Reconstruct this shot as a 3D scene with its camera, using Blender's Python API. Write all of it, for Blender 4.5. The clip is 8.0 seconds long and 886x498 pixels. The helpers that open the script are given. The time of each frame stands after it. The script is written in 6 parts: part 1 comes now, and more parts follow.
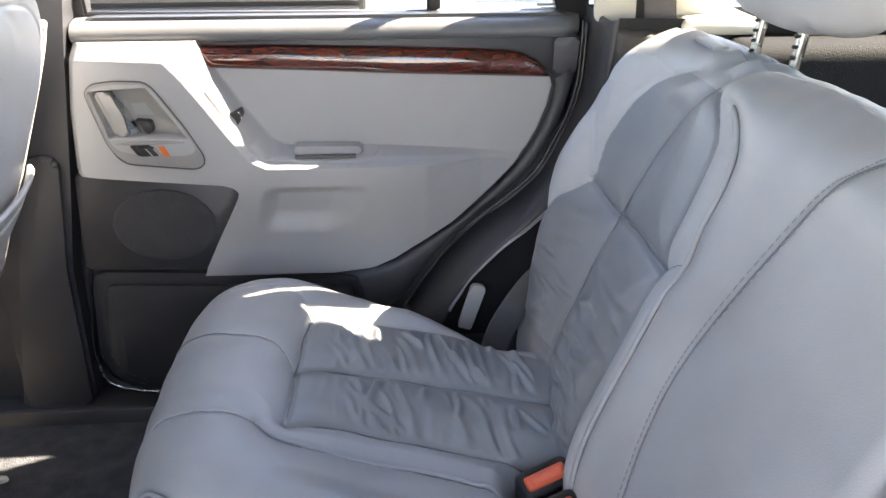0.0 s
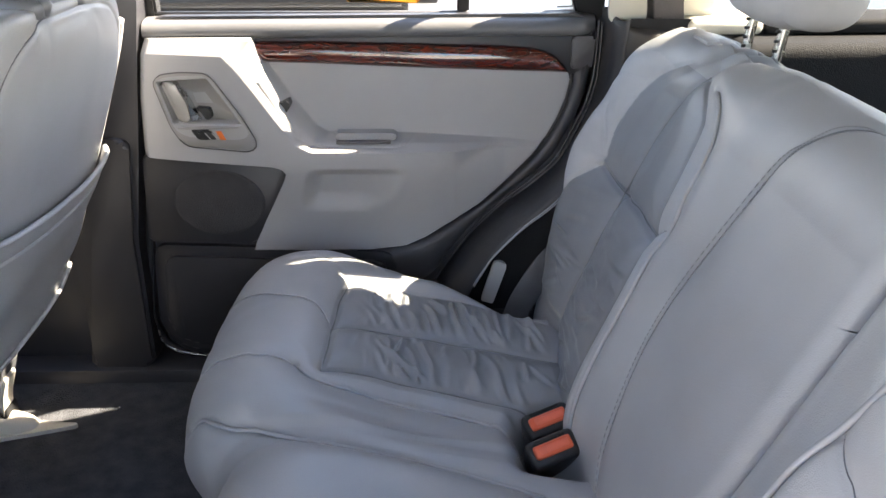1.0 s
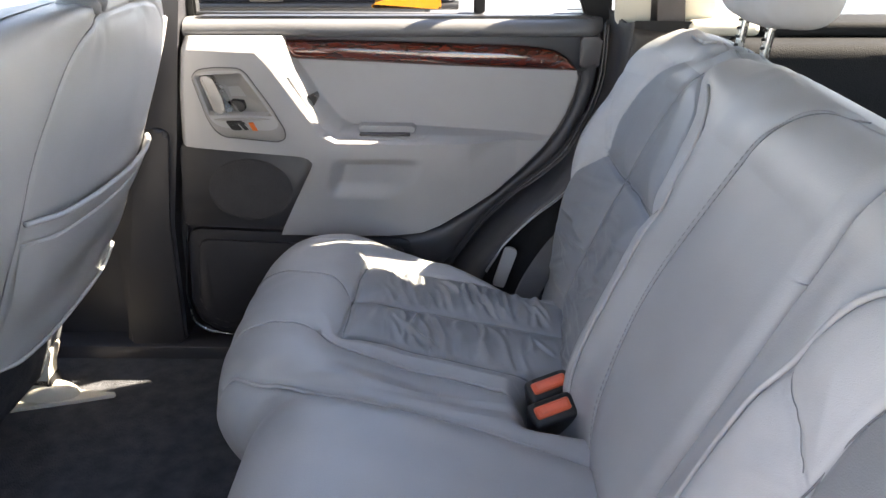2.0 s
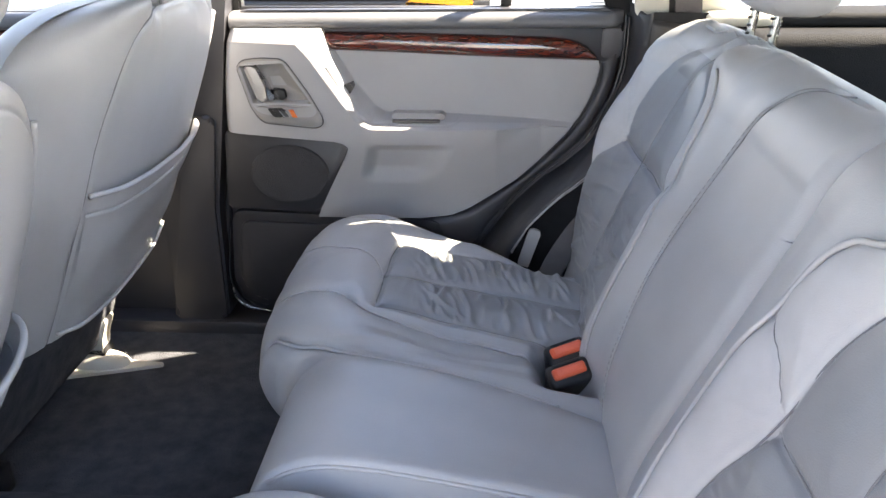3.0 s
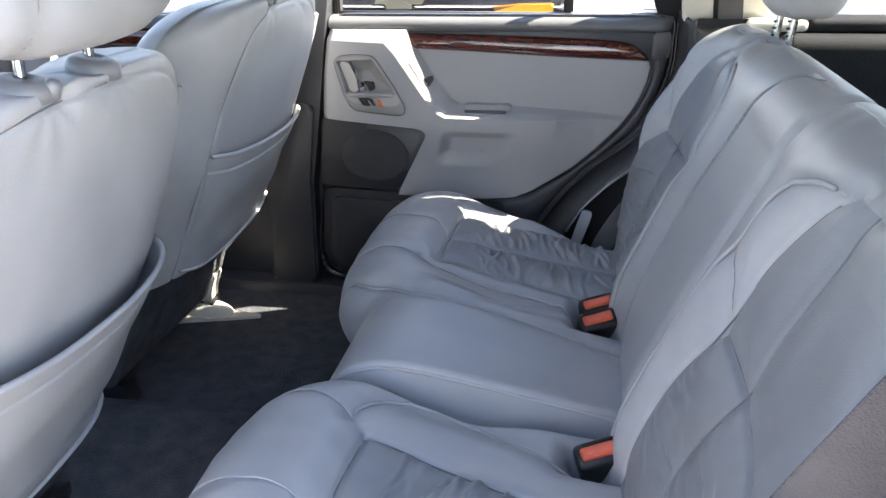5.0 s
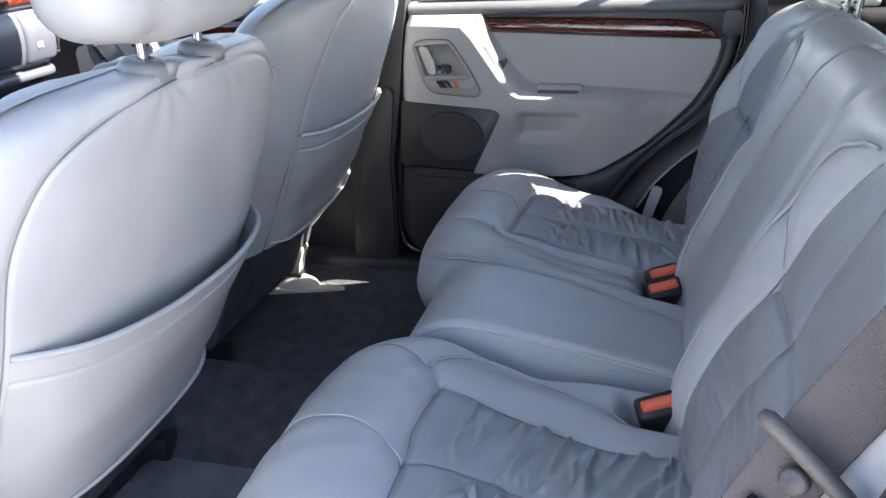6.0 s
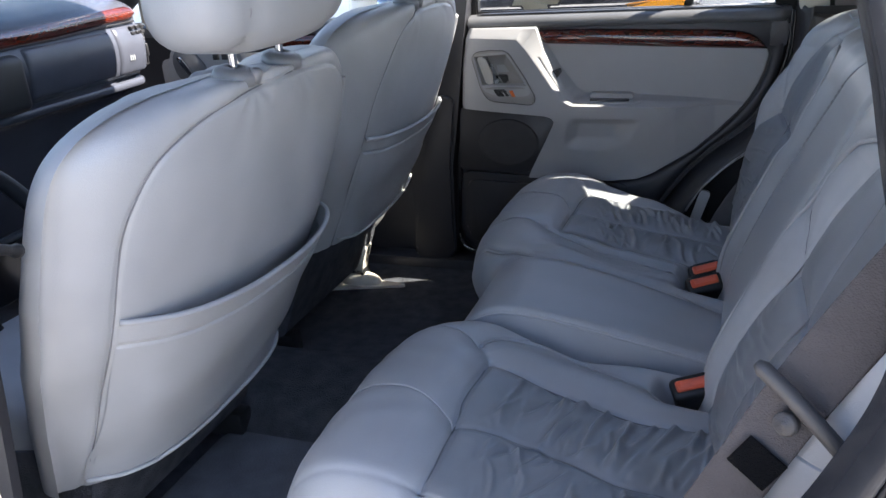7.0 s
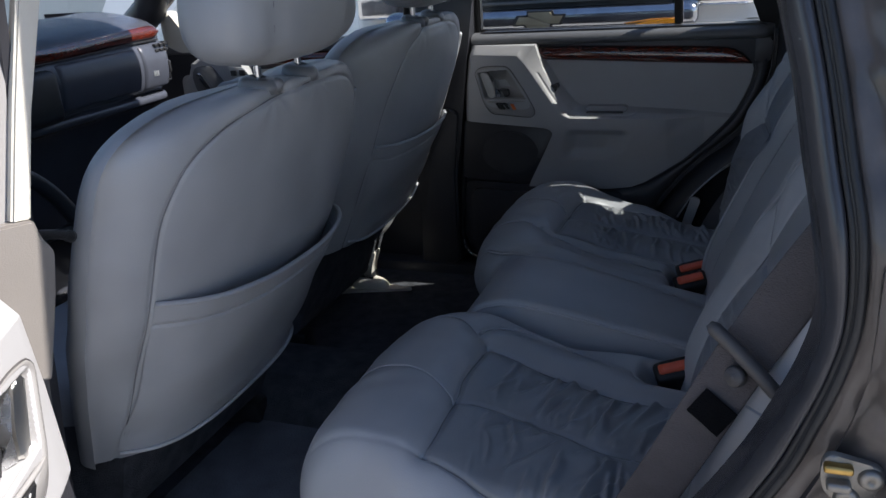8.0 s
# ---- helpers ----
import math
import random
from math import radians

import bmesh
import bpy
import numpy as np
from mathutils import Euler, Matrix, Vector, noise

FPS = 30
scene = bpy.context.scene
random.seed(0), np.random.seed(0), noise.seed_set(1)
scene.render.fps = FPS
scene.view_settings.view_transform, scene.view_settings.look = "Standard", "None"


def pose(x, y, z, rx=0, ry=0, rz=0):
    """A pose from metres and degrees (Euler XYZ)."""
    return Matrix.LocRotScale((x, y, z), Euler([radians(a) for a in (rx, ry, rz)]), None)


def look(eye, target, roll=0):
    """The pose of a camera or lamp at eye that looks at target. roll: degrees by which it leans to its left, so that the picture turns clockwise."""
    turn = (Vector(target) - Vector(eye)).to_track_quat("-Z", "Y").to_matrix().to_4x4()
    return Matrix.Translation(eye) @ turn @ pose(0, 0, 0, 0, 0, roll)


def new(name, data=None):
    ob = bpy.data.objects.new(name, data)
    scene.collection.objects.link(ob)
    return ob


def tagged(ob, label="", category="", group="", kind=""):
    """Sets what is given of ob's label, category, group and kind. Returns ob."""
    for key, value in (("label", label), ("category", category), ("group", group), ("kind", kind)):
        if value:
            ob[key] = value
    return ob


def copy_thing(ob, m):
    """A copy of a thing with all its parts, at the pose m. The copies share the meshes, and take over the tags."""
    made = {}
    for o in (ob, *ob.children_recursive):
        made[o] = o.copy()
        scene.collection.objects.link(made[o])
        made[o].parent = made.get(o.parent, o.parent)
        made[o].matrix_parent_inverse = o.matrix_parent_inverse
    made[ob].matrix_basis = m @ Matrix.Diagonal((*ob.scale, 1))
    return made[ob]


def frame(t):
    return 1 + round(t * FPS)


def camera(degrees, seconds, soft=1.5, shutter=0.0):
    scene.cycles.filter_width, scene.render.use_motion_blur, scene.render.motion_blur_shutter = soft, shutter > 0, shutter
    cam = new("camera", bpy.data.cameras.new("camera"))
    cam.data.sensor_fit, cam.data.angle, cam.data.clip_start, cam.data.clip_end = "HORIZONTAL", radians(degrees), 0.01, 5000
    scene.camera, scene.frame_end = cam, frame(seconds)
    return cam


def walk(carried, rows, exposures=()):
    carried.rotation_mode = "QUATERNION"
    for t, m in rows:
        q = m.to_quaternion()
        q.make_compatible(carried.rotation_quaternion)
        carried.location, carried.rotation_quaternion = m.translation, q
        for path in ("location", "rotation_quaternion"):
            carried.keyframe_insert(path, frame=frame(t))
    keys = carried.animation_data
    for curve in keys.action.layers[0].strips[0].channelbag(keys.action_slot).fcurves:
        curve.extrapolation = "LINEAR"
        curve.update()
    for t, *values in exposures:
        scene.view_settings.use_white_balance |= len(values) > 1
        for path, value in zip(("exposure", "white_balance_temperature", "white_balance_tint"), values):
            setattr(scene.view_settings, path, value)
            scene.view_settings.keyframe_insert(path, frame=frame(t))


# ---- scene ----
cam = camera(57.2, 8.0)
METRES, EYE, TILT, LEAN, TURN = 0.95, 0.91, -25.5, 0.0, -4.0
ROWS = [
    (0.0, 0.0, 0.0, 0.0, 0.0, 0.0, -0.0),
    (0.5, 0.0214, -0.0783, -0.033, 2.12, 0.25, -0.0),
    (1.0, 0.036, -0.138, -0.0587, 3.08, 0.69, -1.13),
    (1.5, 0.0486, -0.1926, -0.0851, 3.89, 1.23, -1.61),
    (3.0, 0.0791, -0.3303, -0.1536, 6.92, 1.38, -2.49),
    (3.5, 0.1009, -0.3884, -0.177, 8.57, 0.39, -2.56),
    (4.0, 0.1249, -0.4502, -0.2043, 9.22, 1.01, -3.71),
    (5.5, 0.2098, -0.5955, -0.2787, 16.07, 2.17, -5.42),
    (6.0, 0.225, -0.6374, -0.295, 18.83, 0.91, -5.45),
    (6.5, 0.2507, -0.6858, -0.3085, 21.56, 0.92, -5.62),
    (7.0, 0.2831, -0.7433, -0.332, 23.16, 1.38, -6.24),
    (7.5, 0.3128, -0.7985, -0.3532, 23.85, 1.92, -6.27),
    (8.0, 0.3447, -0.8493, -0.3756, 23.74, 2.65, -6.33),
]
EXPOSURES = [(0.0, 4.08, 7800, 16), (0.5, 3.80, 7750, 16), (1.5, 3.68, 7850, 16), (3.0, 3.97, 7750, 17), (3.5, 3.75, 7600, 17), (4.0, 3.79, 7450, 16), (5.5, 3.43, 6950, 14), (6.0, 3.40, 6850, 14), (6.5, 3.15, 6850, 15), (7.0, 2.58, 6600, 15), (7.5, 1.12, 6350, 15), (8.0, 1.0, 6200, 14)]
walk(cam, [(t, pose(0, 0, EYE, TILT, LEAN, TURN) @ pose(METRES * x, METRES * y, METRES * z, 90 + pitch, roll, yaw)) for t, x, y, z, yaw, pitch, roll in ROWS], EXPOSURES)

# ---- light: clear sky, high sun from behind the car's right rear corner ----
TO_SUN = Vector((0.96, 0.165, 1.0)).normalized()
world = bpy.data.worlds.new("sky")
scene.world = world
world.use_nodes = True
wn = world.node_tree
sky = wn.nodes.new("ShaderNodeTexSky")
sky.sky_type = "NISHITA"
sky.sun_disc = False
sky.ozone_density = 2.5
sky.sun_elevation = math.asin(TO_SUN.z)
sky.sun_rotation = math.atan2(TO_SUN.x, TO_SUN.y)
wn.nodes["Background"].inputs["Strength"].default_value = 0.105
wn.links.new(sky.outputs["Color"], wn.nodes["Background"].inputs["Color"])
sun_data = bpy.data.lights.new("sun", "SUN")
sun_data.energy, sun_data.angle, sun_data.color = 5.0, radians(0.53), (1.0, 0.95, 0.86)
sun = new("sun", sun_data)
sun.matrix_world = look(TO_SUN * 30, (0, 0, 0))

# ---- materials ----
def material(name, color, rough=0.5, metal=0.0, spec=0.5, grain=0.0, grain_scale=900.0, stain=0.0, stain_scale=9.0,
             rough_var=0.0, coat=0.0, bump_dist=0.002, detail=7):
    """Base colour with two scales of variation and a fine bump."""
    m = bpy.data.materials.new(name)
    m.use_nodes = True
    nt = m.node_tree
    b = nt.nodes["Principled BSDF"]
    b.inputs["Base Color"].default_value = (*color, 1)
    b.inputs["Roughness"].default_value = rough
    b.inputs["Metallic"].default_value = metal
    b.inputs["Specular IOR Level"].default_value = spec
    b.inputs["Coat Weight"].default_value = coat
    b.inputs["Coat Roughness"].default_value = 0.06
    tex = nt.nodes.new("ShaderNodeTexCoord")
    if stain:
        n = nt.nodes.new("ShaderNodeTexNoise")
        n.inputs["Scale"].default_value, n.inputs["Detail"].default_value, n.inputs["Roughness"].default_value = stain_scale, detail, 0.55
        nt.links.new(tex.outputs["Object"], n.inputs["Vector"])
        ramp = nt.nodes.new("ShaderNodeMapRange")
        ramp.inputs["From Min"].default_value, ramp.inputs["From Max"].default_value = 0.0, 1.0
        ramp.inputs["To Min"].default_value, ramp.inputs["To Max"].default_value = 1 - 2.1 * stain, 1 + 1.6 * stain
        nt.links.new(n.outputs["Fac"], ramp.inputs["Value"])
        mul = nt.nodes.new("ShaderNodeVectorMath")
        mul.operation = "SCALE"
        mul.inputs[0].default_value = color
        nt.links.new(ramp.outputs["Result"], mul.inputs["Scale"])
        nt.links.new(mul.outputs["Vector"], b.inputs["Base Color"])
        if rough_var:
            rr = nt.nodes.new("ShaderNodeMapRange")
            rr.inputs["From Min"].default_value, rr.inputs["From Max"].default_value = 0.0, 1.0
            rr.inputs["To Min"].default_value, rr.inputs["To Max"].default_value = max(0.02, rough - 2 * rough_var), rough + 2 * rough_var
            nt.links.new(n.outputs["Fac"], rr.inputs["Value"])
            nt.links.new(rr.outputs["Result"], b.inputs["Roughness"])
    if grain:
        v = nt.nodes.new("ShaderNodeTexVoronoi")
        v.inputs["Scale"].default_value = grain_scale
        nt.links.new(tex.outputs["Object"], v.inputs["Vector"])
        n2 = nt.nodes.new("ShaderNodeTexNoise")
        n2.inputs["Scale"].default_value, n2.inputs["Detail"].default_value = grain_scale * 0.35, 3
        nt.links.new(tex.outputs["Object"], n2.inputs["Vector"])
        add = nt.nodes.new("ShaderNodeMath")
        add.operation = "ADD"
        nt.links.new(v.outputs["Distance"], add.inputs[0])
        nt.links.new(n2.outputs["Fac"], add.inputs[1])
        bump = nt.nodes.new("ShaderNodeBump")
        bump.inputs["Strength"].default_value, bump.inputs["Distance"].default_value = grain, bump_dist
        nt.links.new(add.outputs["Value"], bump.inputs["Height"])
        nt.links.new(bump.outputs["Normal"], b.inputs["Normal"])
    return m


LEATHER = material("grey_leather", (0.374, 0.379, 0.389), 0.39, grain=0.25, grain_scale=700, stain=0.12, stain_scale=7, rough_var=0.07, bump_dist=0.0006, detail=2.5)
LEATHER_INSERT = material("dark_grey_leather", (0.25, 0.257, 0.268), 0.37, grain=0.3, grain_scale=700, stain=0.13, stain_scale=11, rough_var=0.07, bump_dist=0.0006, detail=3)
SUEDE = material("pale_grey_suede", (0.47, 0.47, 0.475), 0.7, spec=0.25, grain=0.35, grain_scale=1300, stain=0.10, stain_scale=14, bump_dist=0.0006)
PIPING = material("grey_piping", (0.42, 0.42, 0.425), 0.45, grain=0.1, stain=0.05)
THREAD = material("grey_thread", (0.28, 0.28, 0.285), 0.8, stain=0.1, stain_scale=60)
SEAM = material("seam_shadow_cloth", (0.18, 0.18, 0.19), 0.8, stain=0.1)
DOOR_LIGHT = material("light_taupe_plastic", (0.372, 0.364, 0.362), 0.5, grain=0.25, grain_scale=800, stain=0.05, stain_scale=6, bump_dist=0.0005)
DOOR_BOWL = material("taupe_bowl_plastic", (0.30, 0.288, 0.275), 0.45, grain=0.25, grain_scale=800, stain=0.06, stain_scale=9, bump_dist=0.0005)
DOOR_CLOTH = material("taupe_vinyl", (0.40, 0.385, 0.37), 0.6, grain=0.3, grain_scale=900, stain=0.05, stain_scale=8, bump_dist=0.0005)
PILLAR = material("taupe_pillar_plastic", (0.21, 0.19, 0.17), 0.55, grain=0.3, grain_scale=700, stain=0.08, stain_scale=10, bump_dist=0.0006)
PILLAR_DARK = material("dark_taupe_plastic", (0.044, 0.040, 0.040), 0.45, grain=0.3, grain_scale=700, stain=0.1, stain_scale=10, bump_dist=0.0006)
DARK_TRIM = material("charcoal_plastic", (0.031, 0.031, 0.036), 0.38, grain=0.3, grain_scale=800, stain=0.2, stain_scale=8, bump_dist=0.0006)
SILL_TRIM = material("slate_vinyl", (0.12, 0.121, 0.127), 0.42, grain=0.3, grain_scale=900, stain=0.12, stain_scale=9, bump_dist=0.0006)
GRILLE = material("speaker_cloth", (0.045, 0.043, 0.046), 0.8, grain=0.5, grain_scale=500, stain=0.15, stain_scale=30)
RUBBER = material("black_rubber", (0.018, 0.018, 0.019), 0.45, grain=0.15, stain=0.2, stain_scale=20)
CARPET = material("black_carpet", (0.10, 0.104, 0.116), 0.95, spec=0.1, grain=1.0, grain_scale=450, stain=0.35, stain_scale=25, bump_dist=0.004)
MAT_RUBBER = material("dark_floor_mat", (0.125, 0.13, 0.145), 0.8, grain=0.6, grain_scale=300, stain=0.3, stain_scale=14, bump_dist=0.002)
CHROME = material("chrome", (0.75, 0.75, 0.76), 0.12, metal=1.0, stain=0.06, stain_scale=30, rough_var=0.05)
LEVER = material("satin_chrome", (0.72, 0.70, 0.66), 0.32, metal=1.0, stain=0.05, stain_scale=40, rough_var=0.05)
STEEL = material("brushed_steel", (0.6, 0.6, 0.6), 0.25, metal=1.0, stain=0.1, stain_scale=60, rough_var=0.08)
BLACK = material("black_plastic", (0.016, 0.016, 0.017), 0.4, grain=0.2, stain=0.2, stain_scale=30)
ORANGE = material("orange_plastic", (0.78, 0.13, 0.058), 0.4, grain=0.1, stain=0.08, stain_scale=40)
ORANGE_PAD = material("worn_orange_plastic", (0.84, 0.17, 0.10), 0.45, stain=0.12, stain_scale=60)
ORANGE_MARK = material("orange_mark", (0.8, 0.17, 0.03), 0.5, stain=0.05)
BELT = material("taupe_webbing", (0.10, 0.088, 0.088), 0.7, spec=0.3, grain=0.7, grain_scale=600, stain=0.12, stain_scale=30, bump_dist=0.001)
BELT_GREY = material("grey_webbing", (0.13, 0.127, 0.13), 0.7, spec=0.3, grain=0.7, grain_scale=600, stain=0.12, stain_scale=30, bump_dist=0.001)
BELT_PLATE = material("brown_grey_plastic", (0.085, 0.078, 0.076), 0.45, grain=0.2, stain=0.1, stain_scale=20)
CREAM = material("cream_plastic", (0.62, 0.58, 0.50), 0.55, grain=0.2, stain=0.06)
GREY_PLASTIC = material("pale_grey_plastic", (0.42, 0.41, 0.40), 0.5, grain=0.2, stain=0.06)
PAINT = material("charcoal_car_paint", (0.075, 0.080, 0.098), 0.28, metal=0.35, coat=1.0, stain=0.08, stain_scale=5)
JAMB = material("dusty_jamb_paint", (0.105, 0.088, 0.078), 0.36, metal=0.2, coat=0.5, stain=0.4, stain_scale=18, rough_var=0.12)
HEADLINER = material("headliner_cloth", (0.30, 0.29, 0.28), 0.9, spec=0.1, grain=0.5, grain_scale=500, stain=0.05)
ASPHALT = material("pale_concrete_ground", (0.38, 0.37, 0.355), 0.9, spec=0.2, grain=0.6, grain_scale=60, stain=0.22, stain_scale=3, bump_dist=0.01)
WHITE_WALL = material("white_painted_wall", (0.82, 0.84, 0.83), 0.8, grain=0.4, grain_scale=40, stain=0.08, stain_scale=2, bump_dist=0.004)
TRUCK_PAINT = material("white_truck_paint", (0.7, 0.7, 0.7), 0.3, coat=0.6, stain=0.05)
AMBER = material("amber_lens", (0.9, 0.33, 0.02), 0.2, coat=0.5, stain=0.1, stain_scale=40)
BAR_CHROME = material("dull_chrome", (0.42, 0.43, 0.46), 0.16, metal=1.0, stain=0.25, stain_scale=12, rough_var=0.06)
BADGE = material("pale_gold_badge", (0.36, 0.31, 0.22), 0.35, metal=0.7, stain=0.1)
BLACK_TRIM = material("black_carpet_trim", (0.020, 0.020, 0.022), 0.8, spec=0.2, grain=0.5, grain_scale=500, stain=0.2, stain_scale=14, bump_dist=0.001)
TAPE = material("black_velcro", (0.008, 0.008, 0.009), 0.95, spec=0.1, grain=0.8, grain_scale=900, stain=0.2)
GOLD = material("brass_zinc", (0.55, 0.36, 0.12), 0.35, metal=1.0, stain=0.3, stain_scale=50)
PRINT = material("pale_print", (0.30, 0.32, 0.32), 0.7, stain=0.05)


def wood_material():
    m = material("burl_wood_veneer", (0.10, 0.02, 0.012), 0.10, coat=1.0, spec=0.6)
    nt = m.node_tree
    b = nt.nodes["Principled BSDF"]
    tex = nt.nodes.new("ShaderNodeTexCoord")
    mp = nt.nodes.new("ShaderNodeMapping")
    mp.inputs["Scale"].default_value = (0.6, 1, 3.2)
    nt.links.new(tex.outputs["Object"], mp.inputs["Vector"])
    n = nt.nodes.new("ShaderNodeTexNoise")
    n.inputs["Scale"].default_value, n.inputs["Detail"].default_value, n.inputs["Distortion"].default_value = 42, 9, 1.6
    nt.links.new(mp.outputs["Vector"], n.inputs["Vector"])
    r = nt.nodes.new("ShaderNodeValToRGB")
    r.color_ramp.elements[0].position, r.color_ramp.elements[0].color = 0.30, (0.040, 0.008, 0.005, 1)
    r.color_ramp.elements[1].position, r.color_ramp.elements[1].color = 0.74, (0.16, 0.026, 0.011, 1)
    e = r.color_ramp.elements.new(0.52)
    e.color = (0.085, 0.014, 0.008, 1)
    nt.links.new(n.outputs["Fac"], r.inputs["Fac"])
    nt.links.new(r.outputs["Color"], b.inputs["Base Color"])
    return m


WOOD = wood_material()
SEAL = material("smooth_rubber", (0.045, 0.045, 0.05), 0.24, spec=0.6, stain=0.2, stain_scale=25, rough_var=0.04)


def glass_material(name, tint):
    """Thin tinted pane: clear through, glossy by the angle."""
    m = bpy.data.materials.new(name)
    m.use_nodes = True
    nt = m.node_tree
    nt.nodes.remove(nt.nodes["Principled BSDF"])
    clear = nt.nodes.new("ShaderNodeBsdfTransparent")
    clear.inputs["Color"].default_value = (*tint, 1)
    gloss = nt.nodes.new("ShaderNodeBsdfGlossy")
    gloss.inputs["Roughness"].default_value = 0.0
    facing = nt.nodes.new("ShaderNodeLayerWeight")
    facing.inputs["Blend"].default_value = 0.5
    power = nt.nodes.new("ShaderNodeMath")
    power.operation = "POWER"
    power.inputs[1].default_value = 5.0
    nt.links.new(facing.outputs["Facing"], power.inputs[0])
    gloss_by = nt.nodes.new("ShaderNodeMath")
    gloss_by.operation = "MULTIPLY_ADD"
    gloss_by.inputs[1].default_value, gloss_by.inputs[2].default_value = 0.9, 0.05
    nt.links.new(power.outputs["Value"], gloss_by.inputs[0])
    mix = nt.nodes.new("ShaderNodeMixShader")
    nt.links.new(gloss_by.outputs["Value"], mix.inputs["Fac"])
    nt.links.new(clear.outputs["BSDF"], mix.inputs[1])
    nt.links.new(gloss.outputs["BSDF"], mix.inputs[2])
    nt.links.new(mix.outputs["Shader"], nt.nodes["Material Output"].inputs["Surface"])
    return m


GLASS = glass_material("window_glass", (0.82, 0.85, 0.84))
PRIVACY = glass_material("tinted_window_glass", (0.55, 0.58, 0.57))
TINTED = material("tinted_glass", (0.02, 0.022, 0.022), 0.05, spec=0.5)
TINTED.node_tree.nodes["Principled BSDF"].inputs["Transmission Weight"].default_value = 0.35

# ---- mesh helpers ----
def thing(name, base, label, category, group="", kind=""):
    """An Empty at the base of a thing; its parts are built in world metres."""
    e = new(name)
    e.empty_display_size = 0.05
    e.location = base
    return tagged(e, label, category, group, kind)


def attach(ob, parent):
    ob.parent = parent
    if parent.type == "EMPTY":
        ob.matrix_parent_inverse = Matrix.Translation(parent.location).inverted()
    return ob


def mesh_object(name, data, mat, parent=None, label=""):
    data.materials.append(mat)
    ob = new(name, data)
    if parent is not None:
        attach(ob, parent)
    if label:
        tagged(ob, label)
    return ob


def part(name, bm, mat, parent=None, label="", smooth=True, flat_angle=40):
    data = bpy.data.meshes.new(name)
    bmesh.ops.recalc_face_normals(bm, faces=bm.faces)
    if smooth:
        for f in bm.faces:
            f.smooth = True
        for e in bm.edges:
            if len(e.link_faces) == 2 and e.calc_face_angle(0) > radians(flat_angle):
                e.smooth = False
    bm.to_mesh(data)
    bm.free()
    return mesh_object(name, data, mat, parent, label)


def grid_part(name, points, mat, parent=None, label="", mask=None, close_u=False, close_v=False, flip=False):
    """A smooth sheet from an (n, m, 3) array; mask (n-1, m-1) picks the faces that belong to it."""
    n, m = points.shape[:2]
    idx = np.arange(n * m).reshape(n, m)
    if close_u:
        idx = np.vstack([idx, idx[:1]])
    if close_v:
        idx = np.hstack([idx, idx[:, :1]])
    a, b, c, d = idx[:-1, :-1], idx[1:, :-1], idx[1:, 1:], idx[:-1, 1:]
    quads = np.stack([a, d, c, b] if flip else [a, b, c, d], axis=-1)
    if mask is not None and not close_u and not close_v:
        # a region in several pieces becomes several parts
        left, first = mask.copy(), None
        while left.any():
            grown = np.zeros_like(left)
            grown[tuple(np.argwhere(left)[0])] = True
            count = 0
            while grown.sum() != count:
                count = grown.sum()
                for _ in range(8):
                    g = grown.copy()
                    g[1:] |= grown[:-1]
                    g[:-1] |= grown[1:]
                    g[:, 1:] |= grown[:, :-1]
                    g[:, :-1] |= grown[:, 1:]
                    grown = g & left
            left &= ~grown
            if grown.sum() > 12 and not (grown == mask).all():
                first = grid_part(name, points, mat, parent, label, grown, flip=flip)
        if first is not None:
            return first
    quads = quads[mask] if mask is not None else quads.reshape(-1, 4)
    used = np.unique(quads)
    remap = np.full(n * m, -1)
    remap[used] = np.arange(len(used))
    data = bpy.data.meshes.new(name)
    data.from_pydata(points.reshape(-1, 3)[used].tolist(), [], remap[quads].tolist())
    data.polygons.foreach_set("use_smooth", np.ones(len(data.polygons), dtype=bool))
    data.update()
    if mask is not None:
        # pieces of one skin keep the whole skin's shading along their shared edges
        du = np.gradient(points, axis=0)
        dv = np.roll(points, -1, 1) - np.roll(points, 1, 1) if close_v else np.gradient(points, axis=1)
        nn = np.cross(du, dv)
        nn /= np.linalg.norm(nn, axis=2, keepdims=True) + 1e-12
        data.normals_split_custom_set_from_vertices((-nn if flip else nn).reshape(-1, 3)[used].tolist())
    return mesh_object(name, data, mat, parent, label)


def tube_points(path, radius, sides=10, flat=1.0):
    """Rings round a path of points; radius a number or one for each point; returns (n, sides, 3)."""
    p = np.asarray(path, float)
    r = np.broadcast_to(np.asarray(radius, float), (len(p),))
    t = np.gradient(p, axis=0)
    t /= np.linalg.norm(t, axis=1, keepdims=True) + 1e-12
    ref = np.array((0.0, 0.0, 1.0)) if abs(t[0][2]) < 0.9 else np.array((1.0, 0.0, 0.0))
    rings = []
    u = np.cross(t[0], ref)
    for k in range(len(p)):
        u = u - t[k] * (u @ t[k])
        u /= np.linalg.norm(u) + 1e-12
        w = np.cross(t[k], u)
        ang = np.linspace(0, 2 * np.pi, sides, endpoint=False)
        rings.append(p[k] + r[k] * (np.outer(np.cos(ang), u) + flat * np.outer(np.sin(ang), w)))
    return np.array(rings)


def tube_part(name, path, radius, mat, parent=None, label="", sides=10, caps=True, flat=1.0, closed=False):
    rings = tube_points(path, radius, sides, flat)
    if caps and not closed:
        rings = np.concatenate([np.broadcast_to(rings[0].mean(0), rings[:1].shape), rings, np.broadcast_to(rings[-1].mean(0), rings[:1].shape)])
    return grid_part(name, rings, mat, parent, label, close_v=True, close_u=closed)


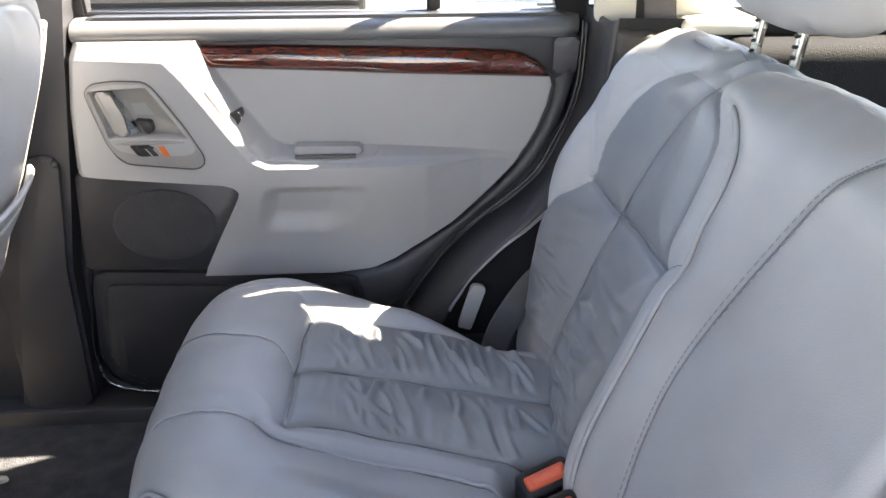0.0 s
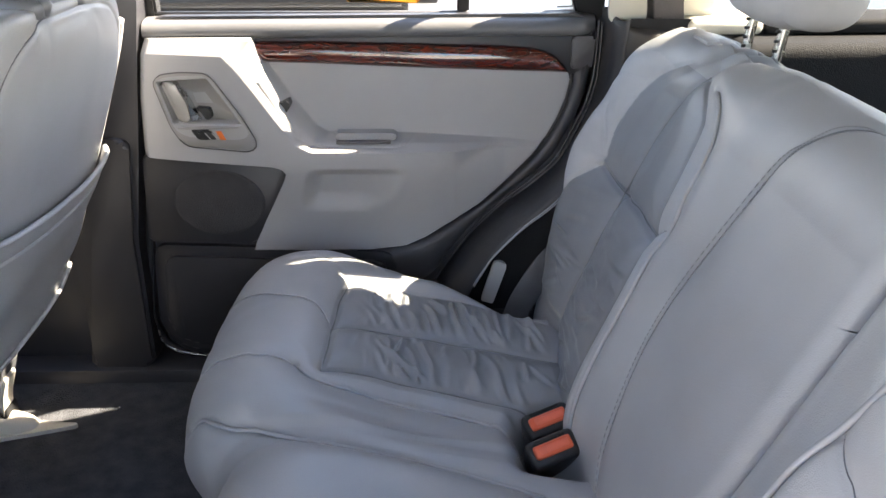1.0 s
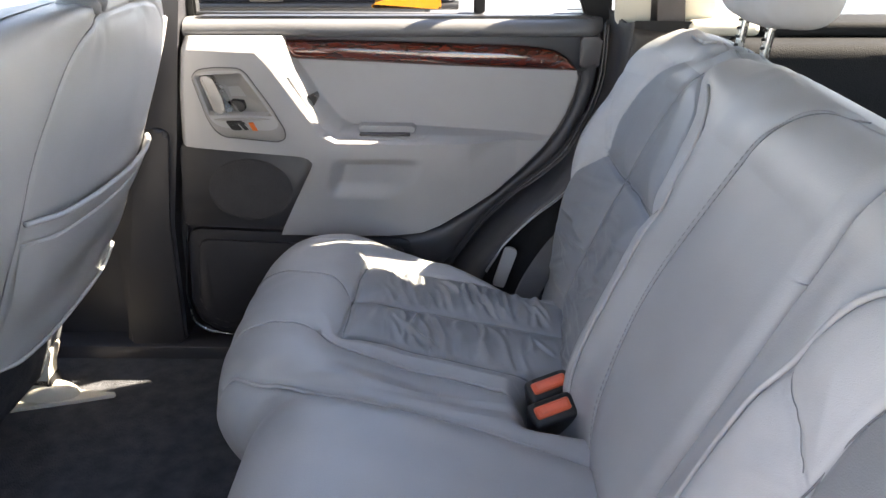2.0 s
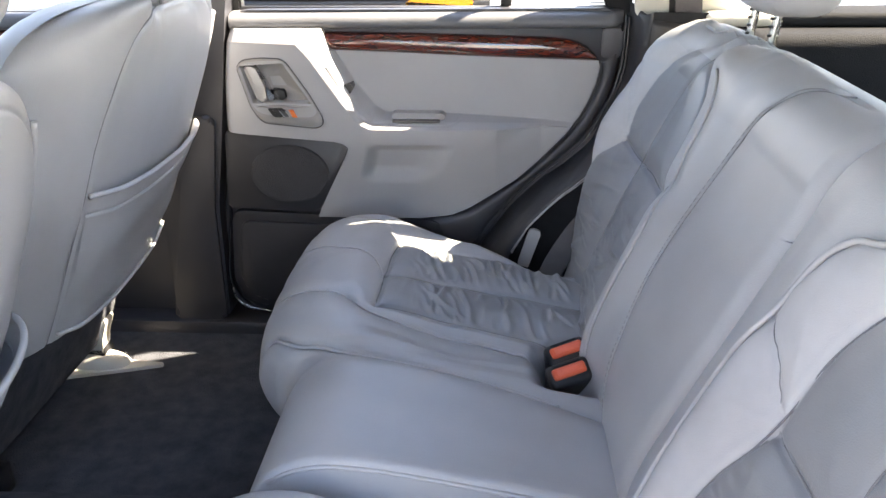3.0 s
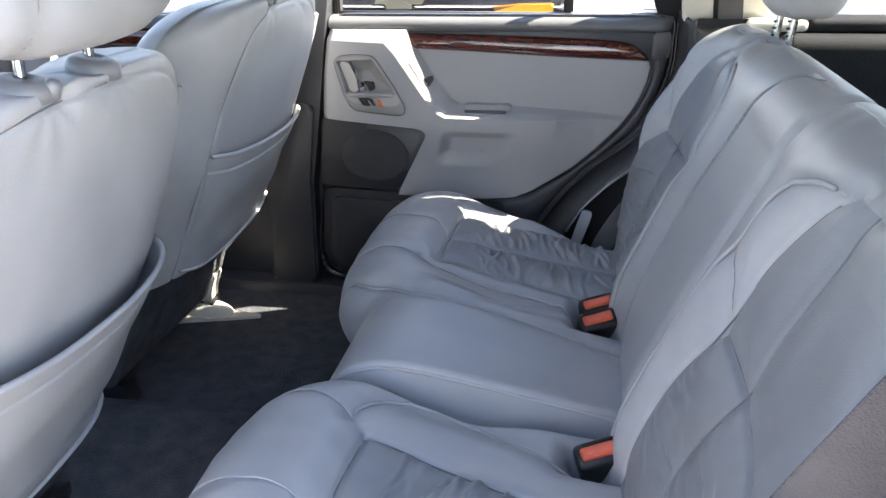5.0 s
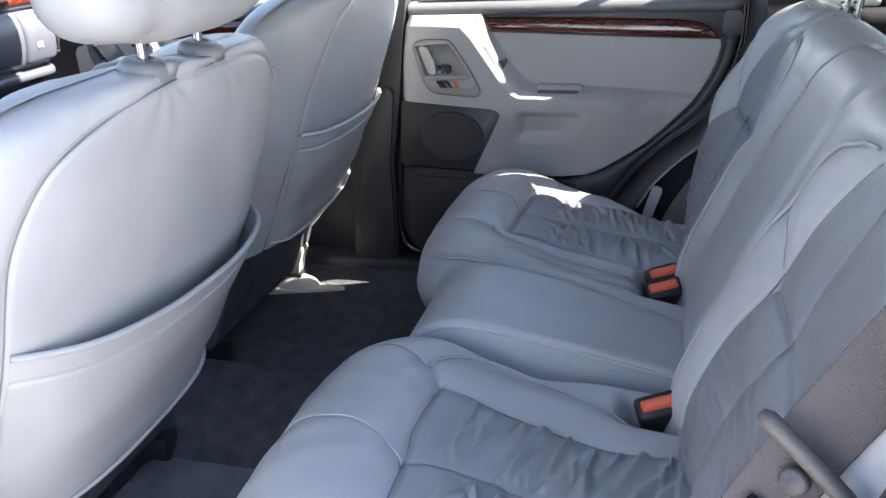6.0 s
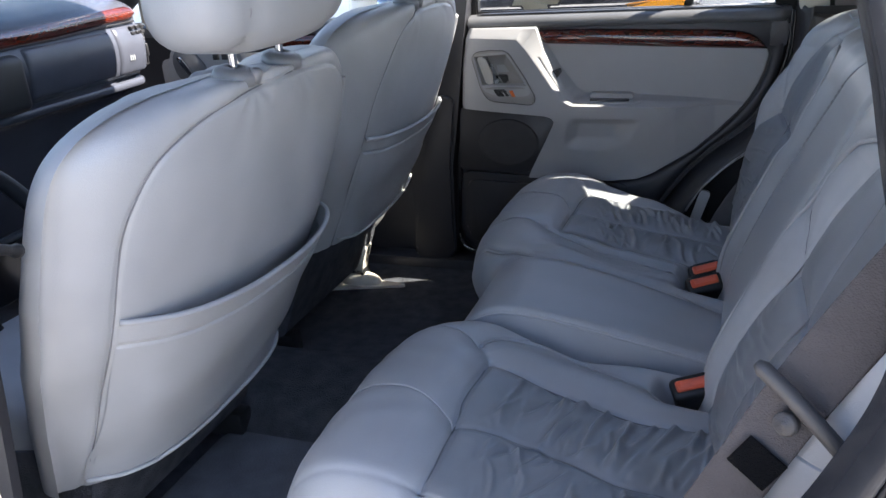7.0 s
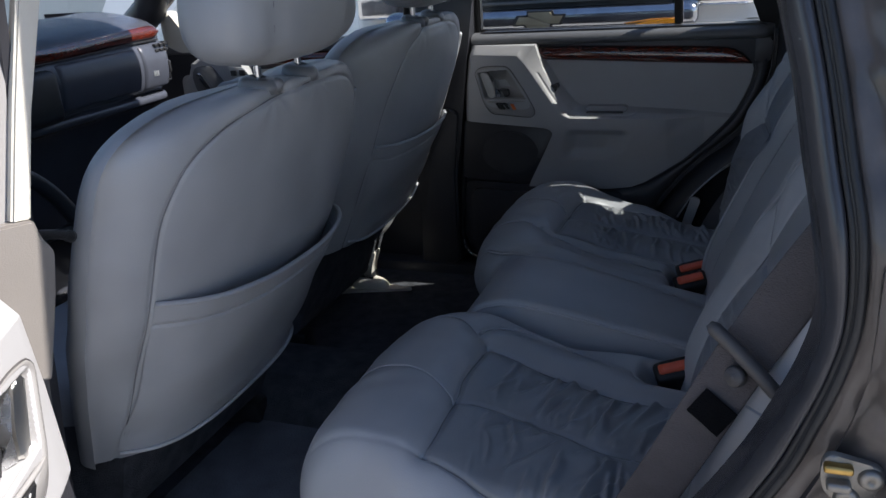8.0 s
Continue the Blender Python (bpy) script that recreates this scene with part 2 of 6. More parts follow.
def tubes_part(name, paths, radius, mat, parent=None, label="", sides=5):
    """Many short threads in one mesh."""
    verts, faces = [], []
    for path in paths:
        rings = tube_points(path, radius, sides)
        base, n = len(verts), len(rings)
        verts += rings.reshape(-1, 3).tolist()
        for i in range(n - 1):
            for j in range(sides):
                k = (j + 1) % sides
                faces.append((base + i * sides + j, base + (i + 1) * sides + j, base + (i + 1) * sides + k, base + i * sides + k))
    data = bpy.data.meshes.new(name)
    data.from_pydata(verts, [], faces)
    return tagged(mesh_object(name, data, mat, parent, label), kind="stuff")


def smooth_path(points, n=40):
    """A Catmull-Rom curve through the points."""
    p = np.asarray(points, float)
    p = np.vstack([2 * p[0] - p[1], p, 2 * p[-1] - p[-2]])
    out = []
    segs = len(p) - 3
    for s in np.linspace(0, segs - 1e-9, n):
        i = int(s)
        f = s - i
        a, b, c, d = p[i:i + 4]
        out.append(0.5 * (2 * b + (c - a) * f + (2 * a - 5 * b + 4 * c - d) * f * f + (3 * b - a - 3 * c + d) * f ** 3))
    return np.array(out)


def box_bm(lo, hi, bevel=0.004, segments=2):
    bm = bmesh.new()
    bmesh.ops.create_cube(bm, size=1.0)
    lo, hi = Vector(lo), Vector(hi)
    for v in bm.verts:
        v.co = Vector(((v.co[i] + 0.5) * (hi[i] - lo[i]) + lo[i] for i in range(3)))
    if bevel:
        bmesh.ops.bevel(bm, geom=list(bm.edges), offset=bevel, segments=segments, profile=0.5, affect="EDGES")
    return bm


def slab_bm(outline, axis, d0, d1, bevel=0.003, segments=2):
    """An outline of (p, q) pairs pushed from d0 to d1 along an axis: 'y' takes (x, z), 'x' takes (y, z), 'z' takes (x, y)."""
    def put(p, q, d):
        return {"y": (p, d, q), "x": (d, p, q), "z": (p, q, d)}[axis]
    bm = bmesh.new()
    low = [bm.verts.new(put(p, q, d0)) for p, q in outline]
    top = [bm.verts.new(put(p, q, d1)) for p, q in outline]
    n = len(low)
    bm.faces.new(low)
    cap = bm.faces.new(top)
    for i in range(n):
        bm.faces.new((low[i], low[(i + 1) % n], top[(i + 1) % n], top[i]))
    if bevel:
        bmesh.ops.bevel(bm, geom=list(cap.edges), offset=bevel, segments=segments, profile=0.5, affect="EDGES")
    return bm


def rounded(points, r=0.02, n=5):
    """A polygon with its corners rounded by r."""
    out = []
    k = len(points)
    for i in range(k):
        a, b, c = (Vector(points[(i + j) % k]) for j in (-1, 0, 1))
        ra = min(r, (a - b).length * 0.45, (c - b).length * 0.45)
        p, q = b + (a - b).normalized() * ra, b + (c - b).normalized() * ra
        for f in np.linspace(0, 1, n):
            out.append(tuple((1 - f) ** 2 * p + 2 * f * (1 - f) * b + f * f * q))
    return out


def lathe_points(profile, centre, axis, n=24):
    """Rings of (radius, height) turned round an axis through centre."""
    axis = Vector(axis).normalized()
    u = axis.orthogonal().normalized()
    w = axis.cross(u)
    rings = []
    for r, h in profile:
        rings.append([Vector(centre) + axis * h + (u * math.cos(a) + w * math.sin(a)) * r for a in np.linspace(0, 2 * np.pi, n, endpoint=False)])
    return np.array([[tuple(v) for v in ring] for ring in rings])


def lathe_part(name, profile, centre, axis, mat, parent=None, label="", n=24):
    return grid_part(name, lathe_points(profile, centre, axis, n), mat, parent, label, close_v=True)


def line_dist(px, py, poly):
    """The distance of every (px, py) from an open polyline."""
    best = np.full(np.shape(px), 1e9)
    for (ax, ay), (bx, by) in zip(poly[:-1], poly[1:]):
        dx, dy = bx - ax, by - ay
        f = np.clip(((px - ax) * dx + (py - ay) * dy) / (dx * dx + dy * dy + 1e-12), 0, 1)
        best = np.minimum(best, np.hypot(px - ax - f * dx, py - ay - f * dy))
    return best


def curve2(points, n=24):
    return [tuple(p) for p in smooth_path([(a, b, 0) for a, b in points], n)[:, :2]]


def step(x, lo, hi):
    f = np.clip((x - lo) / (hi - lo), 0, 1)
    return f * f * (3 - 2 * f)


def normals_of(points):
    du, dv = np.gradient(points, axis=0), np.gradient(points, axis=1)
    n = np.cross(du, dv)
    return n / (np.linalg.norm(n, axis=2, keepdims=True) + 1e-12)


def spread(lo, hi, n, ends=0.3):
    """n values from lo to hi, closer together at both ends."""
    f = np.linspace(0, 1, n)
    g = 0.5 - 0.5 * np.cos(np.pi * f)
    return lo + (hi - lo) * ((1 - ends) * f + ends * g)

YC = 0.51            # the car's middle line
DOOR_Y = 1.27        # face of the far door's trim; the near door is its mirror image
GROUND_Z = -0.45

# ---- rear seat cushion ----
def cushion_form(side):
    """Sections of the bench: +1 the larger part with the middle place, -1 the single place."""
    lo, hi = (-0.137, 0.66) if side > 0 else (-0.66, -0.143)
    yy = spread(lo, hi, 360 if side > 0 else 260, 0.5)
    a = np.concatenate([np.linspace(0, 1, 210, endpoint=False), np.linspace(1, 2, 60, endpoint=False), np.linspace(2, 3, 14)])
    A, Y = np.meshgrid(a, yy, indexing="ij")
    V = np.abs(Y)
    seat = step(V, 0.11, 0.20)
    xf = -0.262 - 0.082 * seat + 0.75 * seat * np.maximum(0, np.abs(V - 0.40) - 0.06) ** 2
    zt = 0.318 + 0.010 * seat - 0.25 * np.maximum(0, np.abs(V - 0.42) - 0.08) ** 2 * seat
    R, RZ = 0.135, 0.15
    xc = xf + R
    f1, f2, f3 = np.clip(A, 0, 1), np.clip(A - 1, 0, 1), np.clip(A - 2, 0, 1)
    x_top = 0.27 - f1 * (0.27 - xc)
    d = x_top - xc
    # the middle place falls evenly; behind the roll of the others the cushion is sat in
    z_top = zt - (1 - seat) * 0.235 * d * d / (d + 0.10) - seat * (0.050 * step(d, 0.02, 0.19) + 0.055 * np.maximum(0, d - 0.15))
    ang = f2 * np.pi / 2
    x = np.where(A < 1, x_top, xc - R * np.sin(ang))
    z = np.where(A < 1, z_top, zt - RZ * (1 - np.cos(ang)))
    x = x + f3 * 0.12 + 0.045 * f2 ** 3
    z = z - f3 * (zt - RZ - 0.02)
    u = np.where(A < 1, x_top, xc - 0.142 * ang) - f3 * 0.15
    # rounded flanks
    outer = 0.66 - V
    r = 0.085 + 0.05 * step(x, 0.0, 0.2)
    drop = np.where(outer < r, 1 - np.sqrt(np.clip(1 - (1 - outer / r) ** 2, 0, 1)), 0)
    z = z - drop * (z - 0.03)
    x = x + drop * 0.05 * step(-x, 0.15, 0.3)
    inner = (Y + 0.137) if side > 0 else (-0.143 - Y)
    ri = 0.022 if side > 0 else 0.03
    drop_i = np.where(inner < ri, 1 - np.sqrt(np.clip(1 - (1 - inner / ri) ** 2, 0, 1)), 0)
    z = z - drop_i * (z - 0.05)
    if side < 0:
        z = z - 0.012 * step(-inner, -0.10, 0.0)
    # the outer end is widest at the front and draws in towards the backrest
    if side > 0:
        reach = np.interp(x, [-0.34, -0.25, -0.15, -0.05, 0.02, 0.06, 0.10, 0.14, 0.25], [0.685, 0.698, 0.700, 0.700, 0.675, 0.645, 0.615, 0.580, 0.54])
        Y = np.where(Y > 0.40, 0.40 + (Y - 0.40) * (reach - 0.40) / 0.26, Y)
        V = np.abs(Y)
    # hollows where the buckles stand
    for hy in ((0.148, 0.205) if side > 0 else (-0.222,)):
        z = z - np.where(A < 1, 0.060 * np.exp(-((x - 0.165) / 0.040) ** 4 - ((Y - hy) / 0.036) ** 4), 0)
    P = np.stack([x, YC + Y, z], axis=-1)
    return P, u, Y, V


CUSH_POINTS = {
    1: {
        "insert_front": [(-0.112, 0.545), (-0.122, 0.498), (-0.126, 0.401), (-0.129, 0.283)],
        "insert_inner": [(-0.129, 0.283), (-0.066, 0.300), (-0.003, 0.290), (0.05, 0.275), (0.125, 0.252), (0.168, 0.237), (0.25, 0.22)],
        "insert_outer": [(-0.112, 0.545), (-0.041, 0.567), (0.036, 0.549), (0.128, 0.520), (0.195, 0.483), (0.25, 0.46)],
        "centre": [(-0.124, 0.403), (-0.06, 0.420), (0.0, 0.418), (0.06, 0.402), (0.128, 0.384), (0.185, 0.368), (0.25, 0.35)],
        "wing": [(-0.166, 0.278), (-0.144, 0.255), (-0.115, 0.250), (-0.07, 0.252), (-0.003, 0.243), (0.061, 0.225), (0.10, 0.210), (0.138, 0.198), (0.25, 0.17)],
        "roll_inner": [(-0.166, 0.278), (-0.217, 0.284), (-0.263, 0.294), (-0.309, 0.303), (-0.37, 0.29)],
        "roll_centre": [(-0.124, 0.403), (-0.176, 0.440), (-0.234, 0.458), (-0.304, 0.485), (-0.37, 0.5)],
        "roll_outer": [(-0.116, 0.549), (-0.15, 0.582), (-0.19, 0.594), (-0.30, 0.60)],
        "flank": [(-0.34, 0.212), (-0.29, 0.196), (-0.249, 0.168), (-0.2, 0.149), (-0.13, 0.124), (-0.032, 0.106), (0.072, 0.085), (0.139, 0.07), (0.25, 0.04)],
    },
    -1: {
        "insert_front": [(-0.115, 0.583), (-0.116, 0.508), (-0.118, 0.441), (-0.125, 0.37), (-0.119, 0.27)],
        "insert_inner": [(-0.119, 0.27), (-0.043, 0.277), (0.054, 0.307), (0.126, 0.322), (0.25, 0.309)],
        "insert_outer": [(-0.115, 0.583), (-0.063, 0.589), (-0.004, 0.602), (0.12, 0.609), (0.25, 0.599)],
        "centre": [(-0.118, 0.441), (-0.072, 0.426), (-0.031, 0.423), (0.008, 0.433), (0.113, 0.466), (0.25, 0.468)],
        "wing": [(-0.144, 0.244), (-0.138, 0.22), (-0.114, 0.188), (-0.048, 0.168), (0.038, 0.189), (0.135, 0.244), (0.25, 0.258)],
        "roll_inner": [(-0.144, 0.246), (-0.185, 0.225), (-0.227, 0.209), (-0.3, 0.2), (-0.37, 0.2)],
        "roll_centre": [(-0.118, 0.441), (-0.139, 0.434), (-0.187, 0.412), (-0.229, 0.408), (-0.28, 0.402), (-0.37, 0.4)],
        "roll_outer": [(-0.115, 0.583), (-0.145, 0.589), (-0.2, 0.589), (-0.301, 0.589)],
        "flank": [(-0.34, 0.17), (-0.2, 0.165), (0.0, 0.165), (0.25, 0.165)],
    },
}
CUSH_SETS = {k: {name: curve2(pts, 36) for name, pts in d.items()} for k, d in CUSH_POINTS.items()}


def across(points, u):
    """The second value of a seam at u, for seams that run from front to rear."""
    p = sorted(points)
    return np.interp(u, [q[0] for q in p], [q[1] for q in p])


def inside_insert(u, V, side):
    c = CUSH_SETS[side]
    front = np.interp(V, [q[1] for q in sorted(c["insert_front"], key=lambda q: q[1])], [q[0] for q in sorted(c["insert_front"], key=lambda q: q[1])])
    return (u > front) & (V > across(c["insert_inner"], u)) & (V < across(c["insert_outer"], u))


def wrinkles(u, v, seed, amp, u0, u1, v0, v1, count=26):
    """Pulled folds of loose leather: narrow soft ridges that run across the seat, crisp on one flank."""
    rng = np.random.RandomState(seed)
    out = np.zeros_like(u)
    for _ in range(count):
        cu, cv = rng.uniform(u0, u1), rng.uniform(v0, v1)
        ang = np.pi / 2 + rng.normal(0.12, 0.22)
        length, width = rng.uniform(0.022, 0.060), rng.uniform(0.0026, 0.0055)
        bend = rng.normal(0, 1.2)
        du, dv = u - cu, v - cv
        along = du * np.cos(ang) + dv * np.sin(ang)
        off = -du * np.sin(ang) + dv * np.cos(ang) + bend * along ** 2
        w = np.where(off > 0, width * 0.7, width * 1.5)
        fade = np.exp(-(along / length) ** 4) * (1 - 0.35 * np.clip(along / length, -1, 1))
        out += rng.uniform(0.35, 1.0) * fade * (np.exp(-(off / w) ** 2) - 0.5 * np.exp(-((off - 1.9 * width) / width) ** 2))
    return amp * out


def cushion(side, owner):
    P, u, Y, V = cushion_form(side)
    CUSH = CUSH_SETS[side]
    n = normals_of(P)
    n *= np.sign(n[60, n.shape[1] // 2, 2])
    seat_mask = step(V, 0.14, 0.16)
    disp = np.zeros_like(u)
    d_all = np.full(u.shape, 1e9)
    for key in ("insert_front", "insert_inner", "insert_outer", "centre", "wing", "roll_inner", "roll_centre", "roll_outer"):
        d = line_dist(u, V, CUSH[key])
        deep = {"centre": 0.0035, "insert_front": 0.006, "roll_centre": 0.0014, "roll_inner": 0.002, "roll_outer": 0.0014}.get(key, 0.0045)
        disp -= deep * np.exp(-(d / 0.004) ** 2) + deep * 0.9 * np.exp(-(d / 0.018) ** 2)
        if not key.startswith("roll"):
            d_all = np.minimum(d_all, d)
    ins = inside_insert(u, V, side)
    fade = step(u, -0.10, -0.02) * step(line_dist(u, V, CUSH["centre"]), 0.0, 0.02)
    disp += np.where(ins, wrinkles(u, V, 3 if side > 0 else 8, 0.0062, -0.09, 0.20, 0.27, 0.60, 70) * (0.15 + 0.85 * fade) * step(d_all, 0.0, 0.025), 0)
    # gathers pulled out of the inner and front seams
    edge_v = across(CUSH["insert_inner"], u)
    dv = V - edge_v
    ph = (u + 0.30 * dv + 0.006 * np.sin(41 * V + 3 * side) + 0.004 * np.sin(97 * u)) / 0.031
    fold = (0.5 + 0.5 * np.cos(2 * np.pi * ph)) ** 3.0
    strength = 0.55 + 0.45 * np.sin(1.7 * ph + 0.8 * side)
    reach = np.exp(-(dv / (0.085 + 0.035 * np.sin(2.3 * ph))) ** 2) * step(dv, 0.0, 0.012)
    disp += np.where(ins, (0.013 if side < 0 else 0.006) * fold * strength * reach * step(u, -0.095, -0.03), 0)
    disp += seat_mask * 0.006 * step(d_all, 0.0, 0.05) * np.where(ins, 0.4, 1.0)
    d = line_dist(u, V, CUSH["flank"])
    if side > 0:
        keep = Y > 0
        disp -= np.where(keep, 0.006 * np.exp(-(d / 0.005) ** 2) + 0.006 * np.exp(-(d / 0.02) ** 2), 0)
        mid = np.where(Y < 0.12, 1 - step(np.abs(Y + 0.012), 0.09, 0.14), 0)
        disp += mid * 0.006
    disp += 0.0012 * np.sin(37 * u + 4 * np.sin(21 * Y)) * np.sin(29 * Y + 2.0) * seat_mask
    P = P + n * disp[..., None]
    fu, fY, fV = (0.25 * (q[:-1, :-1] + q[1:, :-1] + q[1:, 1:] + q[:-1, 1:]) for q in (u, Y, V))
    f_ins = inside_insert(fu, fV, side)
    wing_in = across(CUSH["wing"], fu)
    wing_out = across(CUSH["insert_inner"], fu)
    f_wing = (fu > CUSH["wing"][0][0] + 0.003) & (fV > wing_in) & (fV < wing_out) & ~f_ins
    f_mid = (fY < across(CUSH["flank"], fu)) if side > 0 else np.zeros_like(f_ins)
    f_roll = (fu < -0.12) & ~f_mid & ~f_wing & ~f_ins
    f_side = ~f_ins & ~f_wing & ~f_mid & ~f_roll
    half = across(CUSH["centre"], fu)
    grid_part("cushion_insert", P, LEATHER_INSERT, owner, "dark grey wrinkled leather insert", f_ins & (fV < half))
    grid_part("cushion_insert", P, LEATHER_INSERT, owner, "dark grey wrinkled leather insert", f_ins & (fV >= half))
    grid_part("cushion_roll", P, LEATHER, owner, mask=f_roll)
    grid_part("cushion_wing", P, LEATHER, owner, "smooth grey leather wing", f_wing)
    grid_part("cushion_side", P, LEATHER, owner, mask=f_side)
    if side > 0:
        grid_part("middle_cushion", P, LEATHER, owner, "flat plain middle place", f_mid)
    # piping laid along the seams
    def lay(key, lift, radius, lo=0.0, hi=1.0, name="piping", mat=PIPING):
        pts = CUSH[key][int(lo * 35):int(hi * 35) + 1]
        path = []
        for cu, cv in pts:
            k = np.argmin((u - cu) ** 2 + (Y - side * cv) ** 2)
            path.append(P.reshape(-1, 3)[k] + n.reshape(-1, 3)[k] * lift)
        path = smooth_path(np.array(path)[::3], 60)
        tube_part(name, path, radius, mat, owner, sides=6)
    lay("wing", 0.0025, 0.0028, 0.04, 0.97)
    lay("roll_inner", 0.0015, 0.0016)
    lay("roll_centre", 0.0015, 0.0013)
    for key in ("insert_front", "insert_inner", "insert_outer", "centre"):
        lay(key, 0.0002, 0.0011, 0.0, 0.97, "seam", SEAM)
    if side > 0:
        lay("flank", 0.003, 0.0028, 0.05, 0.95)
    return P


seat_large = thing("rear_bench", (0, YC + 0.25, 0.0), "grey leather rear bench, wrinkled inserts and plain middle place", "car seat", "rear benches")
P_LARGE = cushion(+1, seat_large)
seat_small = thing("rear_bench", (0, YC - 0.4, 0.0), "grey leather single rear bench place beside the open door", "car seat", "rear benches")
cushion(-1, seat_small)
# piping on the raised edge of the middle place
edge = P_LARGE[8:240:9, 14]
tube_part("piping", smooth_path(edge, 60), 0.003, PIPING, seat_large, sides=6)
for who, lo, hi in ((seat_large, YC - 0.13, YC + 0.60), (seat_small, YC - 0.62, YC - 0.17)):
    part("seat_frame", box_bm((-0.20, lo, 0.012), (0.26, hi, 0.07), 0.01), BLACK, who, "black seat frame underneath")

# ---- rear backrest ----
BACK_POINTS = {
    1: {
        "cross": [(0.504, 0.272), (0.500, 0.359), (0.494, 0.427), (0.492, 0.481), (0.501, 0.531)],
        "centre": [(0.20, 0.425), (0.365, 0.43), (0.45, 0.44), (0.55, 0.437), (0.61, 0.425), (0.69, 0.395), (0.73, 0.39)],
        "insert_inner": [(0.22, 0.23), (0.314, 0.233), (0.405, 0.246), (0.476, 0.262), (0.504, 0.273), (0.532, 0.287), (0.581, 0.298), (0.629, 0.312), (0.665, 0.34), (0.70, 0.38)],
        "insert_outer": [(0.22, 0.612), (0.344, 0.612), (0.40, 0.605), (0.45, 0.573), (0.501, 0.532), (0.558, 0.535), (0.60, 0.531), (0.624, 0.525), (0.66, 0.50), (0.71, 0.45)],
        "arch": [(0.22, 0.178), (0.314, 0.184), (0.355, 0.190), (0.418, 0.196), (0.486, 0.203), (0.53, 0.214), (0.577, 0.222), (0.62, 0.236), (0.66, 0.264), (0.685, 0.30), (0.694, 0.33)],
        "wing_split": [(0.540, 0.218), (0.526, 0.240), (0.506, 0.270)],
        "outer_split": [(0.515, 0.533), (0.545, 0.548), (0.582, 0.572)],
    },
    -1: {
        "cross": [(0.490, 0.283), (0.486, 0.361), (0.479, 0.407), (0.470, 0.47), (0.465, 0.50), (0.46, 0.55)],
        "centre": [(0.20, 0.39), (0.30, 0.388), (0.402, 0.378), (0.479, 0.398), (0.55, 0.397), (0.63, 0.408), (0.69, 0.41), (0.73, 0.41)],
        "insert_inner": [(0.22, 0.255), (0.281, 0.257), (0.405, 0.256), (0.492, 0.280), (0.583, 0.288), (0.654, 0.328), (0.70, 0.36)],
        "insert_outer": [(0.22, 0.555), (0.40, 0.565), (0.55, 0.56), (0.66, 0.53), (0.71, 0.50)],
        "arch": [(0.22, 0.20), (0.341, 0.194), (0.429, 0.180), (0.50, 0.182), (0.556, 0.189), (0.624, 0.212), (0.657, 0.250), (0.677, 0.295), (0.689, 0.342)],
        "wing_split": [(0.556, 0.189), (0.535, 0.238), (0.505, 0.276)],
        "outer_split": [(0.46, 0.55), (0.50, 0.58), (0.55, 0.60)],
    },
}
BACK_SETS = {k: {name: curve2(pts, 36) for name, pts in d.items()} for k, d in BACK_POINTS.items()}
STITCH = curve2([(0.22, 0.06), (0.318, 0.092), (0.402, 0.128), (0.466, 0.139), (0.543, 0.131), (0.66, 0.105), (0.723, 0.084), (0.769, 0.057), (0.790, 0.018), (0.797, -0.04)], 40)


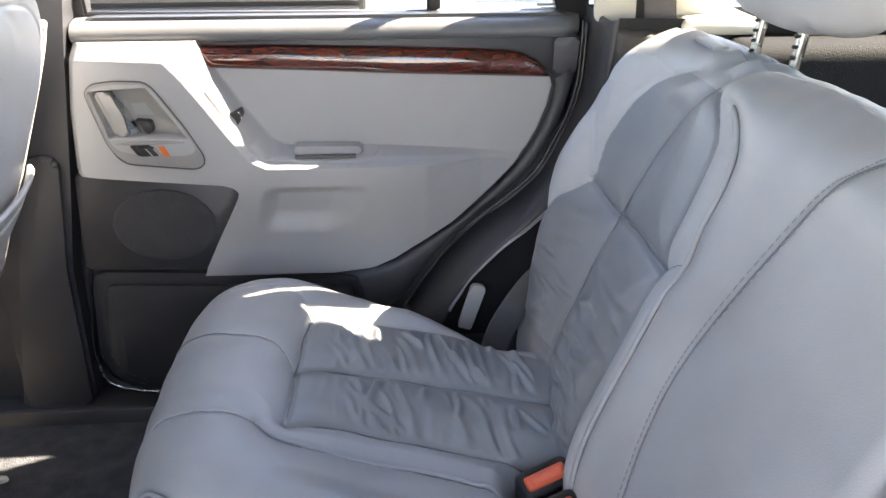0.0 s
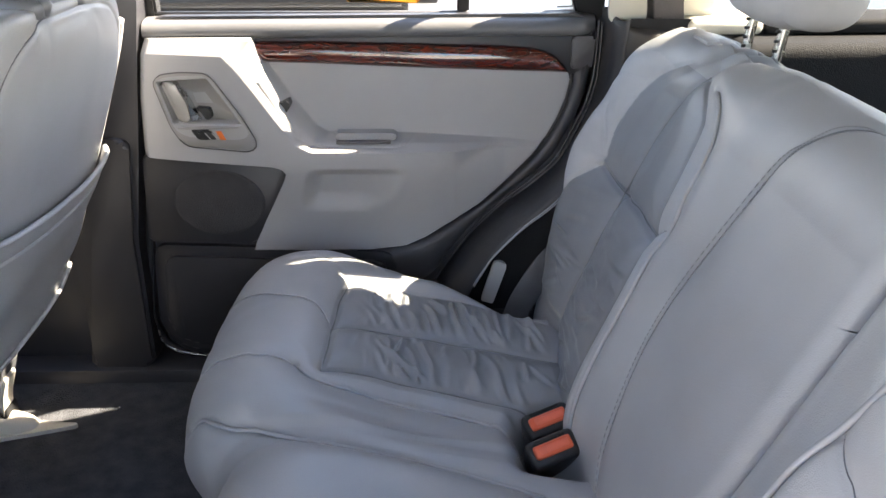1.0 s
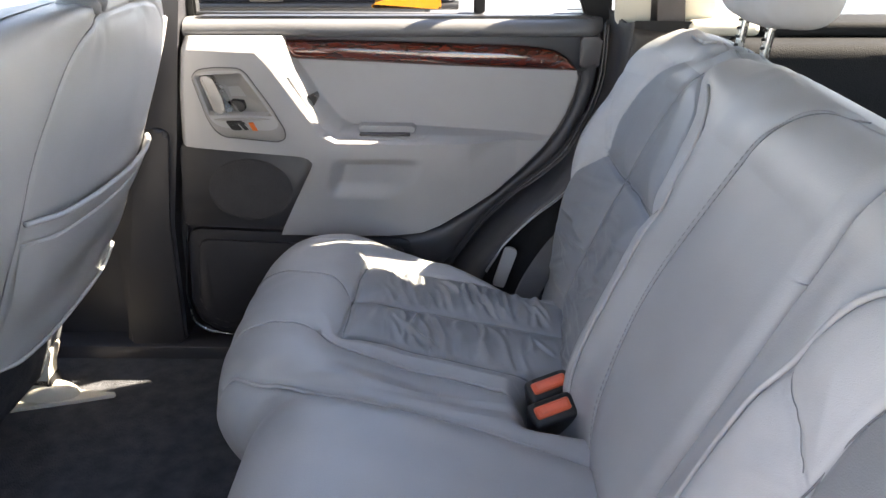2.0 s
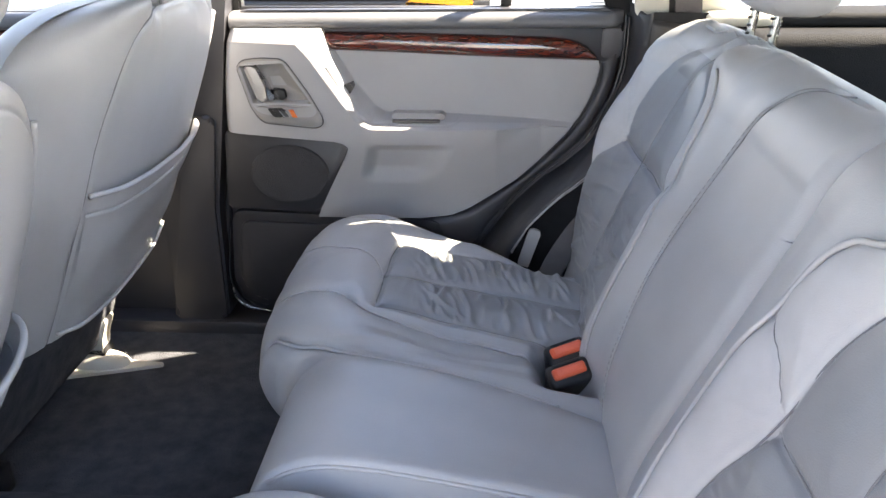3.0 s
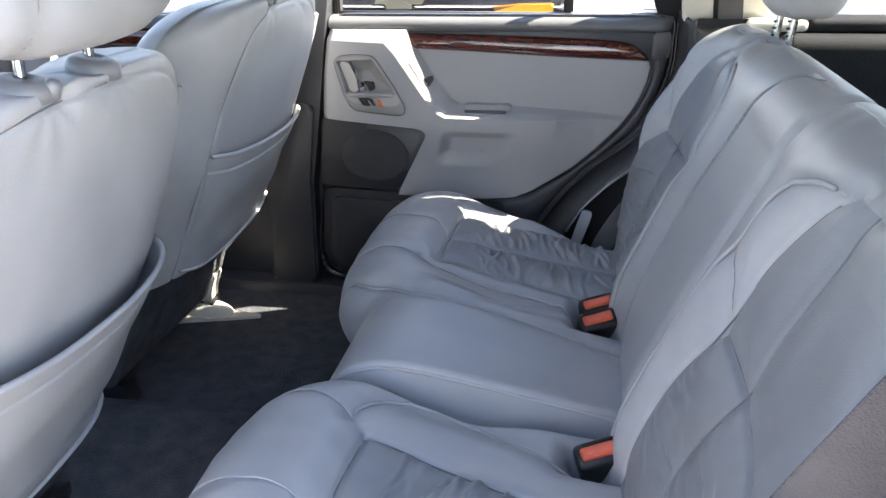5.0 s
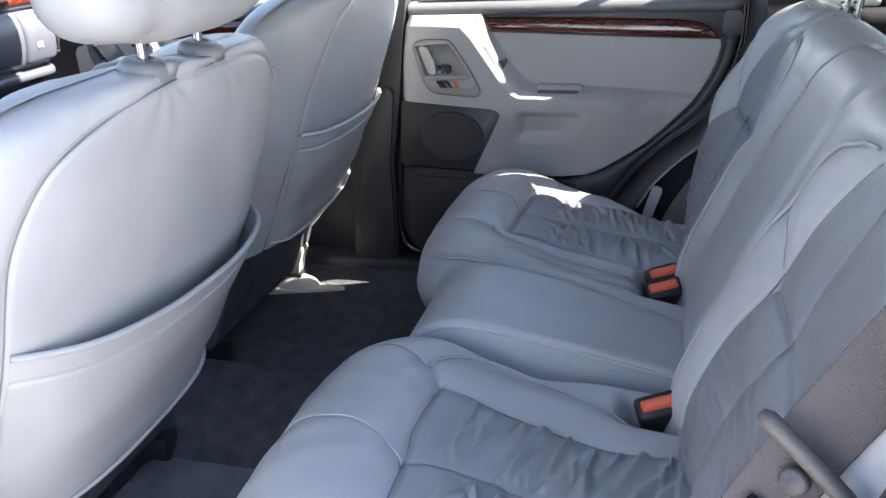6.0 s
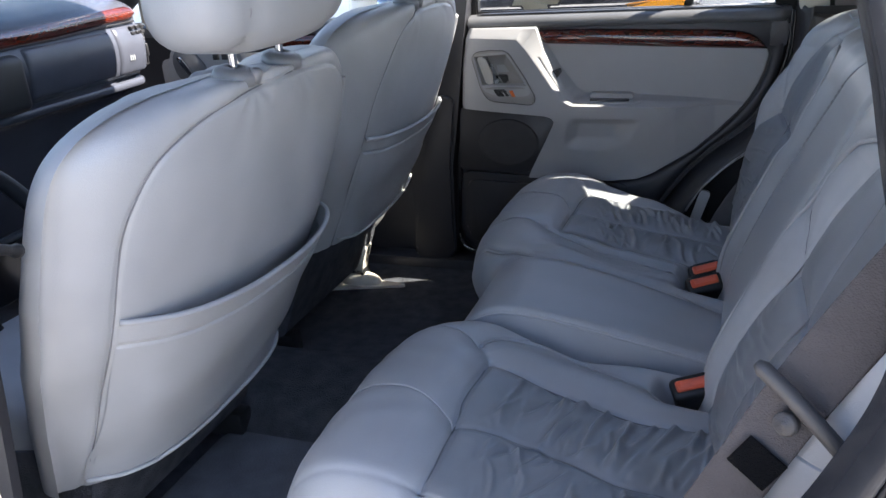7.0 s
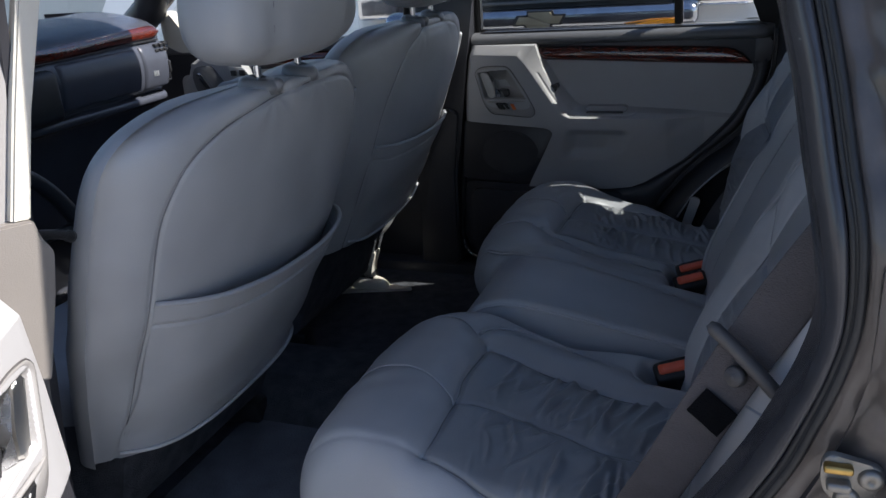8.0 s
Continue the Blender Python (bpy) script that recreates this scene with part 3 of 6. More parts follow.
def backrest_form(side):
    lo, hi = (-0.118, 0.635) if side > 0 else (-0.635, -0.120)
    yy = spread(lo, hi, 360 if side > 0 else 260, 0.5)
    a = np.concatenate([np.linspace(0, 1, 220, endpoint=False), np.linspace(1, 2, 90, endpoint=False), np.linspace(2, 3, 20)])
    A, Y = np.meshgrid(a, yy, indexing="ij")
    V = np.abs(Y)
    ztop = 0.712 - 0.60 * np.maximum(0, V - 0.49) ** 1.6
    R, T = 0.075, 0.06
    f1, f2, f3 = np.clip(A, 0, 1), np.clip(A - 1, 0, 1), np.clip(A - 2, 0, 1)
    zf = 0.20 + f1 * (ztop - R - 0.20)
    def front(z):
        return 0.285 + 0.46 * (z - 0.49)
    x0, z0 = front(zf), zf
    ang = f2 * np.pi
    xt = front(ztop - R) + T - T * np.cos(ang) + 0.46 * R * np.sin(ang) * 0.6
    zt = ztop - R + R * np.sin(ang)
    x = np.where(A < 1, x0, xt)
    z = np.where(A < 1, z0, zt)
    x = x - f3 * 0.10
    z = z - f3 * (ztop - R - 0.25)
    u = np.where(A < 1, zf, ztop - R + 0.11 * np.clip(ang, 0, 1.57)) + np.clip(ang - 1.57, 0, 9) * 0.11 + f3
    # bolsters and hollow
    sit = step(V, 0.12, 0.20)
    low = 1 - step(u, 0.46, 0.74)
    bow = 0.014 * np.exp(-((V - 0.20) / 0.06) ** 2) - 0.010 * np.exp(-((V - 0.42) / 0.12) ** 2)
    # the outer bolster swells at shoulder height and draws in towards the cushion
    swell = np.interp(zf, [0.20, 0.30, 0.36, 0.41, 0.46, 0.51, 0.56, 0.61, 0.64], [-0.018, -0.013, 0.004, 0.024, 0.038, 0.045, 0.042, 0.033, 0.020]) * (1 - step(A, 1.05, 1.5))
    x = x - bow * sit * low - swell * np.exp(-(np.minimum(V - 0.60, 0) / 0.065) ** 2) * (V > 0.3)
    x = x + 0.036 * np.exp(-((u - 0.21) / 0.075) ** 2) * (A < 1.5)
    # rounded outer edge
    outer = 0.635 - V
    r = 0.075
    drop = np.where(outer < r, 1 - np.sqrt(np.clip(1 - (1 - outer / r) ** 2, 0, 1)), 0)
    mid_x = front(np.clip(z, 0.2, 0.70)) + 0.07
    x = x + drop * (mid_x - x)
    z = z - drop * 0.02 * (A > 0.7)
    inner = (Y + 0.118) if side > 0 else (-0.120 - Y)
    ri = 0.022
    drop_i = np.where(inner < ri, 1 - np.sqrt(np.clip(1 - (1 - inner / ri) ** 2, 0, 1)), 0)
    x = x + drop_i * 0.4 * (mid_x - x)
    z = z - drop_i * 0.012 * (A > 0.9)
    # the outer places reach a little further than the seams' own scale
    wide = np.where(V > 0.40, 0.40 + (V - 0.40) * (1.24 + 0.04 * step(z, 0.44, 0.58)), V)
    return np.stack([x, YC + np.sign(Y) * wide, z], axis=-1), u, Y, V, A


def inside_back(u, V, side):
    c = BACK_SETS[side]
    return (V > across(c["insert_inner"], u)) & (V < across(c["insert_outer"], u)) & (u < 0.70)


def backrest(side, owner):
    P, u, Y, V, A = backrest_form(side)
    BACK = BACK_SETS[side]
    n = normals_of(P)
    n *= -np.sign(n[60, n.shape[1] // 2, 0])
    face = A < 1.45
    disp = np.zeros_like(u)
    d_all = np.full(u.shape, 1e9)
    for key, curve in BACK.items():
        d = line_dist(u, V, curve)
        deep = {"arch": 0.0022, "insert_inner": 0.0035, "insert_outer": 0.0035, "cross": 0.006, "centre": 0.003, "wing_split": 0.003, "outer_split": 0.003}.get(key, 0.005)
        disp -= np.where(face, deep * np.exp(-(d / 0.004) ** 2) + deep * 0.8 * np.exp(-(d / 0.018) ** 2), 0)
        d_all = np.minimum(d_all, d + (0.03 if key == "arch" else 0.0))
    ins = inside_back(u, V, side)
    lower = 1 - step(u, 0.40, 0.50)
    disp += np.where(ins & face, wrinkles(u, V, 5 if side > 0 else 12, 0.0034, 0.26, 0.48, 0.24, 0.56, 46) * lower * step(d_all, 0, 0.02), 0)
    disp += np.where(face, 0.006 * step(d_all, 0.0, 0.05) * step(V, 0.14, 0.2), 0)
    if side > 0:
        d = line_dist(u, Y, STITCH)
        disp -= np.where(face, 0.0032 * np.exp(-(d / 0.004) ** 2) + 0.003 * np.exp(-(d / 0.02) ** 2), 0)
    # puckers round the head restraint sockets
    ripple = np.exp(-((V - 0.43) / 0.14) ** 2) * np.exp(-((A - 1.45) / 0.22) ** 2)
    disp += 0.006 * ripple * np.sin(55 * V + 9 * A + 3 * np.sin(31 * V)) - 0.016 * ripple
    P = P + n * disp[..., None]
    fu, fY, fV, fA = (0.25 * (q[:-1, :-1] + q[1:, :-1] + q[1:, 1:] + q[:-1, 1:]) for q in (u, Y, V, A))
    f_face = fA < 1.45
    f_ins = inside_back(fu, fV, side) & f_face
    arch = across(BACK["arch"], fu)
    f_wing = f_face & ~f_ins & (fV > arch) & (fV < 0.42) & (fu < 0.69)
    f_outer = f_face & ~f_ins & (fV > 0.42) & (fu < 0.69 - 0.25 * np.maximum(0, 0.52 - fV))
    f_rear = fA > 1.62
    f_rest = ~f_ins & ~f_wing & ~f_outer & ~f_rear
    grid_part("backrest_insert", P, LEATHER_INSERT, owner, "smooth grey leather insert", f_ins & (fu >= 0.50))
    grid_part("backrest_insert", P, LEATHER_INSERT, owner, "wrinkled grey leather insert", f_ins & (fu < 0.50))
    grid_part("backrest_wing", P, SUEDE, owner, "pale grey suede wing", f_wing)
    grid_part("backrest_bolster", P, SUEDE, owner, "pale grey suede outer bolster", f_outer)
    grid_part("backrest_rear", P, DARK_TRIM, owner, "dark carpeted rear side", f_rear)
    if side > 0:
        mid = (fY < across(STITCH, fu)) & (fu < 0.797)
        grid_part("middle_backrest", P, LEATHER, owner, "plain grey leather middle panel", f_rest & mid)
        grid_part("backrest_side", P, LEATHER, owner, mask=f_rest & ~mid)
    else:
        grid_part("backrest_side", P, LEATHER, owner, mask=f_rest)

    def at(cu, cy, lift):
        k = np.argmin((u - cu) ** 2 + (Y - cy) ** 2 + 9 * (A > 1.5))
        return P.reshape(-1, 3)[k] + n.reshape(-1, 3)[k] * lift
    tube_part("piping", smooth_path([at(cu, side * cv, 0.003) for cu, cv in BACK["arch"][::3]], 70), 0.003, PIPING, owner, sides=6)
    tube_part("seam", smooth_path([at(cu, side * cv, 0.0001) for cu, cv in BACK["wing_split"][1:34:3]], 60), 0.0006, SEAM, owner, sides=5)
    for key in ("cross", "insert_inner", "centre"):
        tube_part("seam", smooth_path([at(cu, side * cv, 0.0002) for cu, cv in BACK[key][1:34:3]], 60), 0.0011, SEAM, owner, sides=5)
    if side > 0:
        tube_part("seam", smooth_path([at(cu, cy, 0.0004) for cu, cy in STITCH[1:38:3]], 90), 0.0009, SEAM, owner, sides=5)
        for shift in (-0.0045, 0.0045):
            path = smooth_path([at(cu, cy + shift, 0.0006) for cu, cy in STITCH[1:38:3]], 480)
            tubes_part("stitching", [path[k:k + 4] for k in range(0, 475, 5)], 0.0007, THREAD, owner)
    return P


back_large = seat_large
backrest(+1, back_large)
back_small = seat_small
backrest(-1, back_small)
part("release_loop", box_bm((0.398, YC + 0.465, 0.700), (0.420, YC + 0.530, 0.7065), 0.003), LEATHER, back_large, "folded leather pull loop")


# ---- head restraints ----
def pad_points(centre, w, d, h, taper=0.12, power=2.6, n=40, m=48, lean=0.0):
    """A cushion shape: superellipse rings stacked between a flat base and a domed top."""
    rings = []
    for t in np.linspace(-1, 1, n):
        tz = np.sin(t * np.pi / 2)
        s = (1 - abs(tz) ** 3.2) ** (1 / 3.2) if abs(tz) < 1 else 0.0
        ang = np.linspace(0, 2 * np.pi, m, endpoint=False)
        ca, sa = np.cos(ang), np.sin(ang)
        e = 2 / power
        px = np.sign(ca) * np.abs(ca) ** e * d * s
        py = np.sign(sa) * np.abs(sa) ** e * w * s * (1 - taper * tz)
        rings.append(np.stack([centre[0] + px + lean * tz * h, centre[1] + py, np.full(m, centre[2] + tz * h)], axis=-1))
    return np.array(rings)


def head_restraint(name, centre, w, d, h, posts, post_z0, mat, label, group, lean=0.02, notched=False, seam_y=0.6):
    e = thing(name, (centre[0], centre[1], post_z0), label, "head restraint", group)
    P = pad_points(centre, w, d, h, lean=lean)
    ang = np.linspace(0, 2 * np.pi, 48, endpoint=False)
    n = normals_of(P)
    n *= np.sign(((P - np.array(centre)) * n).sum(-1).mean())
    rel = (P[..., 1] - centre[1]) / w
    for sy in (-seam_y, seam_y):
        dist = np.abs(rel - sy) * w
        P = P - n * (0.004 * np.exp(-(dist / 0.005) ** 2) + 0.004 * np.exp(-(dist / 0.018) ** 2))[..., None]
    P = P + n * (0.0015 * np.sin(P[..., 1:2] * 60) * np.sin(P[..., 2:3] * 47))
    grid_part("pad", P, mat, e, close_v=True)
    for sy in (-seam_y, seam_y):
        loop = []
        for t in np.linspace(0, 2 * np.pi, 90, endpoint=False):
            k = np.argmin((P[..., 1] - centre[1] - sy * w) ** 2 * 30 + (np.arctan2(P[..., 2] - centre[2], P[..., 0] - centre[0]) - (t if t < np.pi else t - 2 * np.pi)) ** 2 * 0.01)
            loop.append(P.reshape(-1, 3)[k] + n.reshape(-1, 3)[k] * 0.0012)
        loop = np.array(loop)
        tubes_part("stitching", [loop[[k, (k + 1) % 90]] for k in range(0, 90, 2)], 0.0006, THREAD, e)
    for px, py in posts:
        path = [(px, py, post_z0 - 0.05), (px, py, post_z0), (px + lean * 0.3, py, centre[2] - h + 0.03)]
        post = tube_part("post", smooth_path(path, 16), 0.006 if not notched else 0.0068, CHROME if not notched else STEEL, e, "chromed steel post", sides=14)
        if notched:
            for k in range(5):
                z = post_z0 + 0.020 + k * 0.012
                lathe_part("notch", [(0.0, -0.0018), (0.0034, -0.0018), (0.0034, 0.0018), (0.0, 0.0018)], (px + 0.0015 * k * lean * 10 - 0.0042, py - 0.0030, z), (0, 0, 1), BLACK, post, n=10)
    return e


head_restraint("rear_head_restraint", (0.475, YC + 0.415, 0.824), 0.155, 0.06, 0.085,
               ((0.455, YC + 0.475), (0.457, YC + 0.375)), 0.680, SUEDE,
               "pale grey leather rear head restraint on notched steel posts", "rear head restraints", lean=0.03, notched=True)
head_restraint("rear_head_restraint", (0.475, YC - 0.415, 0.824), 0.155, 0.06, 0.085,
               ((0.455, YC - 0.475), (0.457, YC - 0.375)), 0.680, SUEDE,
               "pale grey leather rear head restraint on notched steel posts", "rear head restraints", lean=0.03, notched=True)


# ---- front seats ----
SOCKET = material("socket_plastic", (0.20, 0.202, 0.215), 0.3, grain=0.15, stain=0.1, stain_scale=30)
SEAT_Z = [0.20, 0.34, 0.45, 0.55, 0.66, 0.81]
SEAT_OUT = [0.262, 0.300, 0.325, 0.338, 0.340, 0.340]     # half width on the wrapped side
SEAT_IN = [0.236, 0.276, 0.290, 0.296, 0.300, 0.300]      # half width on the crisp side
SEAT_TOP = 0.765


def seat_back_x(z):
    """The line of the reclined back, measured at its middle."""
    return -0.455 + np.where(z > 0.48, 0.36, 0.47) * (z - 0.48)


def front_seat(cy, dx, dz, post_y, foot, seam, lip, hem, crisp, extra, slack, label):
    # foot: height of the lower end; seam: scale of the wrapped side's seam; lip and hem: heights along the pocket
    # crisp and extra: squareness and added width of the inner side; slack: how far the pocket hangs open
    e = thing("bucket_seat", (-0.62 + dx, cy, 0.0), label, "car seat", "front bucket seats")
    move = np.array((dx, cy, dz))
    zs = np.concatenate([np.linspace(foot, 0.60, 122, endpoint=False), 0.60 + (SEAT_TOP - 0.60) * np.sin(np.linspace(0, np.pi / 2, 84))])
    ang = np.linspace(0, 2 * np.pi, 460, endpoint=False)
    Z, T = np.meshgrid(zs, ang, indexing="ij")
    zf = np.clip((Z - 0.60) / (SEAT_TOP - 0.60), 0, 1)
    top = np.clip(1 - zf ** 2.6, 0, 1) ** 0.5

    def section(ca, sa, z, full):
        """x forward of the back line and y across, for a direction round the seat."""
        right = sa > 0
        power = np.where(right, crisp, 2.7)
        rx = np.sign(ca) * np.abs(ca) ** (2 / power)
        ry = np.sign(sa) * np.abs(sa) ** (2 / power)
        w = np.where(right, np.interp(z, SEAT_Z, SEAT_IN) + extra, np.interp(z, SEAT_Z, SEAT_OUT))
        deep = np.interp(z, [0.20, 0.45, 0.60, 0.81], [0.085, 0.095, 0.088, 0.078])
        x = seat_back_x(z) - deep + rx * deep * full
        x = x - np.where(right, 0.012, 0.050) * np.abs(ry) ** 4 * step(rx, 0, 0.5)
        return x, ry * w, rx

    X, Y, rx = section(np.cos(T), np.sin(T), Z, 0.66 + 0.34 * top)
    square = np.clip(1 - zf ** 5.6, 0, 1) ** 0.5
    shrink = np.where(Y > 0, 0.62 + 0.38 * top ** 0.9, 0.46 + 0.54 * square)
    Y = Y * shrink
    P = np.stack([X, Y, Z], axis=-1)
    n = normals_of(P)
    n *= np.sign(n[40, 0, 0])
    rear = rx > 0.02
    disp = np.zeros_like(X)
    shoulder = [(-0.259, 0.50), (-0.256, 0.58), (-0.240, 0.635), (-0.205, 0.677), (-0.150, 0.713), (-0.090, 0.735)] if crisp > 5 else [(-0.262, 0.50), (-0.264, 0.58), (-0.256, 0.648), (-0.230, 0.694), (-0.176, 0.724), (-0.100, 0.740)]
    panel = curve2([(-0.236, 0.206), (-0.243, 0.30), (-0.256, 0.42)] + shoulder + [ (-0.02, 0.748), (0.10, 0.748), (0.19, 0.735), (0.250, 0.695), (0.276, 0.62), (0.278, 0.52), (0.270, 0.40), (0.250, 0.30), (0.225, 0.206)], 72)
    panel = [(p * (seam if p < 0 else 1.0), q) for p, q in panel]
    dp = line_dist(Y, Z, panel)
    disp -= np.where(rear, 0.0032 * np.exp(-(dp / 0.0035) ** 2) + 0.0014 * np.exp(-(dp / 0.02) ** 2), 0)
    soft = step(rx, 0.02, 0.35)
    disp += np.where(rear, 0.0022 * np.sin(16 * Y + 3 * np.sin(9 * Z)) * np.sin(11 * Z), 0) * soft
    # slack folds that run down the panel from its upper corner
    fold = np.sin(46 * (Y - 0.10) + 24 * (Z - 0.6)) * np.exp(-((Y - 0.12) / 0.11) ** 2 - ((Z - 0.57) / 0.07) ** 2)
    disp += np.where(rear, 0.0016 * fold, 0) * soft
    # pulled leather round the head restraint sockets
    py0 = post_y - cy
    for q in (-0.060, 0.060):
        rr = np.hypot(Y - py0 - q, (Z - 0.757) * 1.2)
        disp -= 0.008 * np.exp(-(rr / 0.036) ** 2)
        disp += 0.0014 * np.exp(-(rr / 0.075) ** 2) * np.cos(9 * np.arctan2(Z - 0.757, Y - py0 - q + 1e-6) + 3) * step(rr, 0.012, 0.04)
    tops = np.exp(-((Z - 0.752) / 0.022) ** 2) * np.exp(-((Y - py0) / 0.15) ** 2)
    disp += 0.0026 * tops * np.sin(64 * Y + 30 * X + 2 * np.sin(33 * Y))
    P = P + n * disp[..., None] + move
    rim = P[-1].mean(0)
    P = np.concatenate([P, (P[-1] * 0.5 + rim * 0.5)[None] + np.array((0, 0, 0.001)), np.broadcast_to(rim + np.array((0, 0, 0.0015)), P[:1].shape)])
    fy = np.append(Y, [Y[-1] * 0.5, Y[-1] * 0], axis=0)[:-1]
    fz = np.append(Z, [Z[-1], Z[-1]], axis=0)[:-1]
    frx = np.append(rx, [rx[-1], rx[-1]], axis=0)[:-1]
    px = np.array(panel)
    k = int(np.argmax(px[:, 1]))
    left = np.interp(fz, px[:k, 1], px[:k, 0])
    right_pts = px[k + 6:][::-1]
    right_edge = np.interp(fz, right_pts[:, 1], right_pts[:, 0])
    upper = np.interp(fy, px[12:60, 0], px[12:60, 1])
    on_panel = (frx > 0.02) & (fy > left) & (fy < right_edge) & (fz < upper)
    grid_part("seat_cover", P, LEATHER, e, mask=~on_panel, close_v=True)
    grid_part("back_panel", P, LEATHER, e, "smooth grey leather back panel", on_panel, close_v=True)

    # map pocket: a second skin that stands off the back panel
    def skin(y, z, off):
        w = np.where(y > 0, np.interp(z, SEAT_Z, SEAT_IN) + extra, np.interp(z, SEAT_Z, SEAT_OUT))
        power = np.where(y > 0, crisp, 2.7)
        sa = np.sign(y) * np.clip(np.abs(y) / w, 0, 0.999) ** (power / 2)
        x, _, _ = section(np.sqrt(1 - sa ** 2), sa, z, 1.0)
        return np.stack([x + off, y, z - off * 0.3], axis=-1) + move
    y_l = -0.256 * seam
    yv = np.linspace(y_l, 0.282, 80)
    stations = y_l + (0.282 - y_l) * np.array((0.0, 0.18, 0.40, 0.66, 0.85, 1.0))
    edge_z = np.interp(yv, stations, lip)
    hem_z = np.interp(yv, stations, hem)
    rows = []
    fr = np.concatenate([np.linspace(0, 0.08, 8), np.linspace(0.09, 0.16, 14), np.linspace(0.18, 1, 40)])
    for f in fr:
        z = edge_z + (hem_z - edge_z) * f
        ys = yv + np.interp(yv, [y_l, y_l + 0.056], [1, 0]) * 0.018 * f - np.interp(yv, [0.20, 0.282], [0, 1]) * 0.034 * f ** 1.5
        bulge = np.sin(np.clip((yv - y_l) / (0.282 - y_l), 0, 1) * np.pi) ** 0.6
        fold = 0.004 * np.exp(-((f - 0.45) / 0.25) ** 2) * np.sin(9 * yv + 6 * f) + 0.006 * np.exp(-((f - 0.88) / 0.1) ** 2) * np.sin(14 * yv + 2)
        off = 0.001 + 0.005 * step(yv, y_l, y_l + 0.066) + bulge * (0.022 * slack * (1 - f) ** 1.2 + 0.004) + fold
        off = off - 0.0035 * np.exp(-((f - 0.125) / 0.010) ** 2)
        rows.append(skin(ys, z, off))
    rows = np.array(rows)
    inner_rows = rows[:12][::-1] - np.array((0.004, 0, 0))
    pocket = grid_part("map_pocket", np.concatenate([inner_rows, rows]), LEATHER, e, "slack leather map pocket")
    tube_part("pocket_piping", rows[0] + np.array((0.0, 0, 0.001)), 0.0045, LEATHER, pocket, sides=8)
    tube_part("hem", rows[-1] + np.array((0.002, 0, -0.003)), 0.0034, PIPING, pocket, "pale hem cord", sides=8)
    flat_p, flat_n = P[:len(zs)][rear], n[rear]
    flat_y, flat_z = Y[rear], Z[rear]

    def cord_path(pts, lift):
        out = []
        for qy, qz in pts:
            i = np.argmin((flat_y - qy) ** 2 + (flat_z - qz) ** 2)
            out.append(flat_p[i] + flat_n[i] * lift)
        return out
    tube_part("seam_cord", smooth_path(cord_path(panel[1:k + 2:3], 0.0006), 100), 0.0011, SEAM, e, sides=6)
    # piping down the crisp edge
    edge = []
    for z in np.linspace(0.70, hem[-1] + 0.01, 60):
        zz = np.clip((z - 0.60) / (SEAT_TOP - 0.60), 0, 1)
        full = (0.62 + 0.38 * np.sqrt(1 - zz ** 2.6) ** 0.9)
        a_e = 1.2
        x, y, _ = section(np.array(math.cos(a_e)), np.array(math.sin(a_e)), np.array(z), 1.0)
        edge.append(np.array((float(x) + 0.002, float(y) * full + 0.002, z)) + move)
    tube_part("edge_piping", np.array(edge), 0.0035 if crisp < 5 else 0.006, PIPING, e, "pale piping along the seat edge", sides=8)
    # head restraint sockets
    for i, q in enumerate((-0.060, 0.060)):
        c = (-0.402 + dx, post_y + q, SEAT_TOP + 0.005 + dz)
        socket = lathe_part("post_socket", [(0.0, 0.004), (0.009, 0.004), (0.010, 0.006), (0.019, 0.0045), (0.026, 0.001), (0.0285, -0.004), (0.029, -0.014), (0.0, -0.014)], c, (0.22, 0, 1), SOCKET, e, "grey plastic post socket", n=32)
        if i == 0:
            lathe_part("release_button", [(0.0, 0.008), (0.005, 0.0075), (0.0085, 0.004), (0.009, -0.010), (0.0, -0.010)], (c[0] + 0.024, c[1] + 0.010, c[2] - 0.006), (0.5, 0, 1), SOCKET, socket, n=20)
    # seat pan, base and runners
    part("seat_cushion", box_bm((-1.02 + dx, cy - 0.22, 0.17), (-0.68 + dx, cy + 0.22, 0.33), 0.05, 5), LEATHER, e)
    part("base_shroud", slab_bm(rounded([(-0.98 + dx, 0.06), (-0.70 + dx, 0.05), (-0.665 + dx, 0.13), (-0.635 + dx, 0.225), (-0.66 + dx, 0.26), (-0.98 + dx, 0.2)], 0.02), "y", cy - 0.225, cy + 0.225, 0.02, 3), CARPET, e, "dark carpeted seat base")
    for py in (-0.2, 0.2):
        part("runner", box_bm((-1.0 + dx, cy + py - 0.022, 0.0), (-0.68 + dx, cy + py + 0.022, 0.055), 0.006), BLACK, e, "black steel runner")
    head_restraint("front_head_restraint", (-0.392 + dx, post_y - 0.004, 0.893 + dz), 0.180, 0.078, 0.10,
                   ((-0.404 + dx, post_y - 0.060), (-0.407 + dx, post_y + 0.060)), 0.75 + dz, LEATHER,
                   "grey leather front head restraint on chrome posts", "front head restraints", lean=0.01)
    return e


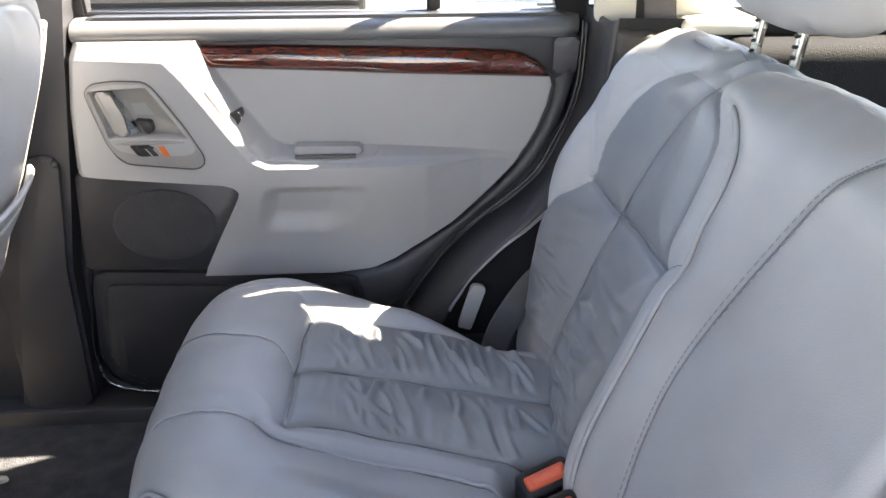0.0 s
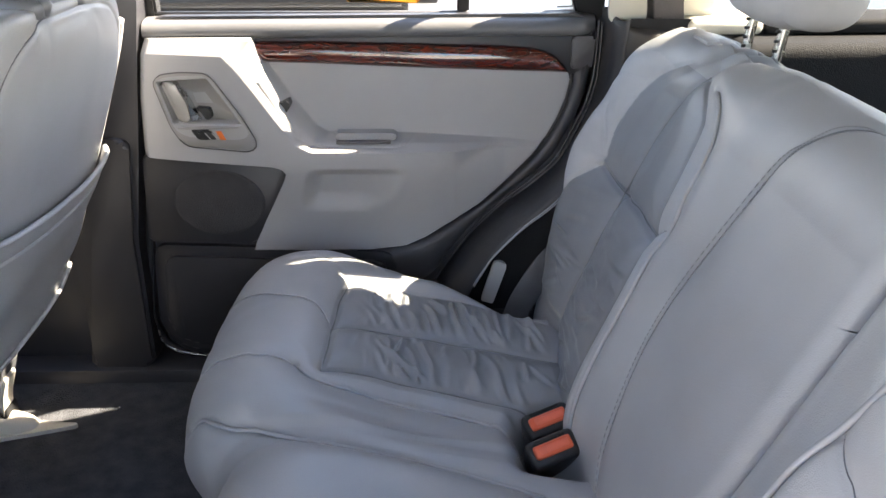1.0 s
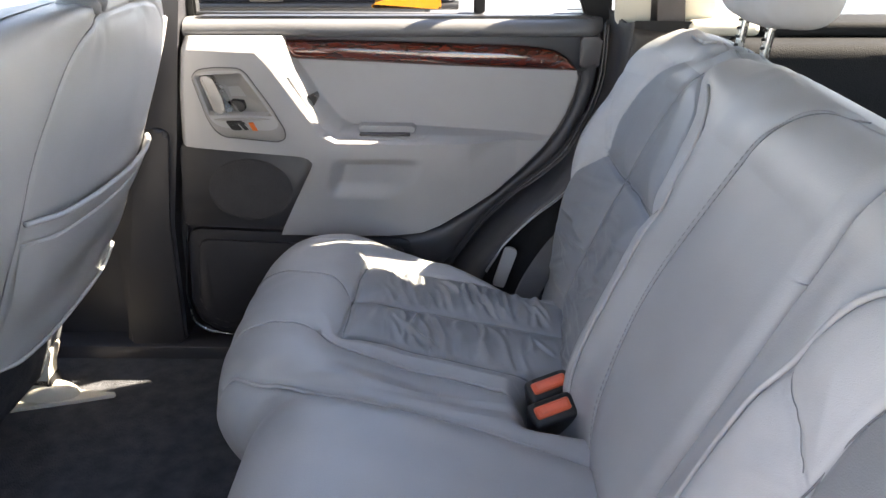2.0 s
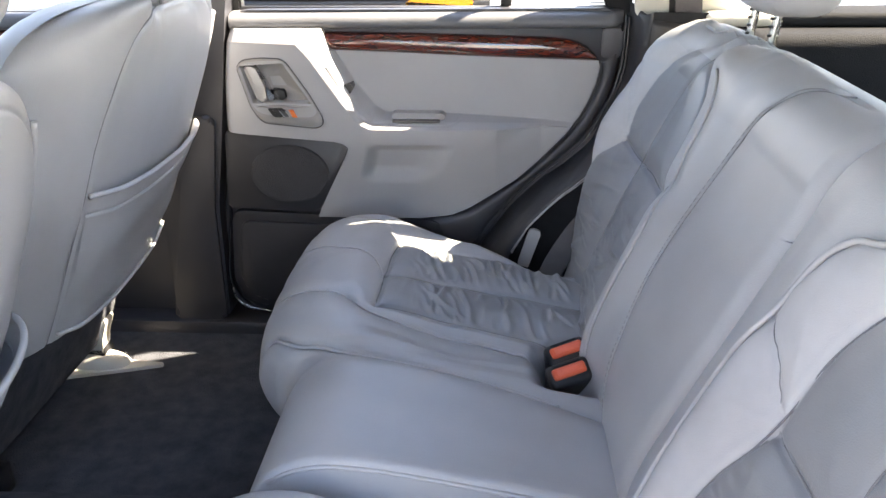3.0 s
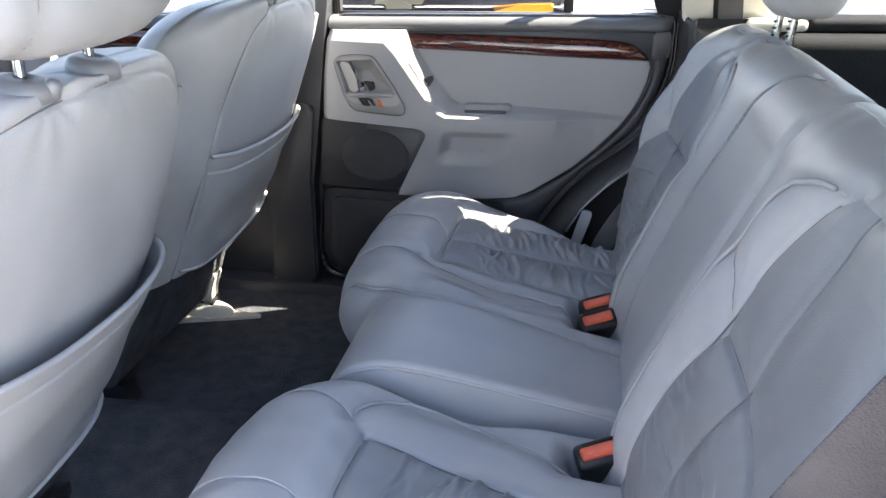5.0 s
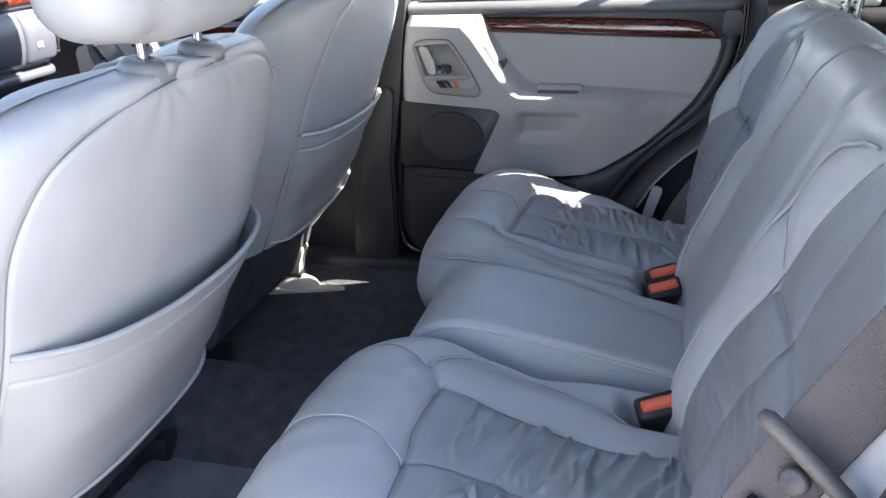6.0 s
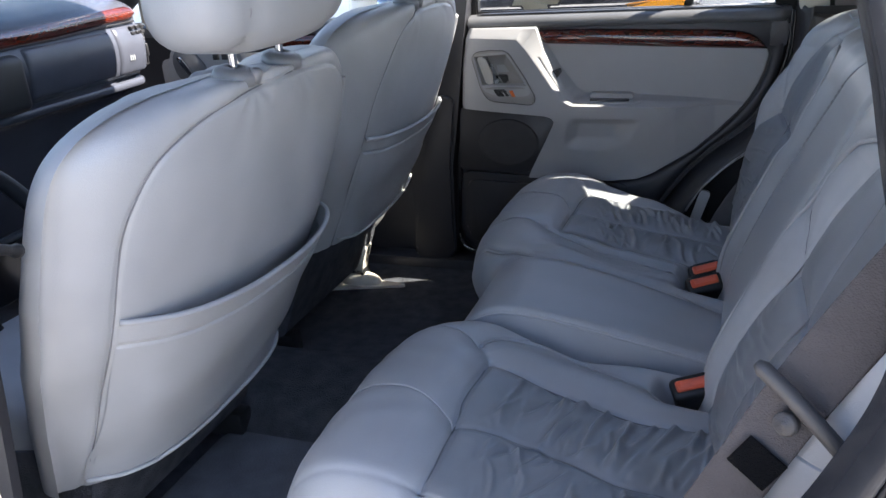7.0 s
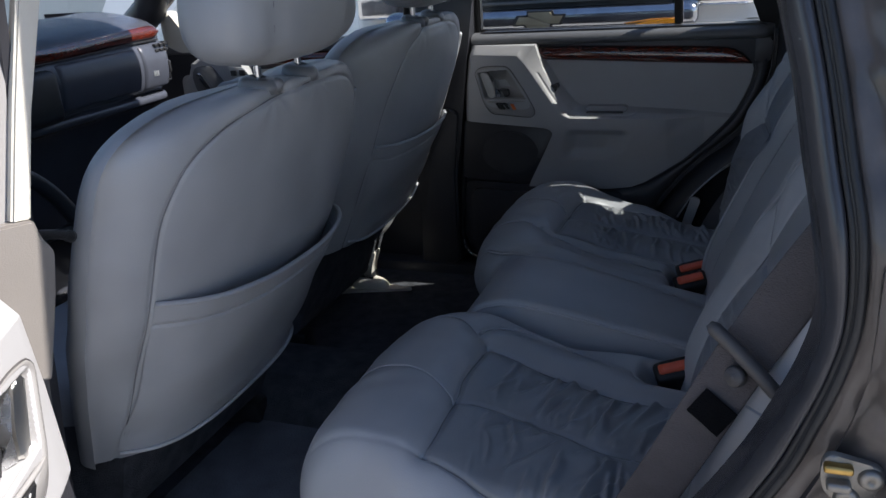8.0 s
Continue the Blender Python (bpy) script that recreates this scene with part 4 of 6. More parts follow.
front_seat(0.158, 0.0, 0.0, 0.168, 0.205, 1.0, (0.502, 0.486, 0.473, 0.466, 0.467, 0.474), (0.226, 0.214, 0.214, 0.218, 0.224, 0.236), 4.2, 0.0, 1.0,
           "grey leather front seat with a sagging map pocket")
front_seat(0.878, -0.062, 0.012, 0.915, 0.255, 0.69, (0.508, 0.498, 0.490, 0.486, 0.490, 0.497), (0.275, 0.266, 0.264, 0.270, 0.282, 0.304), 7.5, 0.012, 0.25,
           "grey leather front seat with a sunlit outer edge")
shield = rounded([(-0.632, 0.325), (-0.665, 0.245), (-0.681, 0.226), (-0.713, 0.172), (-0.750, 0.132), (-0.775, 0.122), (-0.83, 0.13), (-0.80, 0.22), (-0.74, 0.33)], 0.012)
part("side_shield", slab_bm(shield, "y", 1.084, 1.154, 0.008, 3), GREY_PLASTIC, bpy.data.objects["bucket_seat.001"], "pale plastic side shield")


# ---- rear door (closed on the far side, its mirror image stands open on the near side) ----
HINGE = Vector((-0.545, 1.345, 0.0))


BOWL = [(-0.446, 0.598), (-0.361, 0.604), (-0.309, 0.526), (-0.427, 0.526)]
# the moulded ridge: A where the face turns, B its crest, C where its flank meets the cloth
RIDGE_A = [(-0.70, 0.645), (-0.454, 0.645), (-0.330, 0.641), (-0.305, 0.612), (-0.284, 0.583), (-0.248, 0.531), (-0.217, 0.488), (-0.190, 0.4755), (-0.043, 0.474), (0.063, 0.473), (0.153, 0.474), (0.30, 0.460)]
RIDGE_B = [(-0.70, 0.669), (-0.458, 0.669), (-0.284, 0.666), (-0.265, 0.609), (-0.237, 0.561), (-0.211, 0.513), (-0.187, 0.4905), (-0.113, 0.488), (-0.043, 0.487), (0.064, 0.483), (0.156, 0.479), (0.30, 0.464)]
RIDGE_C = [(-0.70, 0.673), (-0.46, 0.673), (-0.281, 0.671), (-0.264, 0.627), (-0.225, 0.563), (-0.186, 0.513), (-0.165, 0.500), (-0.025, 0.497), (0.075, 0.491), (0.159, 0.485), (0.30, 0.468)]


def below(x, z, line):
    """True where (x, z) lies on the lower front side of a ridge line."""
    poly = line + [(0.30, 0.0), (-0.70, 0.0)]
    hit = np.zeros(np.shape(x), bool)
    for (ax, az), (bx, bz) in zip(poly, poly[1:] + poly[:1]):
        if az != bz:
            hit ^= ((az > z) != (bz > z)) & (x < (bx - ax) * (z - az) / (bz - az) + ax)
    return hit


def front_edge(z):
    return np.interp(z, [0.458, 0.475, 0.565, 0.642, 0.663, 0.68], [-0.491, -0.492, -0.485, -0.472, -0.465, -0.461])


def door_height(x, z):
    """How far the trim stands into the car at (x, z)."""
    full = np.interp(x, [-0.50, -0.45, -0.36, -0.28, -0.20, -0.04, 0.06, 0.15, 0.26], [0.026, 0.034, 0.041, 0.046, 0.052, 0.052, 0.040, 0.010, 0.003])
    lowfall = 0.24 + 0.76 * step(z, 0.31, 0.470)
    dA, dB, dC = (line_dist(x, z, r) for r in (RIDGE_A, RIDGE_B, RIDGE_C))
    f = dA / (dA + dB + 1e-9)
    g = dB / (dB + dC + 1e-9)
    inA, inB, inC = (below(x, z, r) for r in (RIDGE_A, RIDGE_B, RIDGE_C))
    h = np.where(inA, full * lowfall, np.where(inB, full * (1 - 0.40 * f ** 1.05), np.where(inC, full * 0.60 * (1 - g) ** 1.15, 0.0)))
    # scoop under the arm rest
    xl = np.interp(z, [0.362, 0.440], [-0.208, -0.188])
    xr = np.interp(z, [0.362, 0.440], [-0.070, -0.030])
    sx = step(x, xl - 0.016, xl + 0.016) * (1 - step(x, xr - 0.055, xr + 0.015))
    sz = step(z, 0.350, 0.392) * (1 - step(z, 0.424, 0.446))
    h = h - 0.021 * sx * sz
    # soft hollow that runs from the arm rest down to the rear edge
    h = h - 0.006 * np.exp(-((z - 0.50 + 0.55 * np.abs(x - 0.17)) / 0.022) ** 2) * step(x, 0.02, 0.10) * (1 - step(x, 0.15, 0.20)) * (z < 0.47)
    # groove of the arm rest insert
    loop = line_dist(x, z, [(-0.276, 0.594), (-0.246, 0.546), (-0.216, 0.501), (-0.196, 0.485), (-0.114, 0.481), (-0.043, 0.480), (-0.025, 0.483), (-0.014, 0.491)])
    h = h - 0.0028 * np.exp(-(loop / 0.0018) ** 2)
    # the front edge turns away
    h = h - 0.014 * (1 - step(x - front_edge(z), 0.0, 0.016)) ** 2 * (z > 0.452)
    # hollow behind the handle
    d = np.full(np.shape(x), 1e9)
    for (ax, az), (bx, bz) in zip(BOWL, BOWL[1:] + BOWL[:1]):
        ln = math.hypot(bx - ax, bz - az)
        d = np.minimum(d, ((bx - ax) * (az - z) - (bz - az) * (ax - x)) / ln)
    h = h - 0.034 * step(d, -0.001, 0.003)
    return h


def door_sheet(zs, left, right, mat, name, owner, label, cols=330):
    rows = []
    for z in zs:
        mid = max(left(z) + 0.005, min(-0.275, right(z) - 0.004))
        x = np.concatenate([np.linspace(left(z), mid, cols // 3, endpoint=False), np.linspace(mid, right(z), cols - cols // 3)])
        rows.append(np.stack([x, DOOR_Y - 0.004 - door_height(x, np.full_like(x, z)), np.full_like(x, z)], axis=-1))
    P = np.array(rows)
    back = P.copy()
    back[..., 1] = DOOR_Y + 0.01
    edge_r = np.stack([P[:, -1], back[:, -1]], axis=1)
    edge_l = np.stack([P[:, 0], back[:, 0]], axis=1)
    sheet = np.concatenate([edge_l[:, 1:2], P, edge_r[:, 1:2]], axis=1)
    top, bot = sheet[-1:].copy(), sheet[:1].copy()
    top[..., 1] = DOOR_Y + 0.01
    bot[..., 1] = DOOR_Y + 0.01
    return grid_part(name, np.concatenate([bot, sheet, top]), mat, owner, label)


def rear_edge(z):
    return np.interp(z, [0.272, 0.279, 0.296, 0.328, 0.361, 0.404, 0.453, 0.488, 0.52, 0.557, 0.589, 0.606], [-0.10, -0.033, 0.006, 0.056, 0.104, 0.151, 0.198, 0.225, 0.242, 0.256, 0.262, 0.257])


BAND = material("slate_door_vinyl", (0.056, 0.054, 0.059), 0.42, grain=0.3, grain_scale=900, stain=0.14, stain_scale=9, bump_dist=0.0006)
# where the door ends against the wheel arch
DOOR_END = [(-0.02, 0.12), (0.015, 0.19), (0.05, 0.246), (0.104, 0.320), (0.152, 0.367), (0.199, 0.404), (0.236, 0.438), (0.253, 0.463), (0.274, 0.506), (0.290, 0.544), (0.301, 0.589), (0.304, 0.625), (0.305, 0.690)]


def rear_door():
    e = thing("rear_door", HINGE, "rear car door with taupe trim and red burl wood strip", "car door", "rear doors")
    zs = np.concatenate([np.linspace(0.272, 0.4455, 90), np.linspace(0.4465, 0.466, 24), np.linspace(0.467, 0.51, 56), np.linspace(0.511, 0.668, 116)])
    def left(z):
        if z > 0.463:
            return front_edge(z)
        return np.interp(z, [0.272, 0.302, 0.373, 0.424, 0.434, 0.443, 0.448, 0.463], [-0.318, -0.306, -0.268, -0.242, -0.239, -0.246, -0.262, -0.489])
    def right(z):
        return min(rear_edge(min(z, 0.606)), np.interp(z, [0.606, 0.615, 0.6235, 0.6265, 0.658, 0.668], [0.262, 0.014, -0.159, -0.264, -0.279, -0.284]))
    door_sheet(zs, left, right, DOOR_LIGHT, "door_trim", e, "light taupe moulded door trim")
    # dark carrier behind everything, following the wheel arch
    carrier = [(-0.522, 0.10), (-0.49, 0.035), (-0.10, 0.03), (0.0, 0.15), (0.035, 0.215), (0.10, 0.305), (0.196, 0.390), (0.262, 0.47), (0.292, 0.57), (0.298, 0.70), (-0.462, 0.70), (-0.492, 0.46)]
    part("carrier", slab_bm(rounded(carrier, 0.03), "y", DOOR_Y + 0.045, DOOR_Y + 0.004, 0.006), DARK_TRIM, e, "charcoal door carrier")
    # slate band that sweeps round the light trim
    inner = np.array([(-0.30, 0.268), (-0.12, 0.264)] + [(rear_edge(z) + 0.006, z - 0.004) for z in np.linspace(0.275, 0.602, 26)])
    inner = smooth_path([(p, 0, q) for p, q in inner], 90)
    outer = smooth_path([(-0.30, 0, 0.10), (-0.10, 0, 0.11)] + [(p, 0, q) for p, q in DOOR_END[1:12]], 90)
    di = np.concatenate([[0], np.cumsum(np.linalg.norm(np.diff(inner, axis=0), axis=1))])
    do = np.concatenate([[0], np.cumsum(np.linalg.norm(np.diff(outer, axis=0), axis=1))])
    s1 = np.linspace(0, 1, 90)
    inner = np.stack([np.interp(s1 * di[-1], di, inner[:, k]) for k in range(3)], axis=1)
    outer = np.stack([np.interp(s1 * do[-1], do, outer[:, k]) for k in range(3)], axis=1)
    rows = []
    for f, y in ((0.0, 0.004), (0.01, 0.0), (0.05, -0.006), (0.18, -0.010), (0.45, -0.010), (0.68, -0.006), (0.80, 0.001), (0.90, 0.010), (0.97, 0.018)):
        r = inner + (outer - inner) * f
        r[:, 1] = DOOR_Y + y
        rows.append(r)
    grid_part("sweep_moulding", np.array(rows), BAND, e, "slate vinyl band round the door trim")
    # window-sill cap
    prof = [(1.266, 0.664), (1.258, 0.667), (1.253, 0.675), (1.257, 0.686), (1.270, 0.694), (1.300, 0.697), (1.310, 0.690), (1.310, 0.655)]
    prof = smooth_path([(0, p, q) for p, q in prof], 26)
    xs = np.linspace(-0.466, 0.304, 60)
    cap = []
    for x in xs:
        end = step(x, 0.27, 0.304)
        r = prof.copy()
        r[:, 0] = x
        r[:, 1] = r[:, 1] + 0.03 * end * end
        cap.append(r)
    grid_part("sill_cap", np.array(cap), SILL_TRIM, e, "slate vinyl window-sill cap")
    # end cap and face: darker materials carry the shade on the sill's slate
    part("rear_cap", slab_bm(rounded([(0.262, 0.664), (0.262, 0.608), (0.298, 0.606), (0.303, 0.664)], 0.006), "y", DOOR_Y + 0.02, DOOR_Y - 0.006, 0.005), BAND, e, "slate end cap")
    face = [(-0.288, 0.652), (-0.262, 0.630), (0.0, 0.618), (0.258, 0.603), (0.290, 0.606), (0.300, 0.664), (-0.288, 0.668)]
    part("sill_face", slab_bm(face, "y", DOOR_Y + 0.02, DOOR_Y - 0.001, 0.001), DARK_TRIM, e, "charcoal face behind the wood strip")
    # wood strip with a half-round face
    xs = np.concatenate([np.linspace(-0.287, 0.20, 80, endpoint=False), np.linspace(0.20, 0.2575, 30)])
    top = np.interp(xs, [-0.287, -0.156, 0.015, 0.146, 0.190, 0.215, 0.235, 0.250, 0.2575], [0.659, 0.658, 0.653, 0.6485, 0.645, 0.640, 0.630, 0.616, 0.605])
    bot = np.interp(xs, [-0.287, -0.268, -0.159, 0.014, 0.192, 0.2575], [0.655, 0.624, 0.6195, 0.611, 0.604, 0.602])
    strip = []
    for x, t, b in zip(xs, top, bot):
        f = np.linspace(0, np.pi, 18)
        strip.append(np.stack([np.full(18, x), DOOR_Y - 0.001 - 0.019 * np.sin(f) ** 0.8 * min(1, (t - b) / 0.02) ** 0.6, b + (t - b) * (0.5 - 0.5 * np.cos(f))], axis=-1))
    grid_part("wood_strip", np.array(strip), WOOD, e, "glossy red-brown burl wood strip")
    # handle bowl
    bowl_out = rounded([(-0.453, 0.598), (-0.440, 0.611), (-0.406, 0.6155), (-0.362, 0.6145), (-0.350, 0.606), (-0.308, 0.543), (-0.284, 0.497), (-0.286, 0.483), (-0.300, 0.477), (-0.404, 0.485), (-0.418, 0.495), (-0.432, 0.520)], 0.008)
    bowl_in = rounded(BOWL, 0.008)
    yb = DOOR_Y - 0.046
    def ring(pts, y):
        return np.array([(p, y - 0.07 * (p + 0.37), q) for p, q in pts])
    def matched(pts, n=60):
        c = np.array(pts + pts[:1])
        d = np.concatenate([[0], np.cumsum(np.linalg.norm(np.diff(c, axis=0), axis=1))])
        s = np.linspace(0, d[-1], n, endpoint=False)
        return list(zip(np.interp(s, d, c[:, 0]), np.interp(s, d, c[:, 1])))
    bo, bi = matched(bowl_out), matched(bowl_in)
    tube_part("bezel_lip", np.vstack([ring(bo, yb), ring(bo[:1], yb)]), 0.0011, BELT_PLATE, e, "thin dark gap round the bezel", sides=6, caps=False)
    grid_part("handle_bezel", np.array([ring(bo, yb + 0.004), ring([(0.93 * a + 0.07 * c, 0.93 * b + 0.07 * d) for (a, b), (c, d) in zip(bo, bi)], yb - 0.001),
              ring([(0.45 * a + 0.55 * c, 0.45 * b + 0.55 * d) for (a, b), (c, d) in zip(bo, bi)], yb + 0.003), ring(bi, yb + 0.006), ring(bi, yb + 0.026),
              ring([(0.25 * a - 0.75 * 0.378, 0.25 * b + 0.75 * 0.565) for a, b in bi], yb + 0.033)]), DOOR_BOWL, e, "taupe recessed handle bezel", close_v=True)
    tube_part("bezel_ridge", smooth_path([(-0.418, yb - 0.0005, 0.519), (-0.39, yb - 0.003, 0.5205), (-0.35, yb - 0.003, 0.521), (-0.312, yb - 0.001, 0.520)], 20), np.concatenate([np.linspace(0.001, 0.0028, 6), [0.0028] * 8, np.linspace(0.0028, 0.001, 6)]), DOOR_BOWL, e, "ledge below the lever", sides=8)
    # chrome lever: a leaning tapered blade, its rear half folded back
    lever = [(-0.441, 0.597), (-0.419, 0.598), (-0.402, 0.560), (-0.398, 0.528), (-0.417, 0.527)]
    part("handle_lever", slab_bm(rounded(lever, 0.006), "y", yb + 0.028, yb + 0.010, 0.005, 3), LEVER, e, "satin chrome inside door lever")
    bm = bmesh.new()
    fold = [(-0.419, yb + 0.013, 0.596), (-0.399, yb + 0.012, 0.558), (-0.398, yb + 0.013, 0.529), (-0.382, yb + 0.024, 0.528), (-0.402, yb + 0.025, 0.572)]
    front = [bm.verts.new(p) for p in fold]
    rear = [bm.verts.new((p, y + 0.004, z)) for p, y, z in fold]
    bm.faces.new(front)
    bm.faces.new(rear[::-1])
    for k in range(5):
        bm.faces.new((front[k], rear[k], rear[(k + 1) % 5], front[(k + 1) % 5]))
    part("lever_flank", bm, STEEL, e, "shaded flank of the door lever", smooth=False)
    part("lever_pivot", slab_bm(rounded([(-0.389, 0.551), (-0.365, 0.549), (-0.361, 0.534), (-0.372, 0.528), (-0.380, 0.543)], 0.003), "y", yb + 0.034, yb + 0.016, 0.003), BLACK, e, "black lever pivot")
    slot = part("lock_slot", slab_bm(rounded([(-0.398, 0.516), (-0.350, 0.517), (-0.334, 0.497), (-0.386, 0.498)], 0.004), "y", yb + 0.010, yb + 0.0015, 0.001), BLACK, e, "dark lock slot")
    part("lock_lever", slab_bm(rounded([(-0.388, 0.514), (-0.362, 0.514), (-0.352, 0.500), (-0.377, 0.500)], 0.003), "y", yb + 0.002, yb - 0.004, 0.002), BLACK, slot)
    for x in (-0.373, -0.361):
        part("lock_rib", slab_bm([(x, 0.512), (x + 0.0022, 0.512), (x + 0.011, 0.5005), (x + 0.0088, 0.5005)], "y", yb, yb - 0.0052, 0.0004), GREY_PLASTIC, slot, "pale rib on the lock lever")
    part("lock_mark", slab_bm([(-0.354, 0.5135), (-0.345, 0.514), (-0.337, 0.498), (-0.347, 0.498)], "y", yb + 0.003, yb - 0.002, 0.0008), ORANGE_MARK, slot, "orange unlocked mark")
    part("screw_cover", slab_bm(rounded([(-0.243, 0.562), (-0.227, 0.564), (-0.223, 0.555), (-0.231, 0.542), (-0.234, 0.551)], 0.002), "y", DOOR_Y - 0.004, DOOR_Y - 0.038, 0.003), BLACK, e, "black screw cover")
    pull = [(-0.150, 0.489), (-0.047, 0.488), (-0.040, 0.496), (-0.048, 0.5025), (-0.150, 0.5035)]
    part("pull_cup", slab_bm(rounded(pull, 0.005), "y", DOOR_Y - 0.004, DOOR_Y - 0.030, 0.004, 3), DOOR_LIGHT, e, "pale taupe pull cup in the arm rest")
    # solid dark strip painted in for the shade at the bottom of the cup
    part("cup_shade", box_bm((-0.148, DOOR_Y - 0.042, 0.486), (-0.052, DOOR_Y - 0.031, 0.4915), 0.002, 2), BELT_PLATE, e, "shadowed slot of the pull cup")
    # speaker panel and lower pocket
    spk = [(-0.500, 0.462), (-0.256, 0.447), (-0.243, 0.430), (-0.248, 0.416), (-0.312, 0.287), (-0.512, 0.291)]
    part("speaker_panel", slab_bm(rounded(spk, 0.010), "y", DOOR_Y + 0.01, DOOR_Y - 0.016, 0.005), DARK_TRIM, e, "charcoal speaker panel")
    dome = lathe_points([(0.0, 0.0030), (0.04, 0.0028), (0.074, 0.0022), (0.079, 0.0014), (0.080, 0.0)], (0, 0, 0), (0, -1, 0), 40)
    dome = dome * np.array((1.04, 1.0, 0.80)) + np.array((-0.371, DOOR_Y - 0.0165, 0.369))
    grid_part("speaker_grille", dome, GRILLE, e, "oval black speaker cloth", close_v=True)
    low = [(-0.508, 0.284), (-0.17, 0.268), (-0.05, 0.262), (-0.05, 0.06), (-0.47, 0.05), (-0.522, 0.10)]
    part("lower_panel", slab_bm(rounded(low, 0.025), "y", DOOR_Y + 0.01, DOOR_Y - 0.010, 0.005), DARK_TRIM, e, "charcoal lower door panel")
    low2 = [(-0.488, 0.262), (-0.17, 0.249), (-0.07, 0.248), (-0.07, 0.075), (-0.462, 0.068), (-0.503, 0.11)]
    part("map_bin", slab_bm(rounded(low2, 0.02), "y", DOOR_Y + 0.01, DOOR_Y - 0.019, 0.006), DARK_TRIM, e, "charcoal door bin front")
    # weather strip round the rear and front edges
    strip = smooth_path([(-0.497, 1.285, 0.44), (-0.520, 1.285, 0.30), (-0.540, 1.285, 0.14), (-0.532, 1.285, 0.075), (-0.50, 1.285, 0.038), (-0.42, 1.285, 0.026), (-0.2, 1.285, 0.022)], 60)
    tube_part("weather_strip", strip, 0.008, RUBBER, e, "black rubber door seal", sides=8)
    lip = smooth_path([(-0.503, 1.270, 0.43), (-0.511, 1.268, 0.287), (-0.530, 1.266, 0.152), (-0.529, 1.264, 0.105), (-0.517, 1.262, 0.062), (-0.470, 1.262, 0.041), (-0.40, 1.264, 0.034), (-0.2, 1.268, 0.03)], 60)
    tube_part("seal_lip", lip[:28], 0.0015, SEAL, e, "thin black seal lip", sides=6)
    # same lip in bright steel, standing for the highlight along its lower curve
    tube_part("seal_lip", lip[27:], 0.0017, STEEL, e, "bright thin seal lip", sides=6)
    rear = smooth_path([(p, 1.262, q) for p, q in DOOR_END[1:]], 70)
    tube_part("rear_seal", rear, 0.0022, SEAL, e, "black rubber door seal", sides=8)
    tube_part("rear_seal", rear[20:] + np.array((0.0065, 0.004, -0.004)), 0.0022, SEAL, e, "black rubber door seal", sides=8)
    # window frame, divider and panes; the glass leans in towards the roof
    def lean(z):
        return 1.315 - 0.38 * (z - 0.69)
    def upright(name, x0, x1, x0t, x1t, z0=0.66, z1=1.11, deep=0.03):
        bm = bmesh.new()
        v = []
        for z, a, b in ((z0, x0, x1), (z1, x0t, x1t)):
            for y in (lean(z) - deep / 2, lean(z) + deep / 2):
                v.append(bm.verts.new((a, y, z)))
                v.append(bm.verts.new((b, y, z)))
        for q in ((0, 1, 3, 2), (4, 6, 7, 5), (0, 4, 5, 1), (2, 3, 7, 6), (0, 2, 6, 4), (1, 5, 7, 3)):
            bm.faces.new([v[i] for i in q])
        bmesh.ops.bevel(bm, geom=list(bm.edges), offset=0.004, segments=2, affect="EDGES")
        return part(name, bm, RUBBER, e, "black window upright")
    upright("front_upright", -0.50, -0.455, -0.44, -0.40)
    upright("window_divider", 0.066, 0.087, 0.066, 0.087, deep=0.02)
    # top widened out of view to shorten the sun patch on the floor
    upright("rear_upright", 0.285, 0.325, 0.115, 0.28)
    bm = bmesh.new()
    # unseen header: the bent lower edge decides where sun falls on the front seat
    rim = [(-0.44, 1.07), (-0.21, 1.055), (-0.11, 1.025), (-0.05, 0.99), (0.0, 0.966), (0.03, 0.958), (0.075, 0.985), (0.10, 1.085), (0.25, 1.085), (0.25, 1.216), (-0.40, 1.216)]
    face = bm.faces.new([bm.verts.new((x, lean(z) + 0.012, z)) for x, z in rim])
    got = bmesh.ops.extrude_face_region(bm, geom=[face])
    for v in got["geom"]:
        if isinstance(v, bmesh.types.BMVert):
            v.co.y -= 0.024
    part("window_header", bm, RUBBER, e, "black window frame header")
    for z, r in ((0.701, 0.0035), (0.694, 0.005)):
        tube_part("glass_seal", [(-0.47, 1.303, z), (0.0, 1.303, z - 0.002), (0.30, 1.303, z - 0.003)], r, RUBBER if r > 0.004 else SILL_TRIM, e, "black glass wiper seal", sides=8)
    for a, b, at_, bt in ((-0.462, 0.075, -0.405, 0.075), (0.092, 0.290, 0.092, 0.245)):
        bm = bmesh.new()
        v = [bm.verts.new(p) for p in ((a, lean(0.68), 0.68), (b, lean(0.68), 0.68), (bt, lean(1.11), 1.11), (at_, lean(1.11), 1.11))]
        bm.faces.new(v)
        part("window_pane", bm, GLASS, e, "clear side window glass", smooth=False)
    # black sheet added outside the skin so no sky shows through the gap
    gap = [(-0.04, 0.08), (0.02, 0.22), (0.13, 0.38), (0.25, 0.55), (0.285, 0.70), (0.40, 0.70), (0.40, 0.08)]
    part("edge_seal", slab_bm(gap, "y", 1.347, 1.353, 0), RUBBER, e, "black outer door edge seal", smooth=False)
    # outer skin
    skin = [(-0.545, 0.0), (-0.10, -0.02), (0.02, 0.12), (0.20, 0.40), (0.32, 0.60), (0.335, 0.675), (-0.545, 0.675)]
